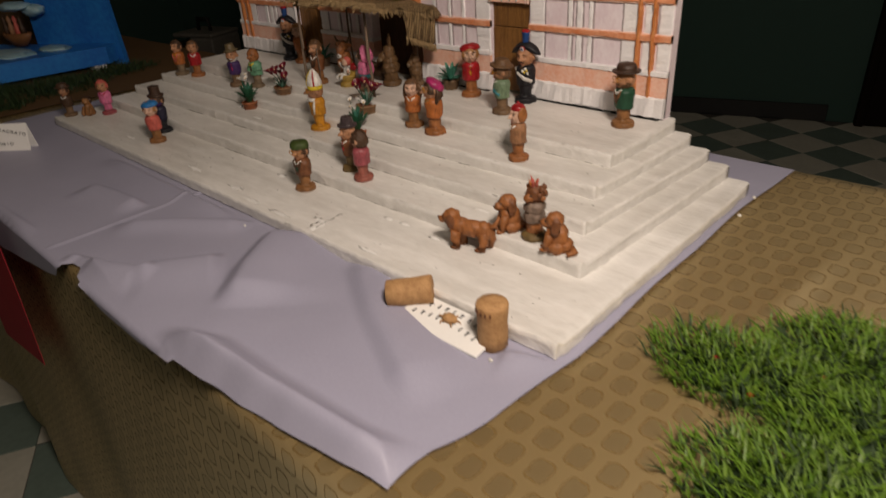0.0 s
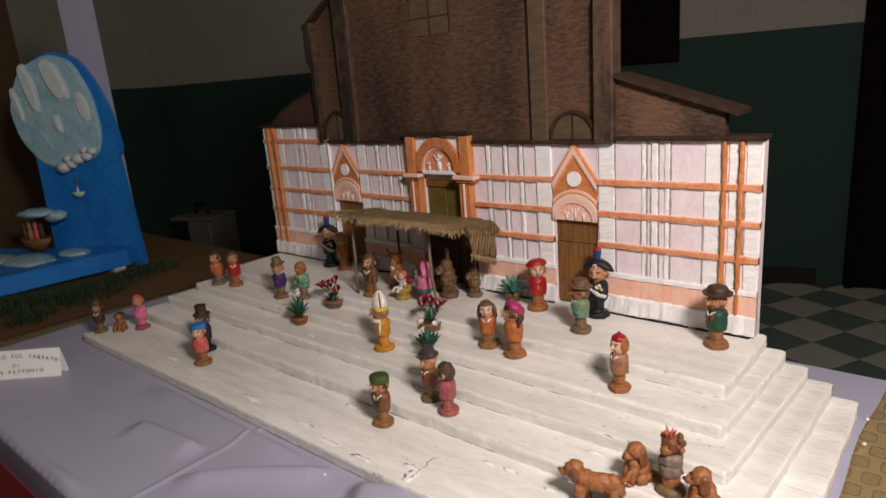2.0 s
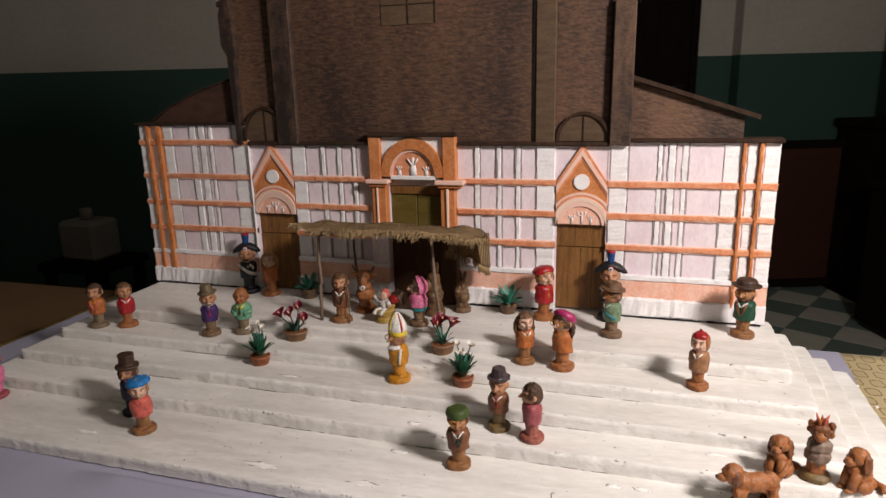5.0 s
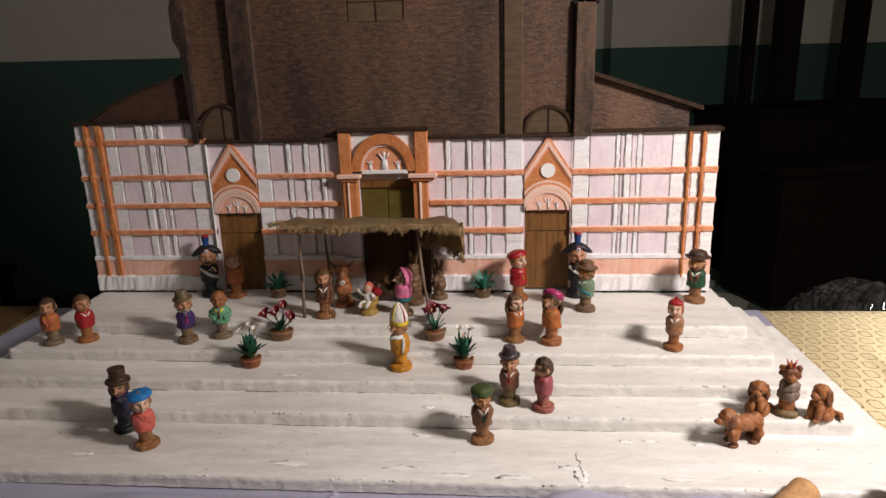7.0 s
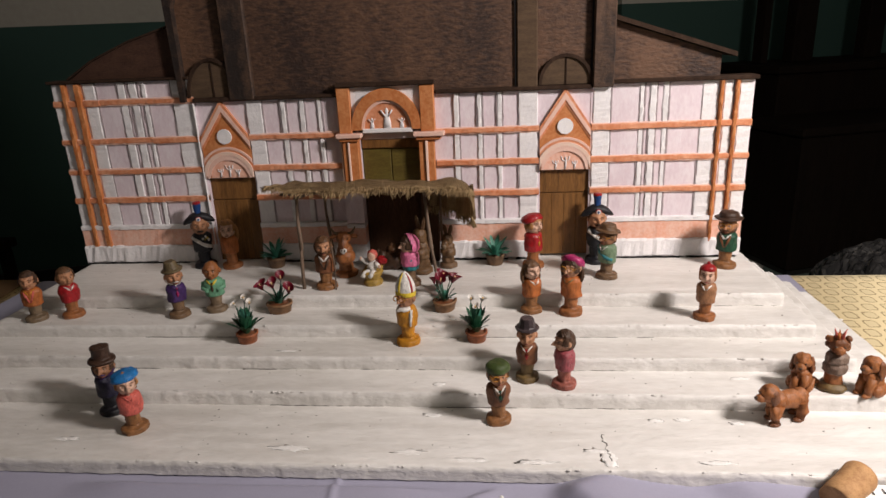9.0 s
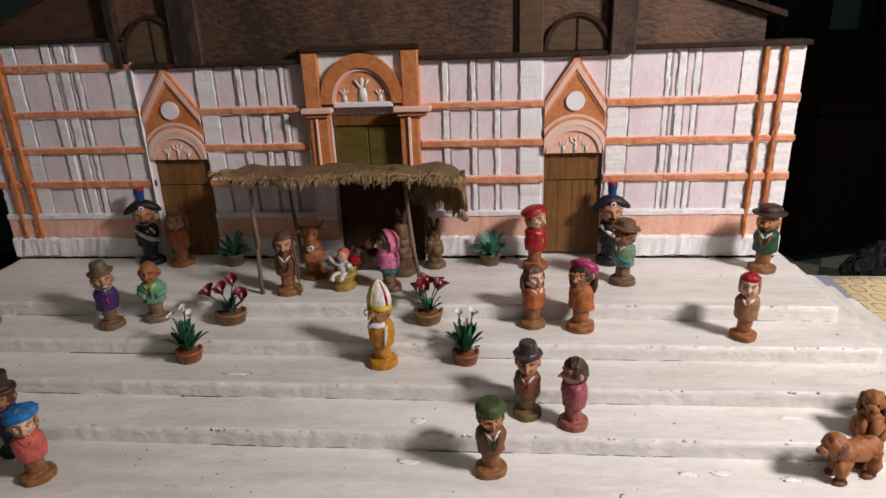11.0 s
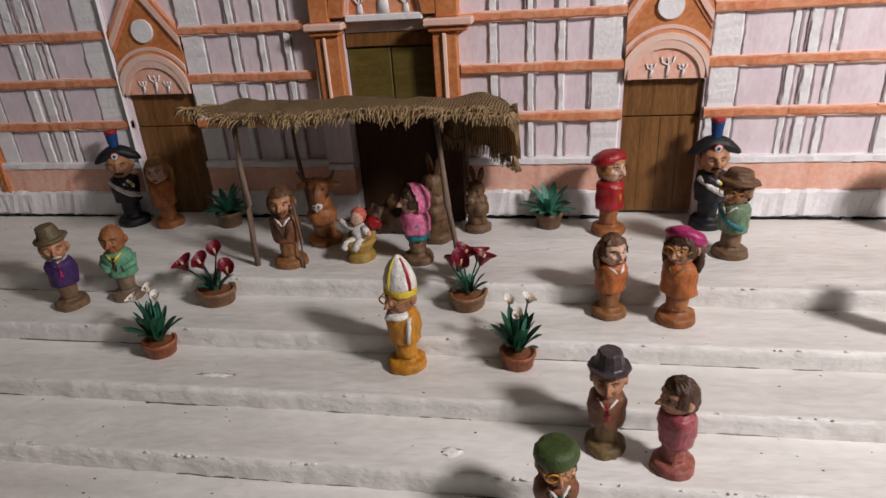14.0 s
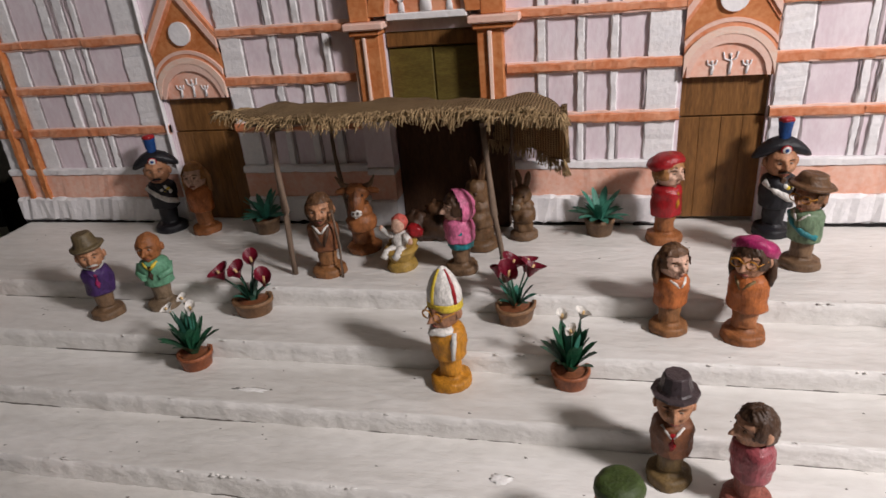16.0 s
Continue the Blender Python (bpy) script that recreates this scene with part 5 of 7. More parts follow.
def beast(name, label, x, y, level, angle, kind, key, base, scale=1.0):
    """Cork bust of an animal."""
    c = Carving(x * 50)
    c.turn(base, [(0.0118, 0.0), (0.0142, 0.0012), (0.0146, 0.006), (0.0120, 0.0085), (0.0098, 0.0095)], 0.12)
    c.turn(key, [(0.0098, 0.009), (0.0095, 0.020), (0.0118, 0.0215), (0.0125, 0.030), (0.0104, 0.0345), (0.0112, 0.038), (0.008, 0.044)], 0.14 if kind == "ox" else 0.26)
    if kind == "ox":
        # long wedge of a face that hangs forward from a broad brow
        c.ball(key, (0, -0.0010, 0.0540), (0.0100, 0.0086, 0.0082), 0.14)
        c.ball(key, (0, -0.0066, 0.0485), (0.0070, 0.0072, 0.0110), 0.10, rot(-28))
        c.ball("brown", (0, -0.0100, 0.0500), (0.0030, 0.0042, 0.0090), 0.10, rot(-28))
    else:
        c.ball(key, (0, -0.001, 0.0490), (0.0092, 0.0090, 0.0112), 0.28)
        c.ball(key, (0, -0.0085, 0.0440), (0.0058, 0.0088, 0.0068), 0.12, rot(28))
        c.ball("grey_cork", (0, -0.0142, 0.0405), (0.0048, 0.0040, 0.0044), 0.10)
    for s in (-1, 1):
        if kind == "ox":
            c.bar("dark_cork", [(s * 0.006, 0.0, 0.059), (s * 0.0125, -0.001, 0.0615), (s * 0.0165, -0.002, 0.0690)], [0.0022, 0.0018, 0.0007])
            c.ball(key, (s * 0.0135, 0.0, 0.0555), (0.0058, 0.0018, 0.0028), 0.1, rot(0, s * 12, 0))
            c.ball("hair", (s * 0.0058, -0.0086, 0.0540), (0.0012, 0.0010, 0.0011), 0)
        else:
            c.ball(key, (s * 0.0050, 0.001, 0.0650), (0.0032, 0.0020, 0.0105), 0.15, rot(0, s * 14, 0))
            c.ball("brown_hair", (s * 0.0050, -0.0009, 0.0650), (0.0014, 0.0011, 0.0082), 0.1, rot(0, s * 14, 0))
            c.ball("hair", (s * 0.0062, -0.0080, 0.0500), (0.0014, 0.0014, 0.0014))
    if kind == "ox":
        c.ball("white", (0, -0.0118, 0.0395), (0.0040, 0.0034, 0.0040), 0.3)
        for s in (-1, 1):
            c.ball("hair", (s * 0.0018, -0.0149, 0.0400), (0.0009, 0.0007, 0.0011), 0)
    return c.done(name, label, "figurine", x, y, level, angle, scale, "carved cork figurines on the steps")


beast("animal_bust", "carved brown cork ox bust with small horns", -0.062, -0.066, 5, 6, "ox", "rust", "rust", 1.06)
beast("animal_bust", "carved brown cork donkey bust with upright ears", 0.046, -0.056, 5, -40, "donkey", "donkey", "donkey", 1.10)
beast("animal_bust", "small carved cork donkey bust with long ears", 0.083, -0.034, 5, -25, "donkey", "donkey", "dark_cork", 0.86)
c = Carving(9)
c.ball("hair", (0, 0, 0.013), (0.022, 0.012, 0.015), 0.3)
c.ball("brown_hair", (0.016, -0.006, 0.020), (0.011, 0.009, 0.010), 0.35)
c.ball("hair", (-0.020, 0.002, 0.014), (0.014, 0.011, 0.015), 0.3)
c.ball("brown_hair", (0.000, 0.004, 0.027), (0.012, 0.009, 0.010), 0.35)
c.done("lying_animal", "small dark brown animal carving lying down", "figurine", 0.004, -0.040, 5, 10, 1.0, "carved cork figurines on the steps")

# horned figure among the dogs
c = Carving(5)
c.turn("olive_cork", [(0.0120, 0.0), (0.0148, 0.0015), (0.0150, 0.005), (0.0125, 0.008), (0.0098, 0.0095)], 0.10)
c.turn("rust", [(0.0092, 0.009), (0.0088, 0.020), (0.0100, 0.024)], 0.10)
c.turn("mauve_grey", [(0.0095, 0.022), (0.0118, 0.024), (0.0120, 0.031), (0.0104, 0.035), (0.0118, 0.037), (0.0112, 0.043), (0.008, 0.047)], 0.20)
c.ball("brown", (0, -0.0005, 0.0560), (0.0098, 0.0100, 0.0112), 0.22)
c.ball("rust", (0, -0.0098, 0.0530), (0.0056, 0.0050, 0.0050), 0.15)
for s in (-1, 1):
    c.ball("brown", (s * 0.0100, 0.001, 0.0585), (0.0020, 0.0020, 0.0028), 0.2)
    c.ball("hair", (s * 0.0042, -0.0098, 0.0572), (0.0016, 0.0012, 0.0010), 0)
for k in range(14):
    a, h = radians(137.5 * k), 0.052 + 0.0009 * k
    c.ball("brown" if k % 3 else "rust", (0.0098 * math.cos(a), 0.0030 + 0.0080 * math.sin(a), h), (0.0036, 0.0034, 0.0036), 0.3, seg=12, rings=8)
for k in range(5):
    a = radians(72 * k + 20)
    c.bar("orange" if k % 2 else "coral", [(0.0028 * math.cos(a), 0.0028 * math.sin(a) - 0.002, 0.0640), (0.0040 * math.cos(a), 0.0040 * math.sin(a) - 0.002, 0.0700), (0.0066 * math.cos(a), 0.0050 * math.sin(a) - 0.002, 0.0765 - 0.003 * (k % 2))], [0.0019, 0.0014, 0.0004])
c.done("figurine", "carved cork figure with a crown of small orange spikes", "figurine", 0.507, -0.288, 2, -14, 0.91, "carved cork figurines on the steps")


def sitting_dog(x, y, level, angle, label, scale=1.0):
    c = Carving(x * 30)
    c.ball("rust", (0, 0.003, 0.0150), (0.0104, 0.0104, 0.0165), 0.22)
    c.ball("rust", (0, 0.0085, 0.0070), (0.0118, 0.0105, 0.0075), 0.2)
    c.ball("rust", (0, -0.003, 0.0225), (0.0088, 0.0082, 0.0085), 0.2)
    for s in (-1, 1):
        c.bar("rust", [(s * 0.0050, -0.006, 0.022), (s * 0.0050, -0.0098, 0.011), (s * 0.0050, -0.0108, 0.002)], [0.0050, 0.0043, 0.0040], 12)
        c.ball("rust", (s * 0.0052, -0.0130, 0.0024), (0.0038, 0.0046, 0.0024), 0.15)
        c.ball("rust", (s * 0.0096, 0.0010, 0.0068), (0.0046, 0.0090, 0.0066), 0.2)
        c.ball("brown", (s * 0.0094, 0.0000, 0.0325), (0.0030, 0.0052, 0.0104), 0.25, rot(0, s * -8, 0))
        c.ball("hair", (s * 0.0042, -0.0116, 0.0375), (0.0012, 0.0009, 0.0012), 0, seg=10, rings=8)
    c.ball("rust", (0, -0.002, 0.0368), (0.0094, 0.0100, 0.0094), 0.16)
    c.ball("rust", (0, -0.0110, 0.0330), (0.0052, 0.0072, 0.0050), 0.12)
    c.ball("hair", (0, -0.0180, 0.0342), (0.0020, 0.0015, 0.0015))
    c.bar("rust", [(0.004, 0.017, 0.006), (0.012, 0.021, 0.005), (0.019, 0.014, 0.006)], [0.0040, 0.0036, 0.0020], 10)
    return c.done("dog_figurine", label, "dog figurine", x, y, level, angle, scale, "carved dogs on the steps")


sitting_dog(0.474, -0.289, 2, -30, "reddish-brown carved dog sitting beside the spiked figurine", 0.92)
sitting_dog(0.540, -0.297, 2, -62, "reddish-brown carved dog sitting with long ears", 0.92)
c = Carving(11)
c.ball("rust", (0.002, 0, 0.0245), (0.0200, 0.0090, 0.0092), 0.16)
c.ball("rust", (0.015, 0, 0.0225), (0.0095, 0.0092, 0.0115), 0.2)
c.ball("rust", (-0.012, 0, 0.0255), (0.0095, 0.0090, 0.0105), 0.2)
for lx, s in ((-0.014, -1), (-0.010, 1), (0.014, -1), (0.019, 1)):
    c.bar("rust", [(lx, s * 0.005, 0.0225), (lx + (0.003 if lx > 0 else -0.002), s * 0.006, 0.011), (lx, s * 0.006, 0.0022)], [0.0068, 0.0054, 0.0044], 12)
    c.ball("brown", (lx - 0.002, s * 0.006, 0.0022), (0.0052, 0.0042, 0.0024), 0.15)
c.ball("rust", (-0.0215, 0, 0.0350), (0.0098, 0.0092, 0.0096), 0.2)
c.ball("rust", (-0.0310, 0, 0.0318), (0.0058, 0.0046, 0.0042), 0.1)
c.ball("hair", (-0.0365, 0, 0.0328), (0.0014, 0.0017, 0.0014))
for s in (-1, 1):
    c.ball("brown", (-0.0205, s * 0.0078, 0.0330), (0.0052, 0.0022, 0.0078), 0.2)
c.bar("rust", [(0.0215, 0, 0.0275), (0.0285, 0, 0.0320), (0.0320, 0.001, 0.0410)], [0.0030, 0.0024, 0.0011])
c.done("dog_figurine", "reddish-brown carved dog standing on the lowest step", "dog figurine", 0.447, -0.322, 1, 20, 1.0, "carved dogs on the steps")
c = Carving(15)
c.turn("wood", [(0.0085, 0.0), (0.0100, 0.002), (0.0090, 0.008), (0.0075, 0.016), (0.0050, 0.021)], 0.15)
c.ball("wood", (0, -0.002, 0.026), (0.0072, 0.0076, 0.0075), 0.2)
c.ball("hair", (0, 0.001, 0.0300), (0.0080, 0.0076, 0.0045), 0.2)
for s in (-1, 1):
    c.bar("wood", [(s * 0.006, -0.004, 0.017), (s * 0.0075, -0.010, 0.006), (s * 0.0065, -0.011, 0.001)], 0.0026)
    c.ball("hair", (s * 0.0072, 0, 0.0270), (0.0024, 0.0028, 0.0048), 0.2)
c.done("dog_figurine", "small brown carved dog sitting at the step end", "dog figurine", -0.526, -0.358, 1, 40, 1.05, "carved dogs on the steps")

# ---- potted paper flowers ----


def leaf_mesh(length, width, rise, droop, cup=0.25, n=7):
    """Folded strap leaf that rises and bends over."""
    bm = bmesh.new()
    rows = []
    for i in range(n + 1):
        t = i / n
        w = width * (0.35 + 1.3 * t) * (1 - t) ** 0.55 if t < 1 else 0.0001
        h = rise * t - droop * t * t
        out = length * (t * 0.55 + 0.45 * t * t) if droop > 0 else length * t
        rows.append([bm.verts.new((s * w, out, h + abs(s) * w * cup)) for s in (-1, 0, 1)] )
    for a, b in zip(rows, rows[1:]):
        for k in (0, 1):
            bm.faces.new((a[k], a[k + 1], b[k + 1], b[k])).smooth = True
    low = {}
    for v in list(bm.verts):
        low[v] = bm.verts.new(v.co + Vector((0, 0, -0.00035)))
    for f in list(bm.faces):
        bm.faces.new([low[v] for v in reversed(f.verts)]).smooth = True
    return bm


def calla(bm, place, size, mat, turn):
    """Open funnel-shaped bract."""
    m = Matrix.Translation(place) @ turn
    rings, seg = [], 14
    for t, r in ((0, 0.12), (0.35, 0.35), (0.7, 0.62), (1.0, 1.0)):
        ring = []
        for i in range(seg):
            a = 2 * math.pi * i / seg
            tip = 1 + 0.55 * max(0, math.cos(a)) ** 3
            ring.append(bm.verts.new(m @ Vector((size * r * math.sin(a) * 0.8, -size * r * math.cos(a) * tip, size * 1.3 * t * (1 + 0.3 * max(0, -math.cos(a)))))))
        rings.append(ring)
    for a, b in zip(rings, rings[1:]):
        for i in range(seg):
            f = bm.faces.new((a[i], a[(i + 1) % seg], b[(i + 1) % seg], b[i]))
            f.material_index, f.smooth = mat, True


def plant(label, x, y, level, angle, pot_r, pot_h, pot_key, leaves, flowers=(), soil="soil", squash=1.0):
    p = thing("potted_plant", (x, y, LEVELS[level] - 0.0004), label, "potted plant", "potted paper plants on the steps")
    p.rotation_euler.z = radians(angle)
    bm = bmesh.new()
    lathe(bm, [(pot_r * 0.80, 0), (pot_r * 0.86, 0.0008), (pot_r * 0.98, pot_h * 0.75), (pot_r * 1.05, pot_h * 0.78), (pot_r * 1.06, pot_h), (pot_r * 0.90, pot_h), (pot_r * 0.88, pot_h * 0.82)], 24, squash=(1, squash), wob=0.03, seed=x * 20)
    part("pot", bm, col(pot_key), p)
    bm = bmesh.new()
    blob(bm, (0, 0, pot_h * 0.72), (pot_r * 0.92, pot_r * 0.92 * squash, pot_h * 0.22), 0, 16, 8, 0.2, x)
    part("earth", bm, col(soil), p)
    r = random.Random(int(x * 1000) + 77)
    for n, length, width, rise, droop, key in leaves:
        for i in range(n):
            k = r.uniform(0.82, 1.15)
            bm = leaf_mesh(length * k, width * r.uniform(0.8, 1.15), rise * r.uniform(0.85, 1.15), droop * r.uniform(0.7, 1.2))
            a = 360 * (i + r.uniform(-0.25, 0.25)) / n
            bmesh.ops.transform(bm, verts=bm.verts, matrix=pose(0, 0, pot_h * 0.8, 0, 0, a) @ Matrix.Translation((0, pot_r * 0.15, 0)))
            part("leaf", bm, col(key), p)
    for fx, fy, fz, size, key, tilt, turn_z in flowers:
        bm = bmesh.new()
        tube(bm, [(fx * 0.15, fy * 0.15, pot_h * 0.7), (fx * 0.5, fy * 0.5, pot_h + (fz - pot_h) * 0.55), (fx, fy, fz)], [0.0010, 0.0008, 0.0007], 6)
        part("stem", bm, col("dark_green"), p)
        bm = bmesh.new()
        calla(bm, (fx, fy, fz - 0.0005), size, 0, rot(0, 0, turn_z) @ rot(tilt))
        bloom = part("bract", bm, col(key), p, "dark red bract" if key == "crimson" else "white bract")
        bm = bmesh.new()
        m = Matrix.Translation((fx, fy, fz)) @ rot(0, 0, turn_z) @ rot(tilt)
        tube(bm, [m @ Vector((0, 0, 0.0005)), m @ Vector((0, -size * 0.3, size * 1.25))], [0.0012, 0.0009], 6)
        part("spadix", bm, col("cream"), bloom)


WHITE_LEAVES = [(10, 0.011, 0.0052, 0.033, 0.002, "leaf"), (10, 0.019, 0.0046, 0.025, 0.006, "leaf"), (4, 0.006, 0.0036, 0.037, 0.001, "leaf_teal")]
plant("terracotta pot of white paper lilies with dark green leaves", -0.158, -0.212, 3, 0, 0.0130, 0.0130, "terracotta", WHITE_LEAVES,
      [(-0.008, -0.004, 0.050, 0.0044, "white", 12, -30), (0.001, 0.003, 0.055, 0.0044, "white", 6, 0), (0.010, -0.003, 0.051, 0.0048, "white", 10, 25)])
plant("terracotta pot of white paper lilies with dark green leaves", 0.130, -0.208, 3, 40, 0.0130, 0.0130, "terracotta", WHITE_LEAVES,
      [(-0.006, 0.002, 0.053, 0.0044, "white", 8, -20), (-0.004, -0.006, 0.045, 0.0044, "white", 14, -60), (0.012, 0.004, 0.047, 0.0048, "white", 8, 20)])
RED_LEAVES = [(5, 0.013, 0.0036, 0.018, 0.006, "leaf_teal"), (3, 0.011, 0.0034, 0.024, 0.002, "leaf_pale")]
plant("cork pot of dark red paper callas", -0.133, -0.156, 4, 10, 0.0165, 0.0140, "pot_brown", RED_LEAVES,
      [(-0.019, -0.002, 0.034, 0.0080, "crimson", 12, -40), (-0.005, -0.004, 0.036, 0.0080, "crimson", 12, -10), (0.004, 0.006, 0.041, 0.0080, "crimson", 12, 15), (0.014, -0.004, 0.027, 0.0086, "crimson", 12, 30), (-0.010, 0.010, 0.032, 0.006, "crimson", 12, -80)], squash=0.85)
plant("cork pot of dark red paper callas", 0.087, -0.151, 4, 60, 0.0165, 0.0140, "pot_brown", RED_LEAVES,
      [(-0.012, -0.002, 0.040, 0.0086, "crimson", 12, -30), (0.001, 0.005, 0.041, 0.0080, "crimson", 12, 5), (0.008, -0.007, 0.036, 0.0080, "crimson", 12, 40), (0.016, 0.002, 0.034, 0.0082, "crimson", 12, 80), (-0.006, 0.011, 0.036, 0.0066, "crimson", 12, 150)], squash=0.85)
SHORT_LEAVES = [(11, 0.026, 0.0046, 0.015, 0.007, "leaf_teal"), (8, 0.016, 0.0046, 0.028, 0.003, "leaf_teal")]
plant("small dark pot with spiky blue-green paper leaves", -0.180, -0.026, 5, 0, 0.0132, 0.0165, "dark_cork", SHORT_LEAVES)
plant("small dark pot with spiky blue-green paper leaves", 0.151, -0.024, 5, 30, 0.0132, 0.0165, "dark_cork", SHORT_LEAVES)

# ---- burlap canopy on four sticks ----


def burlap_material():
    m = material("burlap", (0.54, 0.385, 0.205), (0.36, 0.24, 0.12), 0.9, scale=30, amount=0.8, bump=0.2)
    n, l = m.node_tree.nodes, m.node_tree.links
    tc = n.new("ShaderNodeTexCoord")
    # the weft follows the sheet where it turns down
    apart, fall, weft = n.new("ShaderNodeSeparateXYZ"), n.new("ShaderNodeMath"), n.new("ShaderNodeCombineXYZ")
    fall.operation = "SUBTRACT"
    l.new(tc.outputs["Object"], apart.inputs[0])
    l.new(apart.outputs["Y"], fall.inputs[0])
    l.new(apart.outputs["Z"], fall.inputs[1])
    l.new(apart.outputs["X"], weft.inputs["X"])
    l.new(fall.outputs[0], weft.inputs["Y"])
    waves = []
    for axis in ("X", "Y"):
        w = n.new("ShaderNodeTexWave")
        w.bands_direction = axis
        w.inputs["Scale"].default_value, w.inputs["Distortion"].default_value, w.inputs["Detail"].default_value = 135, 0.6, 1
        l.new(weft.outputs[0], w.inputs["Vector"])
        waves.append(w)
    mx = n.new("ShaderNodeMath")
    mx.operation = "MAXIMUM"
    l.new(waves[0].outputs["Fac"], mx.inputs[0])
    l.new(waves[1].outputs["Fac"], mx.inputs[1])
    old = next(x for x in n if x.type == "BUMP")
    bp = n.new("ShaderNodeBump")
    bp.inputs["Strength"].default_value, bp.inputs["Distance"].default_value = 0.9, 0.0008
    l.new(mx.outputs[0], bp.inputs["Height"])
    l.new(old.outputs[0], bp.inputs["Normal"])
    l.new(bp.outputs[0], n["Principled BSDF"].inputs["Normal"])
    tint, ramp = n.new("ShaderNodeMix"), n.new("ShaderNodeMapRange")
    tint.data_type = "RGBA"
    ramp.inputs[1].default_value, ramp.inputs[2].default_value = 0.45, 0.95
    tint.inputs["A"].default_value = (0.075, 0.045, 0.018, 1)
    l.new(mx.outputs[0], ramp.inputs[0])
    l.new(ramp.outputs[0], tint.inputs["Factor"])
    l.new(next(x for x in n if x.type == "MIX").outputs["Result"], tint.inputs["B"])
    l.new(tint.outputs["Result"], n["Principled BSDF"].inputs["Base Color"])
    return m


BURLAP = burlap_material()
JUTE = material("loose_jute_thread", (0.36, 0.255, 0.13), (0.19, 0.12, 0.055), 0.9, scale=120, amount=0.9, bump=0.2)
canopy = thing("canopy", (-0.02, -0.07, G), "frayed burlap canopy on four thin twig posts", "canopy")
CO = Vector((-0.02, -0.07, G))


def canopy_part(name, bm, mat, label="", parent=None):
    bmesh.ops.translate(bm, verts=bm.verts, vec=-CO)
    return part(name, bm, mat, parent or canopy, label)


POSTS = [((-0.109, -0.119), (-0.107, -0.117, 0.955), 0.0026), ((0.076, -0.124), (0.062, -0.116, 0.956), 0.0024), ((-0.090, -0.024), (-0.098, -0.022, 0.940), 0.0020), ((0.074, -0.018), (0.073, -0.018, 0.938), 0.0020)]
for (px, py), top, r in POSTS:
    bm = bmesh.new()
    foot = Vector((px, py, G - 0.0004))
    up = Vector(top)
    knots = [foot.lerp(up, t) + Vector((0.0010 * math.sin(t * 9 + px * 80), 0.0008 * math.cos(t * 7), 0)) for t in (0, 0.2, 0.42, 0.45, 0.7, 1)]
    tube(bm, knots, [r, r * 0.95, r, r * 1.25, r * 0.92, r * 0.85], 8)
    canopy_part("post", bm, STICK)
for a, b in (((-0.128, -0.118, 0.9570), (0.085, -0.118, 0.9590)), ((-0.115, -0.022, 0.939), (0.095, -0.018, 0.937)), ((-0.107, -0.125, 0.9530), (-0.100, -0.012, 0.9365)), ((0.064, -0.125, 0.9535), (0.073, -0.008, 0.9345))):
    bm = bmesh.new()
    tube(bm, [a, tuple((Vector(a) + Vector(b)) / 2 + Vector((0, 0, 0.0006))), b], 0.0019, 7)
    canopy_part("rail", bm, STICK)


def burlap_height(x, y):
    t = (y + 0.135) / 0.135
    base = 0.9650 * (1 - t) + 0.9475 * t
    lump = 0.0056 * noise.noise((x * 28, y * 22, 1.0)) + 0.0022 * noise.noise((x * 70, y * 50, 2.0))
    left = 0.010 * max(0, (-0.105 - x) / 0.045) * (1 - t)
    right = -0.016 * max(0, (x - 0.098) / 0.02) ** 2 * t
    return base + lump + left + right + 0.003 * math.sin(math.pi * t)


bm = bmesh.new()
nx, ny = 84, 36
gridv = []
for j in range(ny + 1):
    row = []
    for i in range(nx + 1):
        t = j / ny
        y = -0.136 + 0.133 * t + 0.004 * noise.noise((i * 0.35, 5.0, j * 0.1)) * (1 - t)
        x0, x1 = -0.138 + 0.004 * t + 0.004 * noise.noise((j * 0.3, 1.0, 0)), 0.121 + 0.004 * noise.noise((j * 0.3, 8.0, 0))
        x = x0 + (x1 - x0) * i / nx
        z = burlap_height(x, y)
        if j == 0:
            z -= 0.0035
        elif j == 1:
            z -= 0.0012
        row.append(bm.verts.new((x, y, z)))
    gridv.append(row)
for j in range(ny):
    for i in range(nx):
        bm.faces.new((gridv[j][i], gridv[j][i + 1], gridv[j + 1][i + 1], gridv[j + 1][i])).smooth = True
geo = bmesh.ops.solidify(bm, geom=bm.faces[:], thickness=0.0016)
roof_cloth = canopy_part("burlap_roof", bm, BURLAP, "coarse brown burlap sheet with frayed edge")

# the sheet's end hangs down at the right rear corner
bm = bmesh.new()
rows = []
for j in range(15):
    t = j / 14
    row = []
    for i in range(91):
        s = i / 90
        x = 0.052 + 0.069 * s + 0.002 * noise.noise((s * 6, t * 4, 3))
        y = -0.017 - 0.016 * s ** 2 + 0.004 * t + 0.0022 * math.sin(s * 20 + t * 2)
        row.append(bm.verts.new((x, y, 0.944 - (0.032 + 0.020 * s ** 1.5) * t + 0.002 * noise.noise((s * 9, 2, t)))))
    rows.append(row)
for a, b in zip(rows, rows[1:]):
    for i in range(90):
        bm.faces.new((a[i], b[i], b[i + 1], a[i + 1])).smooth = True
bmesh.ops.solidify(bm, geom=bm.faces[:], thickness=0.0012)
canopy_part("burlap_flap", bm, BURLAP, "hanging burlap back edge with loose threads")

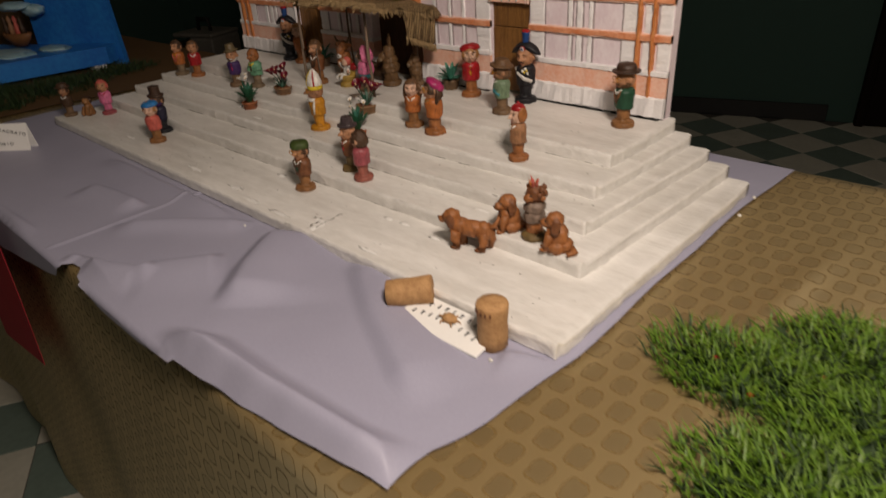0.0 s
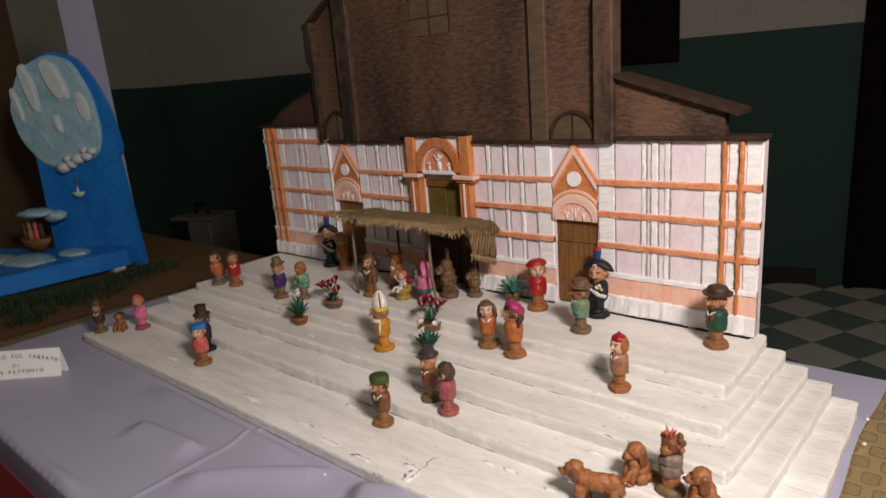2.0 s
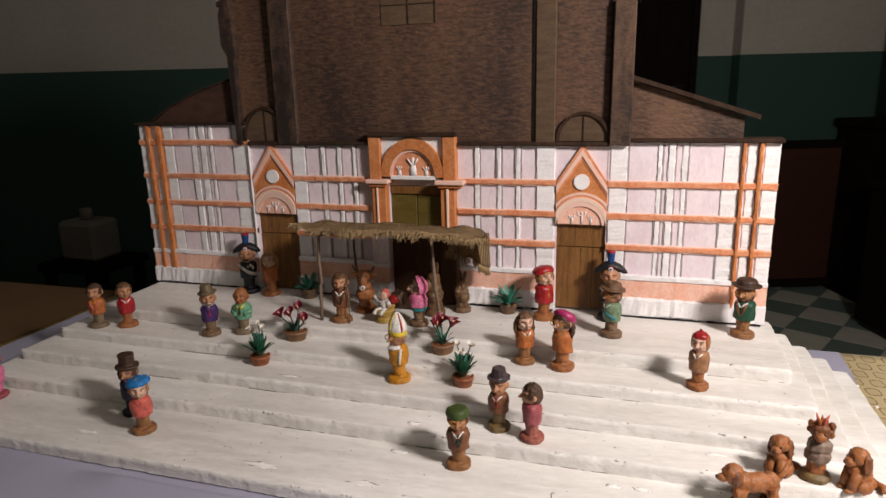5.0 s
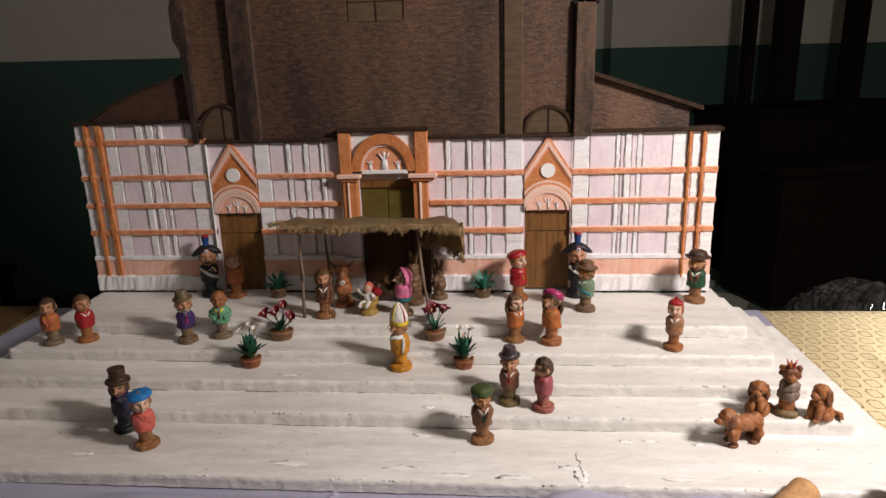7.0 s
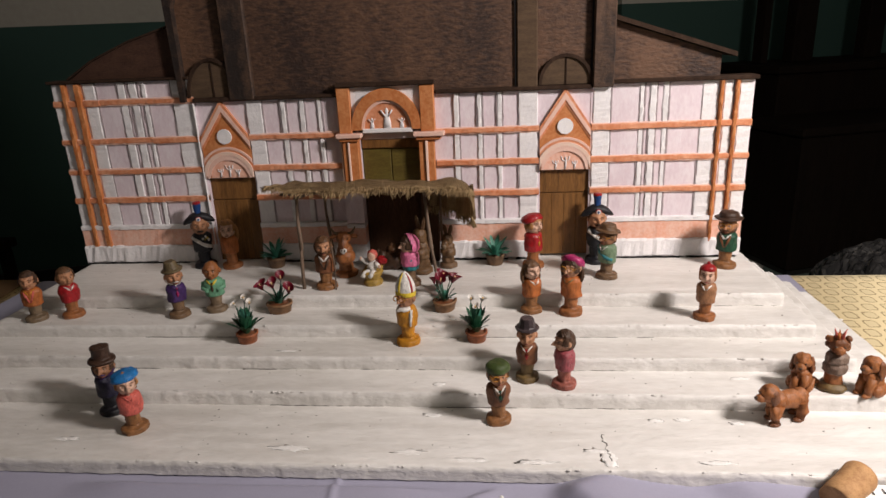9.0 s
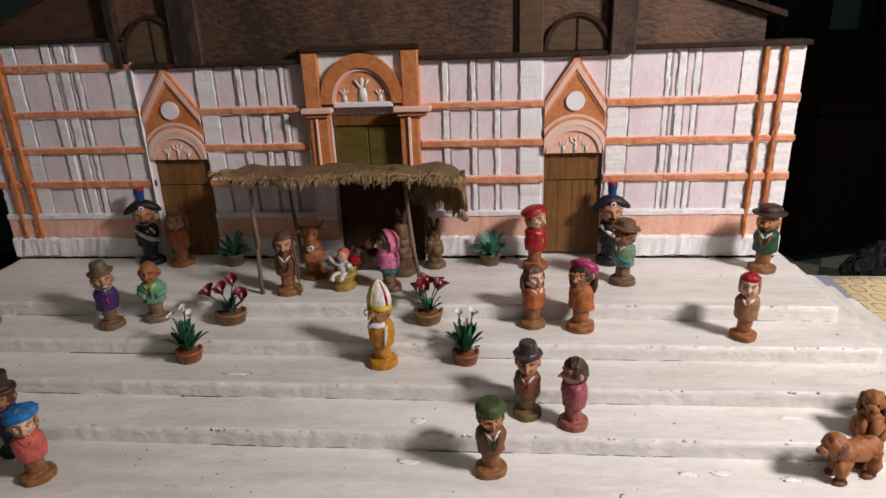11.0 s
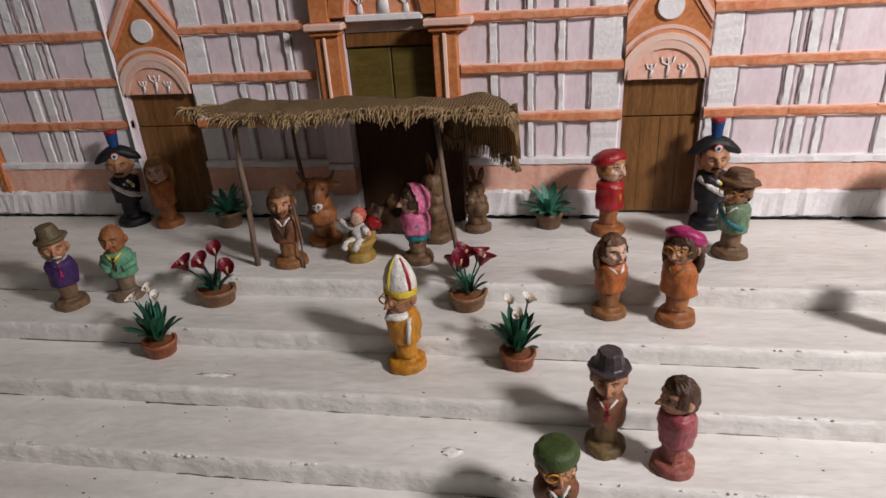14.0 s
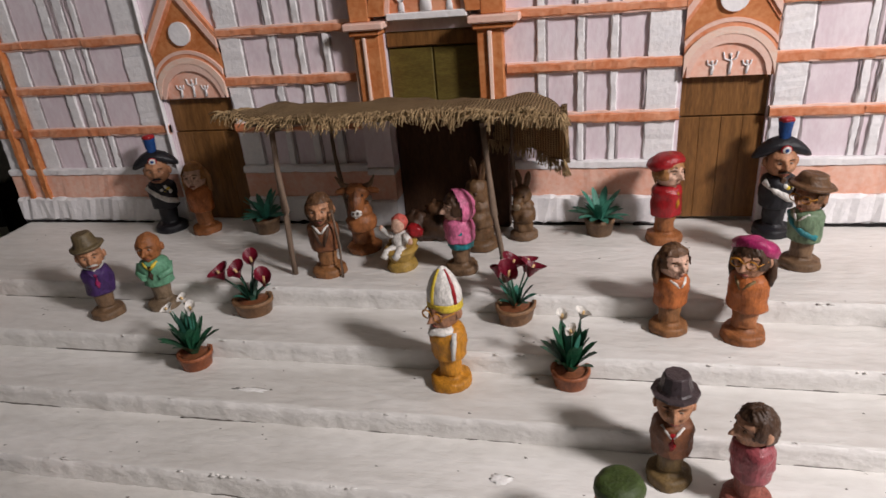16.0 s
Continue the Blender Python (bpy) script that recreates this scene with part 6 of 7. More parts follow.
# and its side at the right end
bm = bmesh.new()
rows = []
for j in range(13):
    t = j / 12
    rows.append([bm.verts.new((0.1195 + 0.0025 * math.sin(i * 0.9 + t * 2) + 0.003 * t, -0.088 + 0.066 * i / 30, 0.945 - 0.054 * t * (0.55 + 0.45 * i / 30) + 0.002 * noise.noise((i * 0.4, 2, t)))) for i in range(31)])
for a, b in zip(rows, rows[1:]):
    for i in range(30):
        bm.faces.new((a[i], b[i], b[i + 1], a[i + 1])).smooth = True
bmesh.ops.solidify(bm, geom=bm.faces[:], thickness=0.0012)
canopy_part("burlap_flap", bm, BURLAP, "hanging burlap side edge")

r = random.Random(21)
bm = bmesh.new()
for i in range(1900):
    k = r.random()
    thick = 0.00055
    if i < 1400:
        # shaggy front edge: threads lie over the rim and bend down
        x = -0.136 + 0.258 * k
        y = -0.138 + 0.022 * r.random() ** 2
        z = burlap_height(x, y) + 0.0006 - (0.003 if y < -0.135 else 0)
        side = 0.8 * noise.noise((x * 24, 3.0, 0)) + r.uniform(-0.45, 0.45)
        d = Vector((side, -r.uniform(0.5, 1.1), -r.uniform(-0.15, 0.5)))
        clump = 0.5 + 0.5 * noise.noise((x * 55, 9.0, 0))
        if r.random() > (0.20 + 0.9 * clump) * (0.35 if x < -0.065 else 1):
            continue
        n = r.uniform(0.003, 0.007) + 0.008 * clump * r.random()
        thick = r.uniform(0.00035, 0.00062)
    elif i < 1520:
        y = -0.136 + 0.05 * k
        x, z = -0.138 + 0.003 * r.random(), burlap_height(-0.136, y)
        d = Vector((-r.uniform(0.5, 1.2), -r.uniform(0.0, 0.6), r.uniform(-0.3, 0.35)))
        n = r.uniform(0.004, 0.010)
    elif i < 1600:
        y = -0.136 + 0.10 * k
        x, z = 0.119, burlap_height(0.119, y) - 0.001
        d = Vector((r.uniform(0.2, 0.8), r.uniform(-0.4, 0.4), -r.uniform(0.4, 1)))
        n = r.uniform(0.004, 0.010)
    elif i >= 1760:
        x, y, z = 0.1215, -0.088 + 0.066 * k, 0.945 - 0.054 * (0.55 + 0.45 * k)
        d = Vector((r.uniform(-0.2, 0.4), r.uniform(-0.4, 0.4), -1))
        n = r.uniform(0.004, 0.009)
    else:
        x, y, z = 0.052 + 0.069 * k, -0.013 - 0.016 * k ** 2, 0.913 - 0.020 * k ** 1.5
        d = Vector((r.uniform(-0.3, 0.3), r.uniform(-0.3, 0.2), -1))
        n = r.uniform(0.004, 0.010)
    a = Vector((x, y, z))
    d.normalize()
    bend = Vector((r.uniform(-0.6, 0.6), r.uniform(-0.5, 0.5), -1.3)) * n * 0.35
    tube(bm, [a, a + d * n * 0.5 + bend * 0.15, a + d * n + bend], [thick, thick, thick * 0.75], 4)
tagged(canopy_part("fringe", bm, JUTE, "loose burlap threads"), kind="stuff")
# ---- on the lilac cloth: corks, cards and crumbs ----


def cork_body(m, flare=0.0):
    bm = bmesh.new()
    lathe(bm, [(0.0125, 0), (0.0136, 0.0008), (0.0138, 0.012), (0.0134, 0.026), (0.0142 + flare, 0.036), (0.0146 + flare, 0.043), (0.0138 + flare, 0.0450), (0.006, 0.0452)], 28, m, wob=0.02)
    return bm


for name, m in (("cork", pose(0.5615, -0.4262, CLOTH_Z + 0.0008)), ("cork", pose(0.4415, -0.4420, CLOTH_Z + 0.0150, 0, 84, 40))):
    ob = part(name, cork_body(m), CORK)
    tagged(ob, "golden-brown bottle cork lying on the lilac cloth" if m.translation.x < 0.5 else "golden-brown bottle cork standing upright on the lilac cloth", "cork", "two bottle corks")
    for i in range(5):
        bm = bmesh.new()
        a = 0.9 - i * 0.38 if m.translation.x < 0.5 else -2.2 + i * 0.3
        c0 = m @ Vector((0.0147 * math.cos(a), 0.0147 * math.sin(a), 0.0395))
        d = (m.to_3x3() @ Vector((math.cos(a), math.sin(a), 0))).to_track_quat("Z", "Y").to_matrix().to_4x4()
        box(bm, -0.0007, 0.0007, -0.0022, 0.0022, -0.0003, 0.0005)
        bmesh.ops.transform(bm, verts=bm.verts, matrix=Matrix.Translation(c0) @ d)
        part("stamp_mark", bm, col("brown"), ob)

note = thing("note_card", (0.512, -0.432, CLOTH_Z), "small folded white card with black handwriting", "card")
bm = bmesh.new()
vs = box(bm, -0.050, 0.052, -0.0210, 0.0190, 0.0012, 0.0044, bevel=0.0008)
for v in bm.verts:
    v.co.z += 0.006 * (v.co.y + 0.021) / 0.04
part("card", bm, CARD, note)
r = random.Random(4)
for row in range(2):
    for i in range(9):
        bm = bmesh.new()
        x = -0.038 + i * 0.0092 + r.uniform(-0.001, 0.001)
        y = 0.008 - row * 0.013 + 0.004 * math.sin(i * 0.4)
        z = 0.0048 + 0.006 * (y + 0.021) / 0.04
        box(bm, x - 0.0006, x + 0.0006, y - 0.0030, y + 0.0028, z - 0.0006, z + 0.0003)
        if i % 2:
            box(bm, x - 0.0018, x + 0.0018, y + 0.0012, y + 0.0022, z - 0.0005, z + 0.00035)
        part("ink_mark", bm, INK, note)
bm = bmesh.new()
blob(bm, (0, 0, 0.004), (0.0085, 0.0058, 0.0042), 0, 14, 8, 0.25)
for i in range(6):
    a = radians(60 * i + 10)
    tube(bm, [(0.007 * math.cos(a), 0.0045 * math.sin(a), 0.003), (0.0115 * math.cos(a), 0.0085 * math.sin(a), 0.0042), (0.0125 * math.cos(a), 0.0095 * math.sin(a), 0.0012)], [0.0010, 0.0008, 0.0004], 5)
chip = part("cork_chip", bm, CORK)
chip.location = (0.513, -0.4300, CLOTH_Z + 0.0060)
tagged(chip, "small carved cork scrap with thin legs on a white card", "cork scrap")

# lettered tent card
sign = thing("tent_card", (-0.4445, -0.4985, CLOTH_Z), "white folded card with hand-lettered black title", "sign")
SIGN_TURN = math.degrees(math.atan2(-0.092, -0.110)) + 180
sign.rotation_euler.z = radians(SIGN_TURN)
L_S, H_S = 0.152, 0.047
for s in (-1, 1):
    bm = bmesh.new()
    box(bm, -L_S, 0, -0.0004, 0.0004, 0, H_S + 0.001)
    bmesh.ops.transform(bm, verts=bm.verts, matrix=Matrix.Translation((0, s * 0.011 + 0.011, 0.0005)) @ rot(s * 13))
    part("card_leaf", bm, CARD, sign)


def letters(text, size, place):
    """Raised letters, one mesh each; place(i, n) gives x, z and turn."""
    n = len(text)
    for i, ch in enumerate(text):
        if ch == " ":
            continue
        cu = bpy.data.curves.new("letter", "FONT")
        cu.body, cu.size, cu.extrude, cu.align_x = ch, size, 0.00015, "CENTER"
        tmp = bpy.data.objects.new("letter", cu)
        scene.collection.objects.link(tmp)
        me = bpy.data.meshes.new_from_object(tmp.evaluated_get(bpy.context.evaluated_depsgraph_get()))
        bpy.data.objects.remove(tmp)
        me.materials.clear()
        me.materials.append(INK)
        ob = new("letter", me)
        ob.parent = sign
        x, z, turn = place(i, n)
        ob.matrix_basis = Matrix.Translation((0, 0.0, 0.0005)) @ rot(-13) @ Matrix.Translation((x, -0.0008, z)) @ rot(90) @ rot(0, 0, turn)


letters("PRESEPIO SUL SAGRATO", 0.0088, lambda i, n: (-0.144 + 0.136 * i / (n - 1), 0.0255 + 0.010 * math.sin(math.pi * i / (n - 1)), 24 * math.cos(math.pi * i / (n - 1))))
letters("DI", 0.0078, lambda i, n: (-0.079 + 0.007 * i, 0.0195, 0))
letters("SAN PETRONIO", 0.0085, lambda i, n: (-0.118 + 0.085 * i / (n - 1), 0.0085 + 0.0015 * i / n, 0))

r = random.Random(12)
for x, y in ((0.629, 0.010), (0.634, -0.05), (0.575, -0.446), (0.16, -0.432)):
    bm = bmesh.new()
    blob(bm, (0, 0, 0.0017), (0.0024, 0.0019, 0.0019), 0, 8, 6, 0.3, x * 9)
    ob = part("foam_crumb", bm, FOAM)
    ob.location = (x, y, CLOTH_Z - 0.0001)
    tagged(ob, "tiny crumb of white foam on the lilac cloth", "crumb", "foam crumbs")

# dabs of thick white paint, pits and cracks on the treads
DAB = material("fresh_white_paint", (0.88, 0.87, 0.85), (0.80, 0.79, 0.77), 0.5, scale=200, amount=0.5, bump=0.6)
r = random.Random(31)
DABS = [(0.085, -0.322, 1, 0.011, 0.0045), (0.345, -0.325, 1, 0.009, 0.004), (0.318, -0.327, 1, 0.008, 0.004), (0.40, -0.330, 1, 0.008, 0.004), (0.090, -0.287, 2, 0.008, 0.005), (0.262, -0.392, 1, 0.008, 0.014), (0.253, -0.380, 1, 0.014, 0.004),
        (0.070, -0.388, 1, 0.020, 0.006), (-0.052, -0.384, 1, 0.024, 0.006), (0.13, -0.398, 1, 0.020, 0.004), (0.19, -0.399, 1, 0.022, 0.004), (-0.30, -0.375, 1, 0.018, 0.004), (0.36, -0.395, 1, 0.016, 0.004), (0.42, -0.270, 2, 0.014, 0.004), (-0.10, -0.238, 3, 0.014, 0.003)]
for x, y, lev, a, b in DABS:
    bm = bmesh.new()
    blob(bm, (0, 0, 0), (a * 0.9, b * 0.8, 0.00028), 0, 26, 6, 0.9, x * 20)
    ob = part("paint_dab", bm, DAB, stairs)
    ob.location = (x, y + 0.2, LEVELS[lev] - CLOTH_Z - 0.00005)
# crumbs of paint and foam along the step lips
bm = bmesh.new()
for lev in (1, 2, 3, 4, 5):
    x0, x1, y0 = STEPS[lev - 1]
    for _ in range(190):
        x = r.uniform(x0 + 0.01, x1 - 0.03)
        if noise.noise((x * 9, lev * 3.0, 0)) < -0.05:
            continue
        s = r.uniform(0.0004, 0.0013)
        blob(bm, (x, y0 + 0.2 + r.uniform(-0.001, 0.004), LEVELS[lev] - CLOTH_Z - 0.0004), (s * r.uniform(1, 2.4), s * 0.8, s * 0.5), 0, 7, 5, 1.1, x * 50)
tagged(part("paint_crumb", bm, FOAM, stairs, "small crumbs of white paint along the step edges"), kind="stuff")
CRACK = material("dark_crack", (0.12, 0.105, 0.09), rough=0.9)
for x0, y0, x1, y1, lev in ((-0.02, -0.2535, 0.10, -0.2532, 2), (0.13, -0.2005, 0.36, -0.2002, 3), (-0.15, -0.2545, -0.09, -0.254, 2), (0.26, -0.352, 0.264, -0.395, 1), (0.42, -0.1435, 0.508, -0.1432, 4), (0.10, -0.306, 0.32, -0.3055, 1), (-0.30, -0.2008, -0.10, -0.2004, 3),
                            (-0.10, -0.3056, 0.03, -0.3054, 1), (-0.32, -0.2538, -0.25, -0.2536, 2), (0.20, -0.2537, 0.30, -0.2534, 2), (-0.40, -0.1437, -0.20, -0.1434, 4)):
    bm = bmesh.new()
    n = 14
    pts = [(x0 + (x1 - x0) * i / n + r.uniform(-0.001, 0.001) * (abs(y1 - y0) > 0.01) * 2, y0 + (y1 - y0) * i / n + r.uniform(-0.0005, 0.0004) + 0.2 - 0.0006, LEVELS[lev] - CLOTH_Z + 0.0001) for i in range(n + 1)]
    tube(bm, pts, [0.00015 + 0.0006 * r.random() for _ in pts], 5)
    part("crack", bm, CRACK, stairs)
bm = bmesh.new()
for _ in range(190):
    lev = r.choice((1, 1, 1, 2, 3, 4, 5))
    x0, x1, y0 = STEPS[lev - 1]
    back = STEPS[lev][2] if lev < 5 else -0.02
    x, y = r.uniform(x0 + 0.02, x1 - 0.02), r.uniform(y0 + 0.003, back - 0.003)
    s = r.uniform(0.00022, 0.00045)
    box(bm, x - s * 2, x + s * 2, y + 0.2 - s, y + 0.2 + s, LEVELS[lev] - CLOTH_Z - 0.0002, LEVELS[lev] - CLOTH_Z + 0.0002, jitter=s * 0.6, rng=r)
tagged(part("specks", bm, CRACK, stairs, "small dark specks and scratches"), kind="stuff")

# ---- gold cloth: artificial grass, red paper ----
GRASS = material("artificial_grass", (0.060, 0.145, 0.010), (0.125, 0.205, 0.022), 0.5, scale=90, amount=0.9, bump=0.1)
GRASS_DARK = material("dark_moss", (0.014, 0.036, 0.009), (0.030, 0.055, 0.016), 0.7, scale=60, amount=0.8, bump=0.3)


def grass_patch(name, lobes, count, height, mats, label, seed):
    """Mat of short blades with loose ones at the rim."""
    r = random.Random(seed)
    bm = bmesh.new()
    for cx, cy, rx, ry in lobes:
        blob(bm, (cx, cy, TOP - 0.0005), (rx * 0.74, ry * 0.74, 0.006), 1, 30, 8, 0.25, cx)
    total = sum(rx * ry for _, _, rx, ry in lobes)
    for cx, cy, rx, ry in lobes:
        for _ in range(int(count * rx * ry / total)):
            a, k = r.uniform(0, 2 * math.pi), math.sqrt(r.random()) * (1 + 0.22 * noise.noise((cx * 9, math.cos(r.random() * 6), 1)))
            x, y = cx + rx * k * math.cos(a), cy + ry * k * math.sin(a)
            edge = max(0, 1 - k * k)
            h = height * r.uniform(0.4, 1.2) * (0.55 + 0.45 * edge)
            lean = Vector((r.uniform(-1, 1) + 0.5 * math.cos(a) * k, r.uniform(-1, 1) + 0.5 * math.sin(a) * k, 0)) * h * 1.3
            p = Vector((x, y, TOP + 0.001 + 0.004 * edge))
            w = Vector((-lean.y, lean.x, 0))
            w = w.normalized() * r.uniform(0.0006, 0.0012) if w.length > 1e-6 else Vector((0.001, 0, 0))
            mid, tip = p + lean * 0.45 + Vector((0, 0, h * 0.7)), p + lean + Vector((0, 0, h))
            v = [bm.verts.new(q) for q in (p - w, p + w, mid + w * 0.8, mid - w * 0.8, tip)]
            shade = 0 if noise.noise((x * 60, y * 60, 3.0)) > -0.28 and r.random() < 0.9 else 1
            for f in (bm.faces.new(v[:4]), bm.faces.new((v[3], v[2], v[4]))):
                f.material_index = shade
    return tagged(part(name, bm, mats), label, "grass", kind="stuff")


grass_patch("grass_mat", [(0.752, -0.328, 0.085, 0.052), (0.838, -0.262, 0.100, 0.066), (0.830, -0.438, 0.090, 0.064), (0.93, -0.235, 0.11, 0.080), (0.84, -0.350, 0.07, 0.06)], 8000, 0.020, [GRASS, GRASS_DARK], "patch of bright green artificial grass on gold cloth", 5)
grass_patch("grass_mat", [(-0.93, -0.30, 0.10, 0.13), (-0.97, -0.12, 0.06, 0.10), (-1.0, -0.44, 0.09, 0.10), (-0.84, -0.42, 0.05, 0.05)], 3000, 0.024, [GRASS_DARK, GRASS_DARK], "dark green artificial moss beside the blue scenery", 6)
for x, y in ((0.722, -0.332), (0.795, -0.305), (0.76, -0.36)):
    bm = bmesh.new()
    blob(bm, (x, y, TOP + 0.011), (0.0022, 0.0030, 0.0018), 0, 8, 6, 0.2)
    tagged(part("berry", bm, col("red")), "tiny red berry caught in artificial grass", "berry", "red berries")
bm = bmesh.new()
pts = [(-0.330, 0.735), (-0.112, 0.735), (-0.104, 0.640), (-0.106, 0.525), (-0.345, 0.475)]
front = [bm.verts.new((x, TY0 - 0.024 - 0.045 * (0.742 - z) - 0.012, z)) for x, z in pts]
back = [bm.verts.new(v.co + Vector((0, 0.0006, 0))) for v in front]
bm.faces.new(front), bm.faces.new(back[::-1])
for i in range(len(pts)):
    bm.faces.new((front[i], back[i], back[(i + 1) % len(pts)], front[(i + 1) % len(pts)]))
tagged(part("red_sheet", bm, RED_PAPER), "dark red paper sheet hanging over the table front", "paper")

# ---- blue sea scenery on the same table ----
SEA = material("glossy_blue_paint", (0.012, 0.13, 0.48), (0.02, 0.22, 0.60), 0.35, scale=14, amount=0.8, bump=0.1)
ICE = material("pale_ice_paint", (0.20, 0.40, 0.50), (0.42, 0.56, 0.60), 0.4, scale=22, amount=0.9, bump=0.3)
ICE_WHITE = material("white_ice_paint", (0.58, 0.63, 0.63), (0.42, 0.52, 0.56), 0.45, scale=60, amount=0.7, bump=0.4)
A_P, D_P = Vector((-1.060, -0.063, 0)), Vector((-0.867, -0.5, 0))
N_P = Vector((0.5, -0.867, 0))
scenery = thing("sea_scenery", (-1.25, -0.25, TOP), "blue painted sea scenery with a pale iceberg board", "diorama")


def on_board(s, z, off=0.0):
    return A_P + D_P * s + N_P * off + Vector((0, 0, z))


def sp(name, bm, mats, label="", parent=None):
    bmesh.ops.translate(bm, verts=bm.verts, vec=-Vector((-1.25, -0.25, TOP)))
    return part(name, bm, mats, parent or scenery, label)


def board(outline, off0, off1):
    bm = bmesh.new()
    a = [bm.verts.new(on_board(s, z, off0)) for s, z in outline]
    b = [bm.verts.new(on_board(s, z, off1)) for s, z in outline]
    fs = [bm.faces.new(a), bm.faces.new(b[::-1])] + [bm.faces.new((a[i], b[i], b[(i + 1) % len(a)], a[(i + 1) % len(a)])) for i in range(len(a))]
    bmesh.ops.recalc_face_normals(bm, faces=fs)
    return bm


def rounded(points, n=5):
    """Closed outline with its corners cut into short curves."""
    out = []
    m = len(points)
    for i in range(m):
        p0, p1, p2 = (Vector(points[(i + k) % m]) for k in (-1, 0, 1))
        for k in range(n + 1):
            t = k / n
            a, b = p1.lerp(p0, 0.35), p1.lerp(p2, 0.35)
            out.append(tuple(a.lerp(p1, t).lerp(p1.lerp(b, t), t)))
    return out


sp("iceberg_board", board([(-0.002, TOP + 0.001), (0.275, TOP + 0.001)] + rounded([(0.275, 1.10), (0.30, 1.19), (0.255, 1.285), (0.16, 1.325), (0.085, 1.305), (0.04, 1.235), (0.012, 1.16), (-0.002, 1.02)])[3:-3], -0.016, 0.0), SEA, "tall blue board with a rounded top")
for outline, off, mat in (([(0.07, 1.045), (0.17, 1.015), (0.24, 1.03), (0.295, 1.10), (0.31, 1.19), (0.255, 1.285), (0.16, 1.318), (0.09, 1.295), (0.05, 1.20), (0.045, 1.10)], 0.010, ICE), ([(0.105, 1.20), (0.145, 1.195), (0.172, 1.24), (0.185, 1.29), (0.165, 1.306), (0.13, 1.285)], 0.020, ICE_WHITE),
                          ([(0.205, 1.175), (0.225, 1.17), (0.245, 1.23), (0.252, 1.285), (0.232, 1.302), (0.205, 1.25)], 0.019, ICE_WHITE), ([(0.258, 1.15), (0.272, 1.15), (0.290, 1.20), (0.290, 1.235), (0.276, 1.242), (0.262, 1.20)], 0.017, ICE_WHITE),
                          ([(0.150, 1.117), (0.165, 1.112), (0.178, 1.145), (0.172, 1.165), (0.155, 1.16)], 0.018, ICE_WHITE), ([(0.060, 1.15), (0.080, 1.135), (0.098, 1.165), (0.098, 1.215), (0.078, 1.218), (0.062, 1.19)], 0.017, ICE_WHITE), ([(0.185, 1.06), (0.25, 1.09), (0.265, 1.14), (0.24, 1.15), (0.20, 1.11)], 0.014, ICE)):
    bm = board(rounded(outline), 0.0, off)
    bmesh.ops.bevel(bm, geom=[e for e in bm.edges if all((v.co - A_P).dot(N_P) > off - 0.001 for v in e.verts)], offset=0.006, segments=2, affect="EDGES")
    sp("ice_relief", bm, mat)
for s, z, a in ((0.176, 1.022, 0.024), (0.150, 1.030, 0.020), (0.128, 1.042, 0.022), (0.098, 1.048, 0.020), (0.080, 1.060, 0.018), (0.105, 1.066, 0.014), (0.160, 1.045, 0.015)):
    bm = bmesh.new()
    blob(bm, on_board(s, z, 0.012), (a, a * 0.7, a * 0.62), 0, 14, 9, 0.3, s * 40)
    sp("ice_lump", bm, ICE_WHITE)
bm = bmesh.new()
poly = [(-1.048, -0.108), (-1.085, -0.56), (-1.95, -0.56), (-1.95, -0.545), (-1.30, -0.20), (-1.07, -0.072)]
lo = [bm.verts.new((x, y, TOP + 0.014)) for x, y in poly]
hi = [bm.verts.new((x, y, 0.797)) for x, y in poly]
fs = [bm.faces.new(lo), bm.faces.new(hi[::-1])] + [bm.faces.new((lo[i], hi[i], hi[(i + 1) % 6], lo[(i + 1) % 6])) for i in range(6)]
bmesh.ops.recalc_face_normals(bm, faces=fs)
sp("sea_base", bm, SEA, "thick glossy blue base")
for x, y in ((-1.066, -0.135), (-1.12, -0.52), (-1.75, -0.53)):
    bm = bmesh.new()
    box(bm, x - 0.02, x + 0.02, y - 0.016, y + 0.016, TOP, TOP + 0.0139, bevel=0.002)
    sp("foot_block", bm, PLASTER, "white block")
for x, y, a, b, mat in ((-1.20, -0.30, 0.085, 0.055, ICE), (-1.31, -0.37, 0.09, 0.07, ICE), (-1.16, -0.20, 0.06, 0.035, ICE), (-1.24, -0.42, 0.07, 0.04, ICE_WHITE), (-1.42, -0.45, 0.10, 0.06, ICE)):
    bm = bmesh.new()
    blob(bm, (x, y, 0.798), (a, b, 0.008), 0, 22, 8, 0.4, x * 11)
    sp("ice_floe", bm, mat)
bm = bmesh.new()
blob(bm, on_board(0.275, 0.905, 0.034), (0.066, 0.040, 0.012), 0, 18, 8, 0.4)
blob(bm, on_board(0.225, 0.893, 0.024), (0.045, 0.026, 0.016), 0, 16, 8, 0.4)
sp("ice_shelf", bm, ICE)
BOAT = material("brown_boat_paint", (0.24, 0.10, 0.035), (0.13, 0.05, 0.018), 0.6, scale=60, amount=0.8)


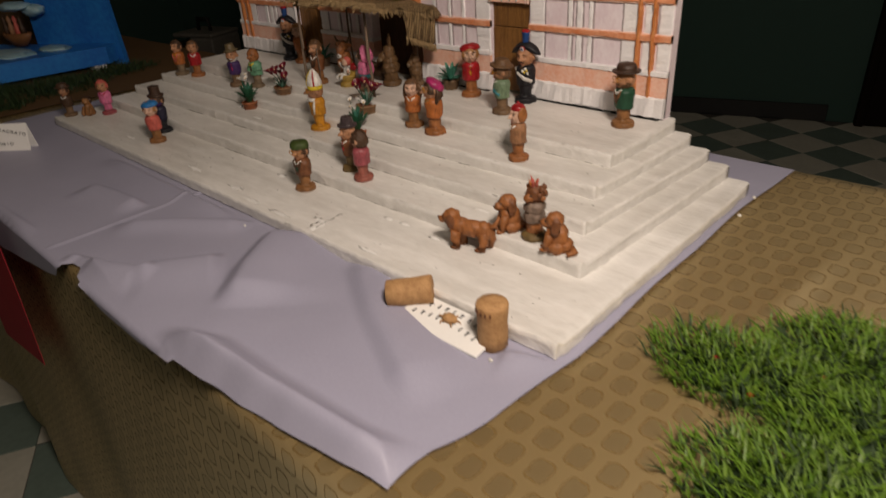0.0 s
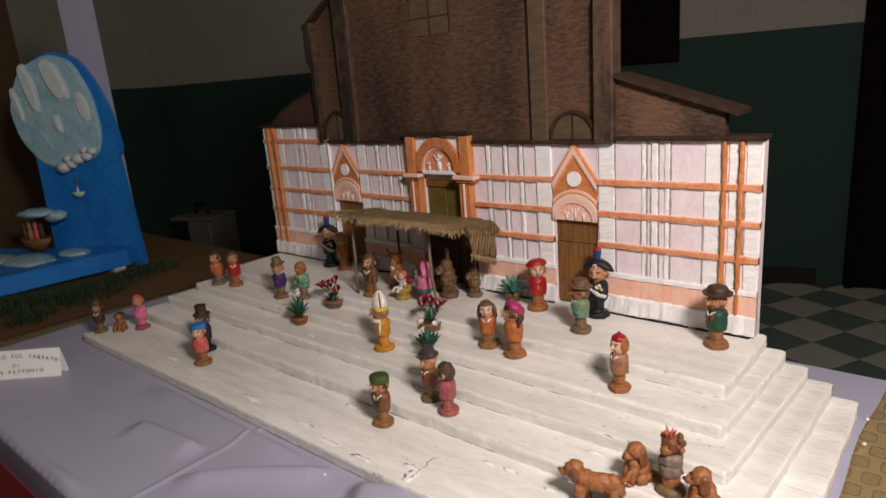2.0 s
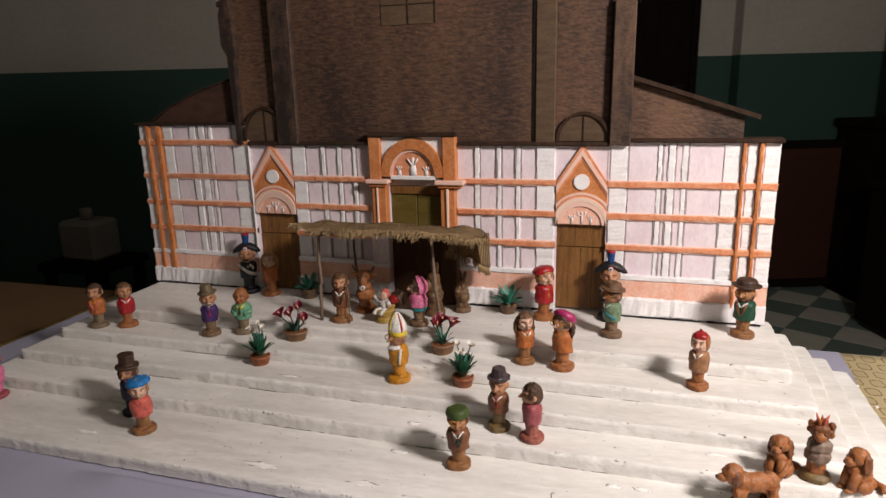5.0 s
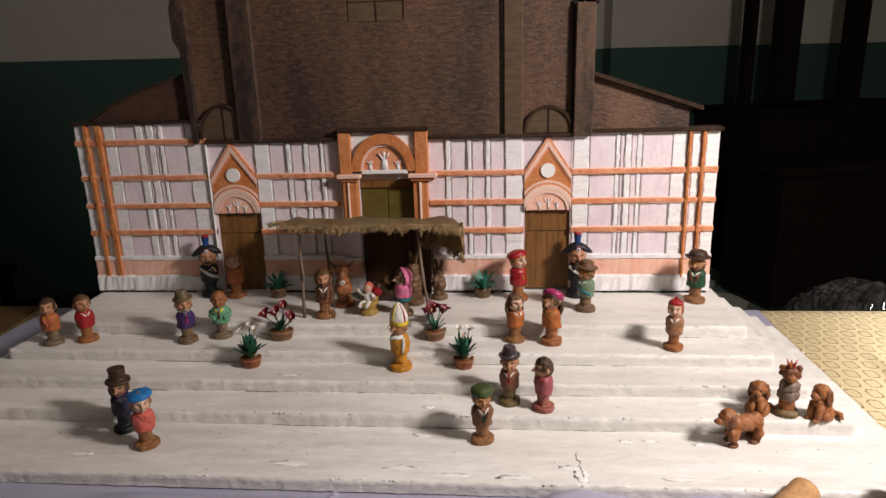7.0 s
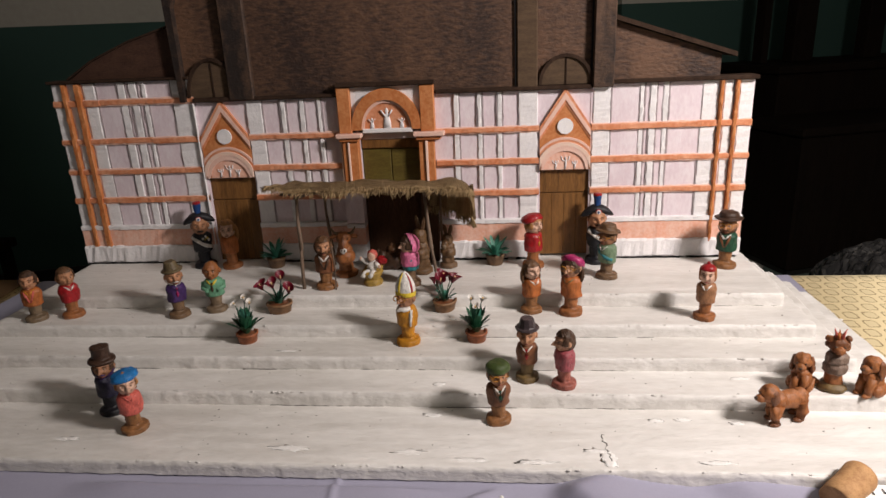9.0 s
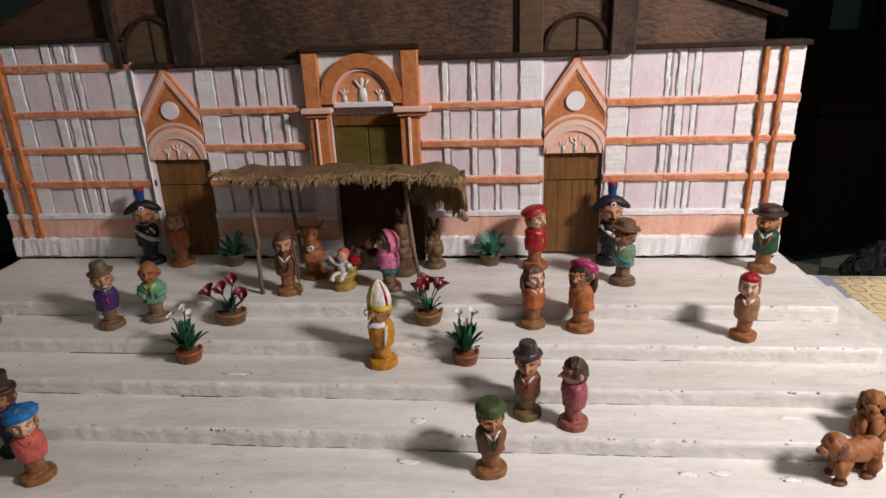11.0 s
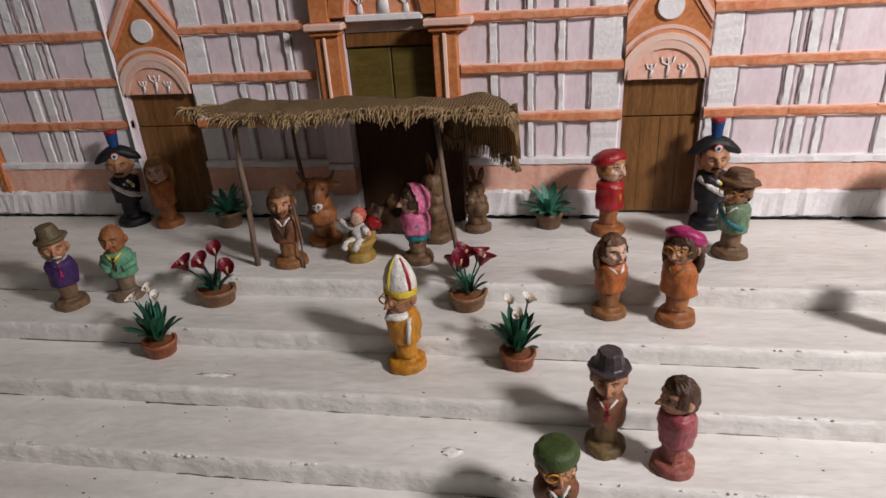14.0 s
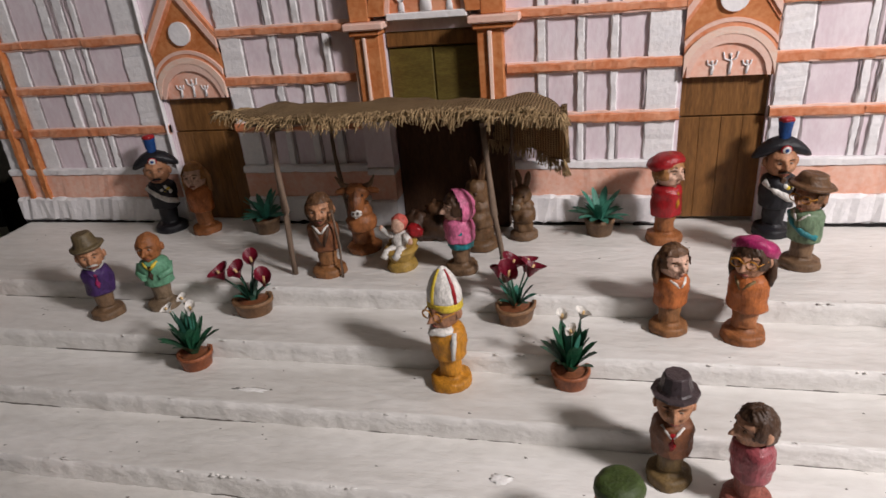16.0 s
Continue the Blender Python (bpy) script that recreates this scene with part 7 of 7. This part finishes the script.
def little_boat(place, length, hull, turn, crew):
    bm = bmesh.new()
    m = Matrix.Translation(place) @ rot(0, 0, turn)
    rings = []
    for k, (w, z) in enumerate(((0.45, 0.0), (0.85, 0.3), (1.0, 0.55), (0.92, 0.55), (0.75, 0.30))):
        rings.append([bm.verts.new(m @ Vector((length * 0.5 * w * math.cos(t), length * 0.24 * w * math.sin(t) * (1 - 0.3 * abs(math.cos(t))), length * z * 0.6))) for t in [2 * math.pi * i / 16 for i in range(16)]])
    for a, b in zip(rings, rings[1:]):
        for i in range(16):
            bm.faces.new((a[i], a[(i + 1) % 16], b[(i + 1) % 16], b[i])).smooth = True
    bm.faces.new(rings[0][::-1]), bm.faces.new(rings[-1])
    sp("boat_hull", bm, hull)
    for dx, key in crew:
        bm = bmesh.new()
        lathe(bm, [(length * 0.07, 0), (length * 0.075, length * 0.25), (length * 0.04, length * 0.38), (length * 0.06, length * 0.46), (length * 0.02, length * 0.56)], 8, m @ Matrix.Translation((length * dx, 0, length * 0.2)))
        sp("boat_peg", bm, col(key))


little_boat((-1.283, -0.246, 0.803), 0.105, BOAT, 25, ((-0.3, "hair"), (-0.12, "dusk"), (0.08, "coral"), (0.26, "hair")))
little_boat(on_board(0.148, 0.940, 0.012), 0.040, ICE_WHITE, 30, ((0.0, "white"),))
bm = bmesh.new()
tube(bm, [on_board(0.148, 0.955, 0.012), on_board(0.146, 0.998, 0.012)], 0.0012, 6)
sp("mast", bm, STICK)
# neighbouring display behind it
HESSIAN = material("brown_hessian_wall", (0.105, 0.062, 0.026), (0.06, 0.034, 0.015), 0.9, scale=60, stretch=(1, 1, 2), amount=0.9, bump=0.6, depth=0.002)
bm = bmesh.new()
box(bm, -0.012, 0.012, -0.30, 0.24, 0, 0.98, bevel=0.004)
hs = part("hessian_screen", bm, HESSIAN)
hs.matrix_basis = pose(-1.82, -0.16, TOP, 0, 0, 38)
tagged(hs, "tall screen covered in coarse brown hessian", "screen")
sp("back_sheet", board([(0.012, TOP + 0.001), (0.11, TOP + 0.001), (0.11, 1.56), (0.012, 1.56)], -0.022, -0.018), LILAC, "upright pale lilac sheet")

# ---- the dim room behind ----
DARK_WOOD = material("very_dark_wood", (0.007, 0.005, 0.004), (0.012, 0.008, 0.006), 0.85, spec=0.04, scale=10, stretch=(4, 4, 0.5), amount=0.8)
RED_WOOD = material("reddish_dark_wood", (0.055, 0.020, 0.011), (0.032, 0.012, 0.007), 0.6, spec=0.2, scale=10, stretch=(0.5, 4, 4), amount=0.8)


def room_thing(name, u, d, label, category, kind=""):
    ob = thing(name, (0, 0, 0), label, category, kind=kind)
    ob.matrix_basis = ROOM @ Matrix.Translation((u, -d, 0))
    return ob


door = room_thing("door_1", 3.525, 0.0, "narrow very dark wooden door, closed", "door", "structure")
bm = bmesh.new()
box(bm, -0.165, 0.165, -0.05, -0.004, 0.004, 2.06, bevel=0.004)
leaf = part("door_leaf", bm, DARK_WOOD, door)
for s in (-1, 1):
    bm = bmesh.new()
    box(bm, s * 0.166, s * 0.205, -0.06, -0.004, 0, 2.11, bevel=0.004)
    part("door_frame", bm, DARK_WOOD, door)
bm = bmesh.new()
tube(bm, [(0.12, -0.05, 1.12), (0.12, -0.09, 1.12), (0.03, -0.095, 1.12)], 0.010, 8)
part("door_handle", bm, SKIRT, leaf)
room_piece("wall_pier", [(3.94, 7.0, -0.10, -0.001, 0, 2.95)], WALL, "projecting stretch of cream and green wall", "wall")
bd = room_thing("framed_board", 4.30, 0.20, "brown board in a dark frame standing by the wall", "board")
bm = bmesh.new()
box(bm, -0.20, 0.30, -0.012, 0.0, 0.05, 0.80)
part("panel", bm, RED_WOOD, bd)
for x0, x1, z0, z1 in ((-0.23, -0.19, 0, 0.83), (0.29, 0.33, 0, 0.83), (-0.189, 0.289, 0.79, 0.83), (-0.189, 0.289, 0.02, 0.06)):
    bm = bmesh.new()
    box(bm, x0, x1, -0.03, 0.004, z0, z1, bevel=0.004)
    part("frame_rail", bm, DARK_WOOD, bd)
rack = room_thing("dark_cabinet", 5.0, 0.45, "very dark wooden cabinet with tall posts", "cabinet")
bm = bmesh.new()
box(bm, -0.52, 0.70, -0.28, 0.28, 0, 0.90, bevel=0.006)
part("body", bm, DARK_WOOD, rack)
bm = bmesh.new()
box(bm, -0.54, 0.72, -0.30, 0.30, 0.901, 0.94, bevel=0.005)
part("top", bm, DARK_WOOD, rack)
for x0, x1 in ((-0.46, -0.42), (-0.27, -0.14), (0.19, 0.30)):
    bm = bmesh.new()
    box(bm, x0, x1, -0.06, 0.02, 0.941, 2.5, bevel=0.005)
    part("post", bm, DARK_WOOD, rack)
# made-up dark box: keeps the floor before the cabinet black
chest = room_thing("dark_filler_box", 5.0, 0.88, "added very dark box that blacks out the floor before the cabinet", "chest")
bm = bmesh.new()
box(bm, -0.72, 0.75, -0.28, 0.12, 0.03, 0.66, bevel=0.008)
part("body", bm, DARK_WOOD, chest)
bm = bmesh.new()
box(bm, -0.74, 0.77, -0.30, 0.14, 0.661, 0.70, bevel=0.008)
part("lid", bm, DARK_WOOD, chest)
bm = bmesh.new()
box(bm, -0.70, 0.73, -0.26, 0.10, 0.0, 0.0298)
part("plinth", bm, SKIRT, chest)
pb = room_thing("dark_noticeboard", 2.16, 0.0, "dark board fixed high on the wall", "noticeboard")
bm = bmesh.new()
box(bm, -0.36, 0.36, -0.04, -0.001, 1.17, 1.95, bevel=0.006)
part("panel", bm, DARK_WOOD, pb)
WHITE_PLASTIC = material("grimy_plastic", (0.20, 0.185, 0.165), rough=0.5, scale=12, amount=0.4)
case = thing("appliance", (-3.14, 1.26, 0), "off-white box appliance with black front and carry handle", "appliance")
case.rotation_euler.z = radians(18)
case.scale = (0.62, 0.8, 1.0)
for name, s, m in (("body", (-0.05, 0.24, -0.16, 0.16, 0.05, 0.43), WHITE_PLASTIC), ("front", (-0.26, -0.0505, -0.15, 0.15, 0.06, 0.40), SKIRT), ("lid", (-0.27, 0.245, -0.165, 0.165, 0.431, 0.455), WHITE_PLASTIC)):
    bm = bmesh.new()
    box(bm, *s, bevel=0.012)
    part(name, bm, m, case)
for x in (-0.15, 0.20):
    bm = bmesh.new()
    box(bm, x - 0.03, x + 0.03, -0.12, 0.12, 0, 0.06)
    part("foot", bm, WHITE_PLASTIC, case)
bm = bmesh.new()
tube(bm, [(-0.10, 0, 0.45), (-0.09, 0, 0.52), (0.05, 0, 0.52), (0.06, 0, 0.45)], 0.016, 8)
part("handle", bm, SKIRT, case)
can = thing("plastic_can", (-2.28, 1.55, 0), "small off-white plastic canister on a dark stool", "canister")
bm = bmesh.new()
box(bm, -0.11, 0.11, -0.09, 0.09, 0.36, 0.56, bevel=0.02)
part("body", bm, WHITE_PLASTIC, can)
bm = bmesh.new()
lathe(bm, [(0.03, 0.555), (0.03, 0.61), (0.02, 0.615)], 12)
part("cap", bm, WHITE_PLASTIC, can)
st = thing("low_stool", (-2.28, 1.55, 0), "low dark stool by the wall", "stool")
bm = bmesh.new()
box(bm, -0.20, 0.20, -0.16, 0.16, 0.32, 0.359, bevel=0.005)
part("seat", bm, DARK_WOOD, st)
for x in (-0.16, 0.16):
    for y in (-0.12, 0.12):
        bm = bmesh.new()
        box(bm, x - 0.02, x + 0.02, y - 0.02, y + 0.02, 0, 0.319)
        part("leg", bm, DARK_WOOD, st)
# lined waste bin behind the table
FILM = material("black_plastic_film", (0.010, 0.010, 0.011), (0.022, 0.022, 0.023), 0.09, scale=24, amount=0.6, bump=0.25, depth=0.004, spec=1.0, fine=3.0)
binn = thing("waste_bin", (0.985, 0.37, 0), "dark waste bin lined with shiny black plastic", "bin")
bm = bmesh.new()
lathe(bm, [(0.13, 0), (0.14, 0.005), (0.165, 0.62), (0.171, 0.63), (0.161, 0.63)], 32)
part("bucket", bm, SKIRT, binn)
bm = bmesh.new()
vs = blob(bm, (0, 0, 0.622), (0.185, 0.180, 0.085), 0, 90, 50, 0.12, 2.0)
for v in vs:
    crinkle = 0.016 * noise.noise(v.co * 13) - 0.020 * abs(noise.noise(v.co * 24)) - 0.011 * abs(noise.noise(v.co * 55 + Vector((3, 1, 2))))
    v.co += v.co.normalized() * crinkle * 0.5 + Vector((0.012, 0, crinkle - 0.004))
for f in bm.faces:
    f.smooth = False
part("liner", bm, FILM, binn)

# ---- floor tiles, last ----
TILE_A = material("cream_floor_tile", (0.46, 0.45, 0.39), (0.36, 0.35, 0.30), 0.5, scale=9, amount=0.7, bump=0.05)
TILE_B = material("green_floor_tile", (0.14, 0.19, 0.165), (0.10, 0.14, 0.12), 0.5, scale=9, amount=0.7, bump=0.05)
T = 0.20


def tile_mesh(mat):
    bm = bmesh.new()
    box(bm, -T / 2 + 0.0012, T / 2 - 0.0012, -T / 2 + 0.0012, T / 2 - 0.0012, -0.004, 0.0, bevel=0.0012)
    me = bpy.data.meshes.new("tile")
    bm.to_mesh(me)
    bm.free()
    me.materials.append(mat)
    return me


tiles = (tile_mesh(TILE_A), tile_mesh(TILE_B))
rest = ([], [])
inv = ROOM.inverted()
turn_t = pose(0, 0, 0, 0, 0, -26.7)
count = 0
for i in range(-34, 35):
    for j in range(-34, 35):
        p = turn_t @ Vector((i * T, j * T, 0))
        q = inv @ p
        if not (-1.0 < q.x < 7.1 and -6.0 < q.y < 0.0):
            continue
        near = (-1.5 < p.x < 0.1 and -1.4 < p.y < -0.55) or (0.0 < p.x < 2.0 and 0.3 < p.y < 3.0)
        if near and count < 300:
            ob = new("tile", tiles[(i + j) % 2])
            ob.parent = floor
            ob.matrix_parent_inverse = ROOM.inverted()
            ob.matrix_basis = Matrix.Translation(p) @ turn_t
            count += 1
        else:
            rest[(i + j) % 2].append(p)
for k in (0, 1):
    verts, faces = [], []
    e = T / 2 - 0.0012
    for p in rest[k]:
        b = len(verts)
        verts += [(turn_t @ Vector((x, y, 0)) + p)[:] for x, y in ((-e, -e), (e, -e), (e, e), (-e, e))]
        faces.append((b, b + 1, b + 2, b + 3))
    me = bpy.data.meshes.new("far_tiles")
    me.from_pydata(verts, [], faces)
    me.materials.append((TILE_A, TILE_B)[k])
    ob = new("far_tiles", me)
    ob.parent = floor
    ob.matrix_parent_inverse = ROOM.inverted()
    tagged(ob, "floor tiles", kind="stuff")
